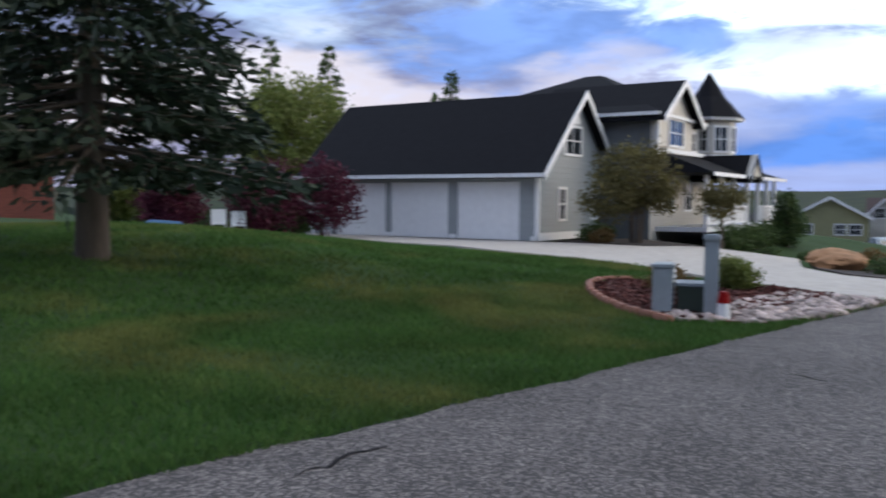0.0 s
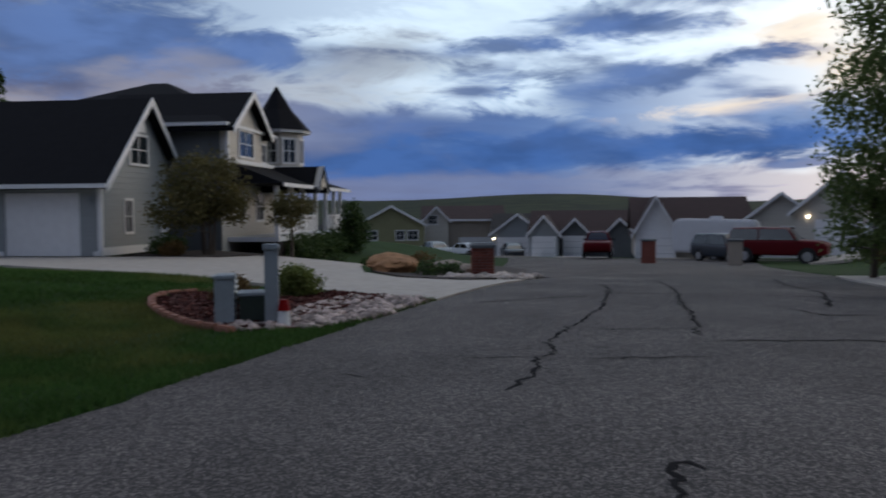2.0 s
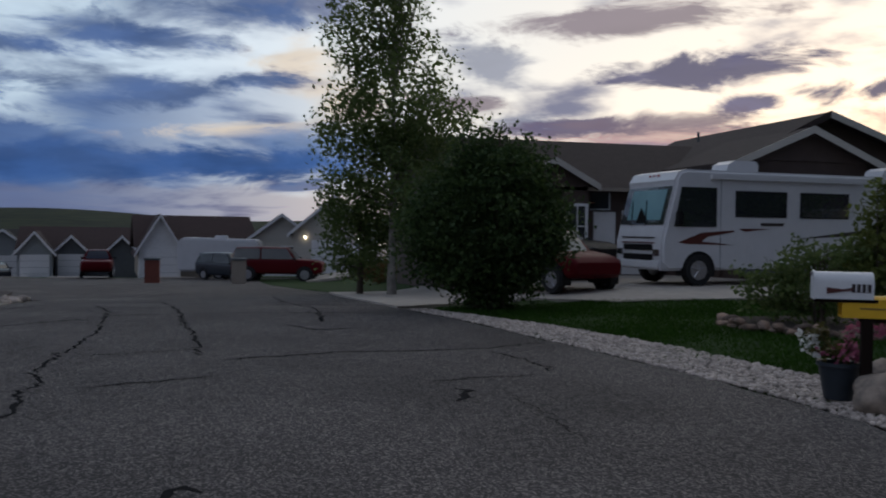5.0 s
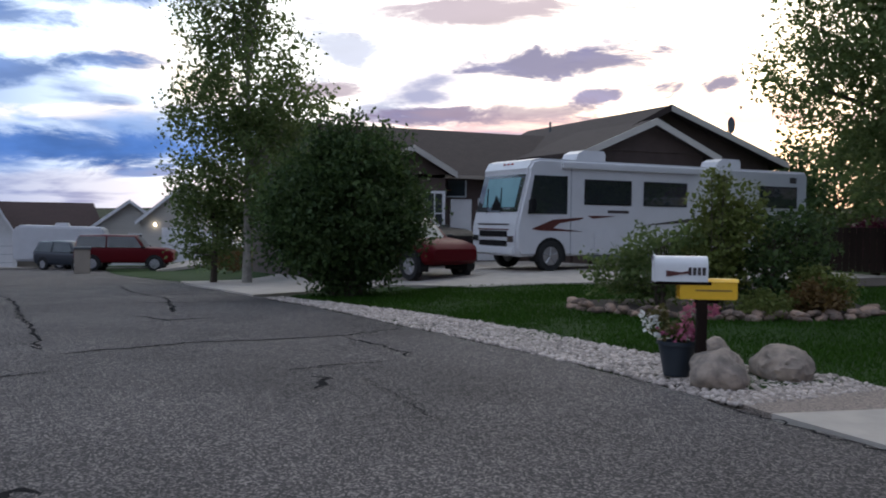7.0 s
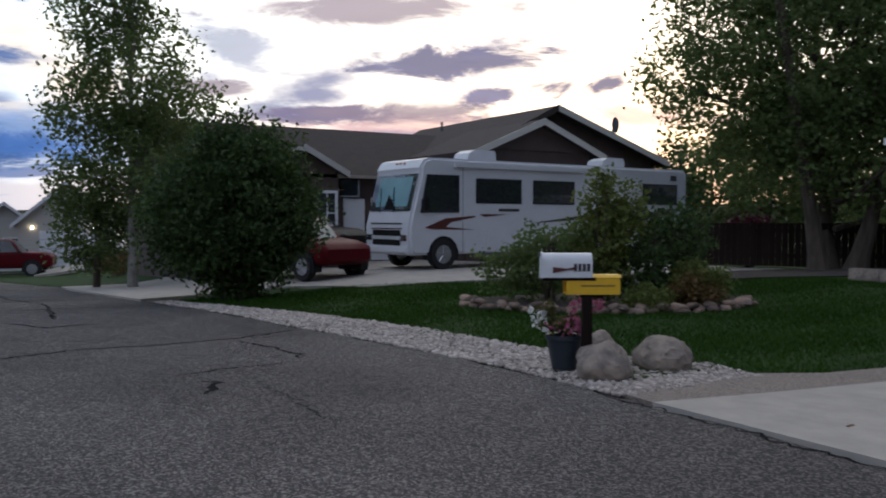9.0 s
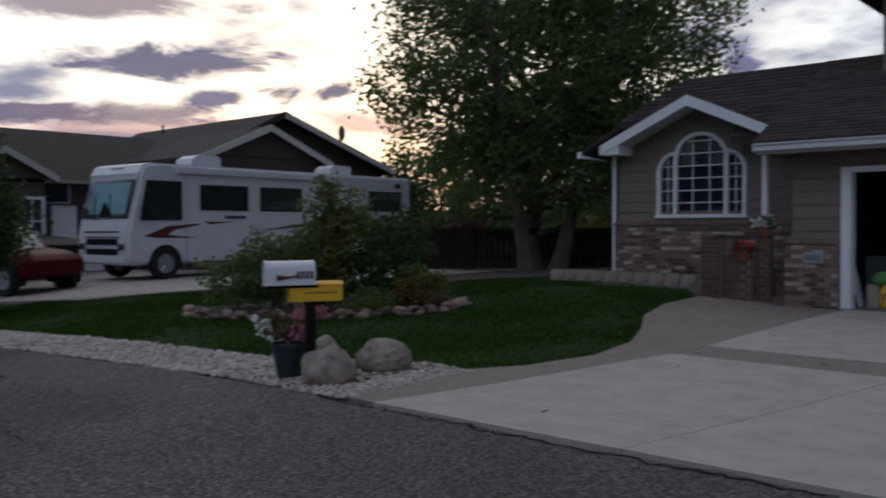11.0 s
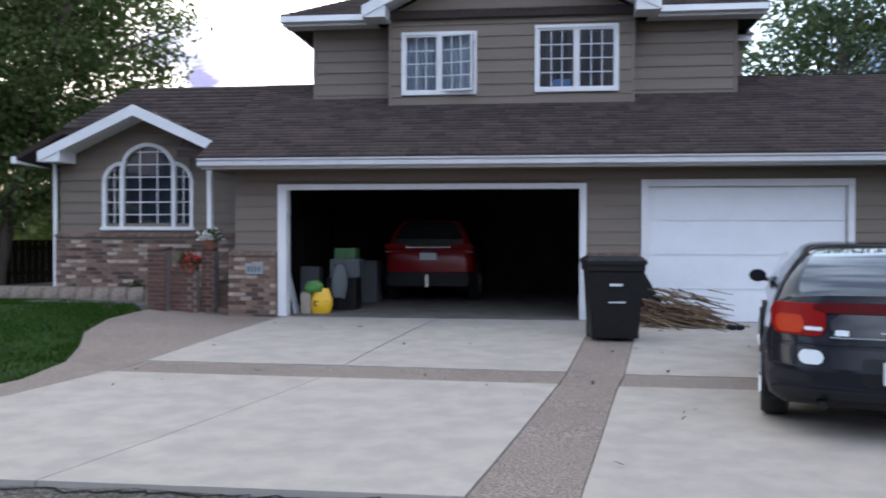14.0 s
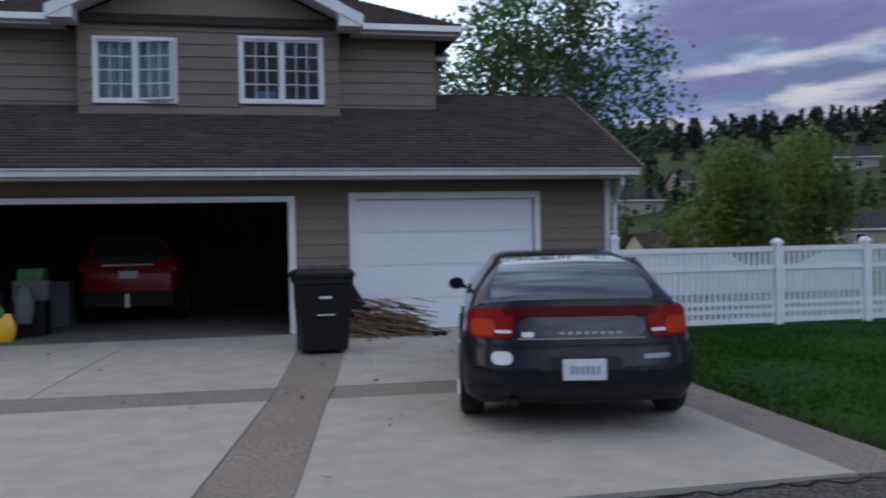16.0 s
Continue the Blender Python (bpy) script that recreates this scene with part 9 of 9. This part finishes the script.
for j in range(150):
    az, d = rng.uniform(14, 45), rng.uniform(55, 170)
    x, y = P(az, d)
    z, h = gz(x, y), rng.uniform(2.0, 4.5)
    c = np.column_stack([x + rng.normal(0, h * 0.3, 40), y + rng.normal(0, h * 0.3, 40), z + h * rng.uniform(0.1, 1, 40)])
    V.append(leaf_quads(rng, c, h * 0.26)[0])
V = np.concatenate(V)
brush = new("far_trees", bulk("far_trees", V, np.arange(len(V)).reshape(-1, 4), M_LEAFDK))
tagged(brush, "scattered dark trees among the far houses", "trees", kind="stuff")
# dark fence under the cottonwood
df = thing("board_fence", pose(-12.6, 21.2, gz(-13, 21), 0, 0, 33), "dark brown board fence under the tree", "fence")
for j in range(46):
    part("board", B(-7.0 + j * 0.16, -7.0 + j * 0.16 + 0.15, 0, 0.02, 0.0, 1.15), M_WOOD, df)
for z in (0.25, 0.9):
    part("rail", B(-7.0, 0.4, 0.02, 0.06, z, z + 0.09), M_WOOD, df)
tree("tree", (-16.6, 19.8), [(0, 0, 0.9, 0.9, 0.7, 0.7)], 160, 14, 0.12, 0.1, M_LEAFPUR, "red-leaved shrub by the board fence", 0.04, 0.5, stems=3, seed=81, category="shrub")
tree("tree", (-14.5, 26.0), [(0, 0, 1.2, 2.6, 1.2, 1.2), (2.5, 1.5, 1.0, 1.6, 1.2, 1.0)], 300, 14, 0.2, 0.16, M_LEAFYG, "bright yellow-green bush beyond the fence", 0.06, 0.6, stems=3, seed=82, category="shrub")

# trees that close the view beneath the cottonwood
for j, (az, d, h) in enumerate(((-45.5, 36, 4.0), (-42, 40, 5.0), (-38.5, 37, 4.6), (-35, 41, 5.2), (-31.5, 38, 4.6), (-48.5, 40, 3.4), (-28.5, 36, 4.2))):
    tree("tree", P(az, d), [(0, 0, 0.55 * h, 1.9, 1.7, 0.55 * h), (0.7, 0.5, 0.8 * h, 1.2, 1.2, 0.45 * h), (-0.8, 0, 0.35 * h, 1.4, 1.2, 0.4 * h)], 300, 14, 0.22, 0.19, M_LEAF if j % 3 else M_LEAFDK,
         "green tree in the yard behind the board fence", 0.12, 1.4, seed=90 + j)
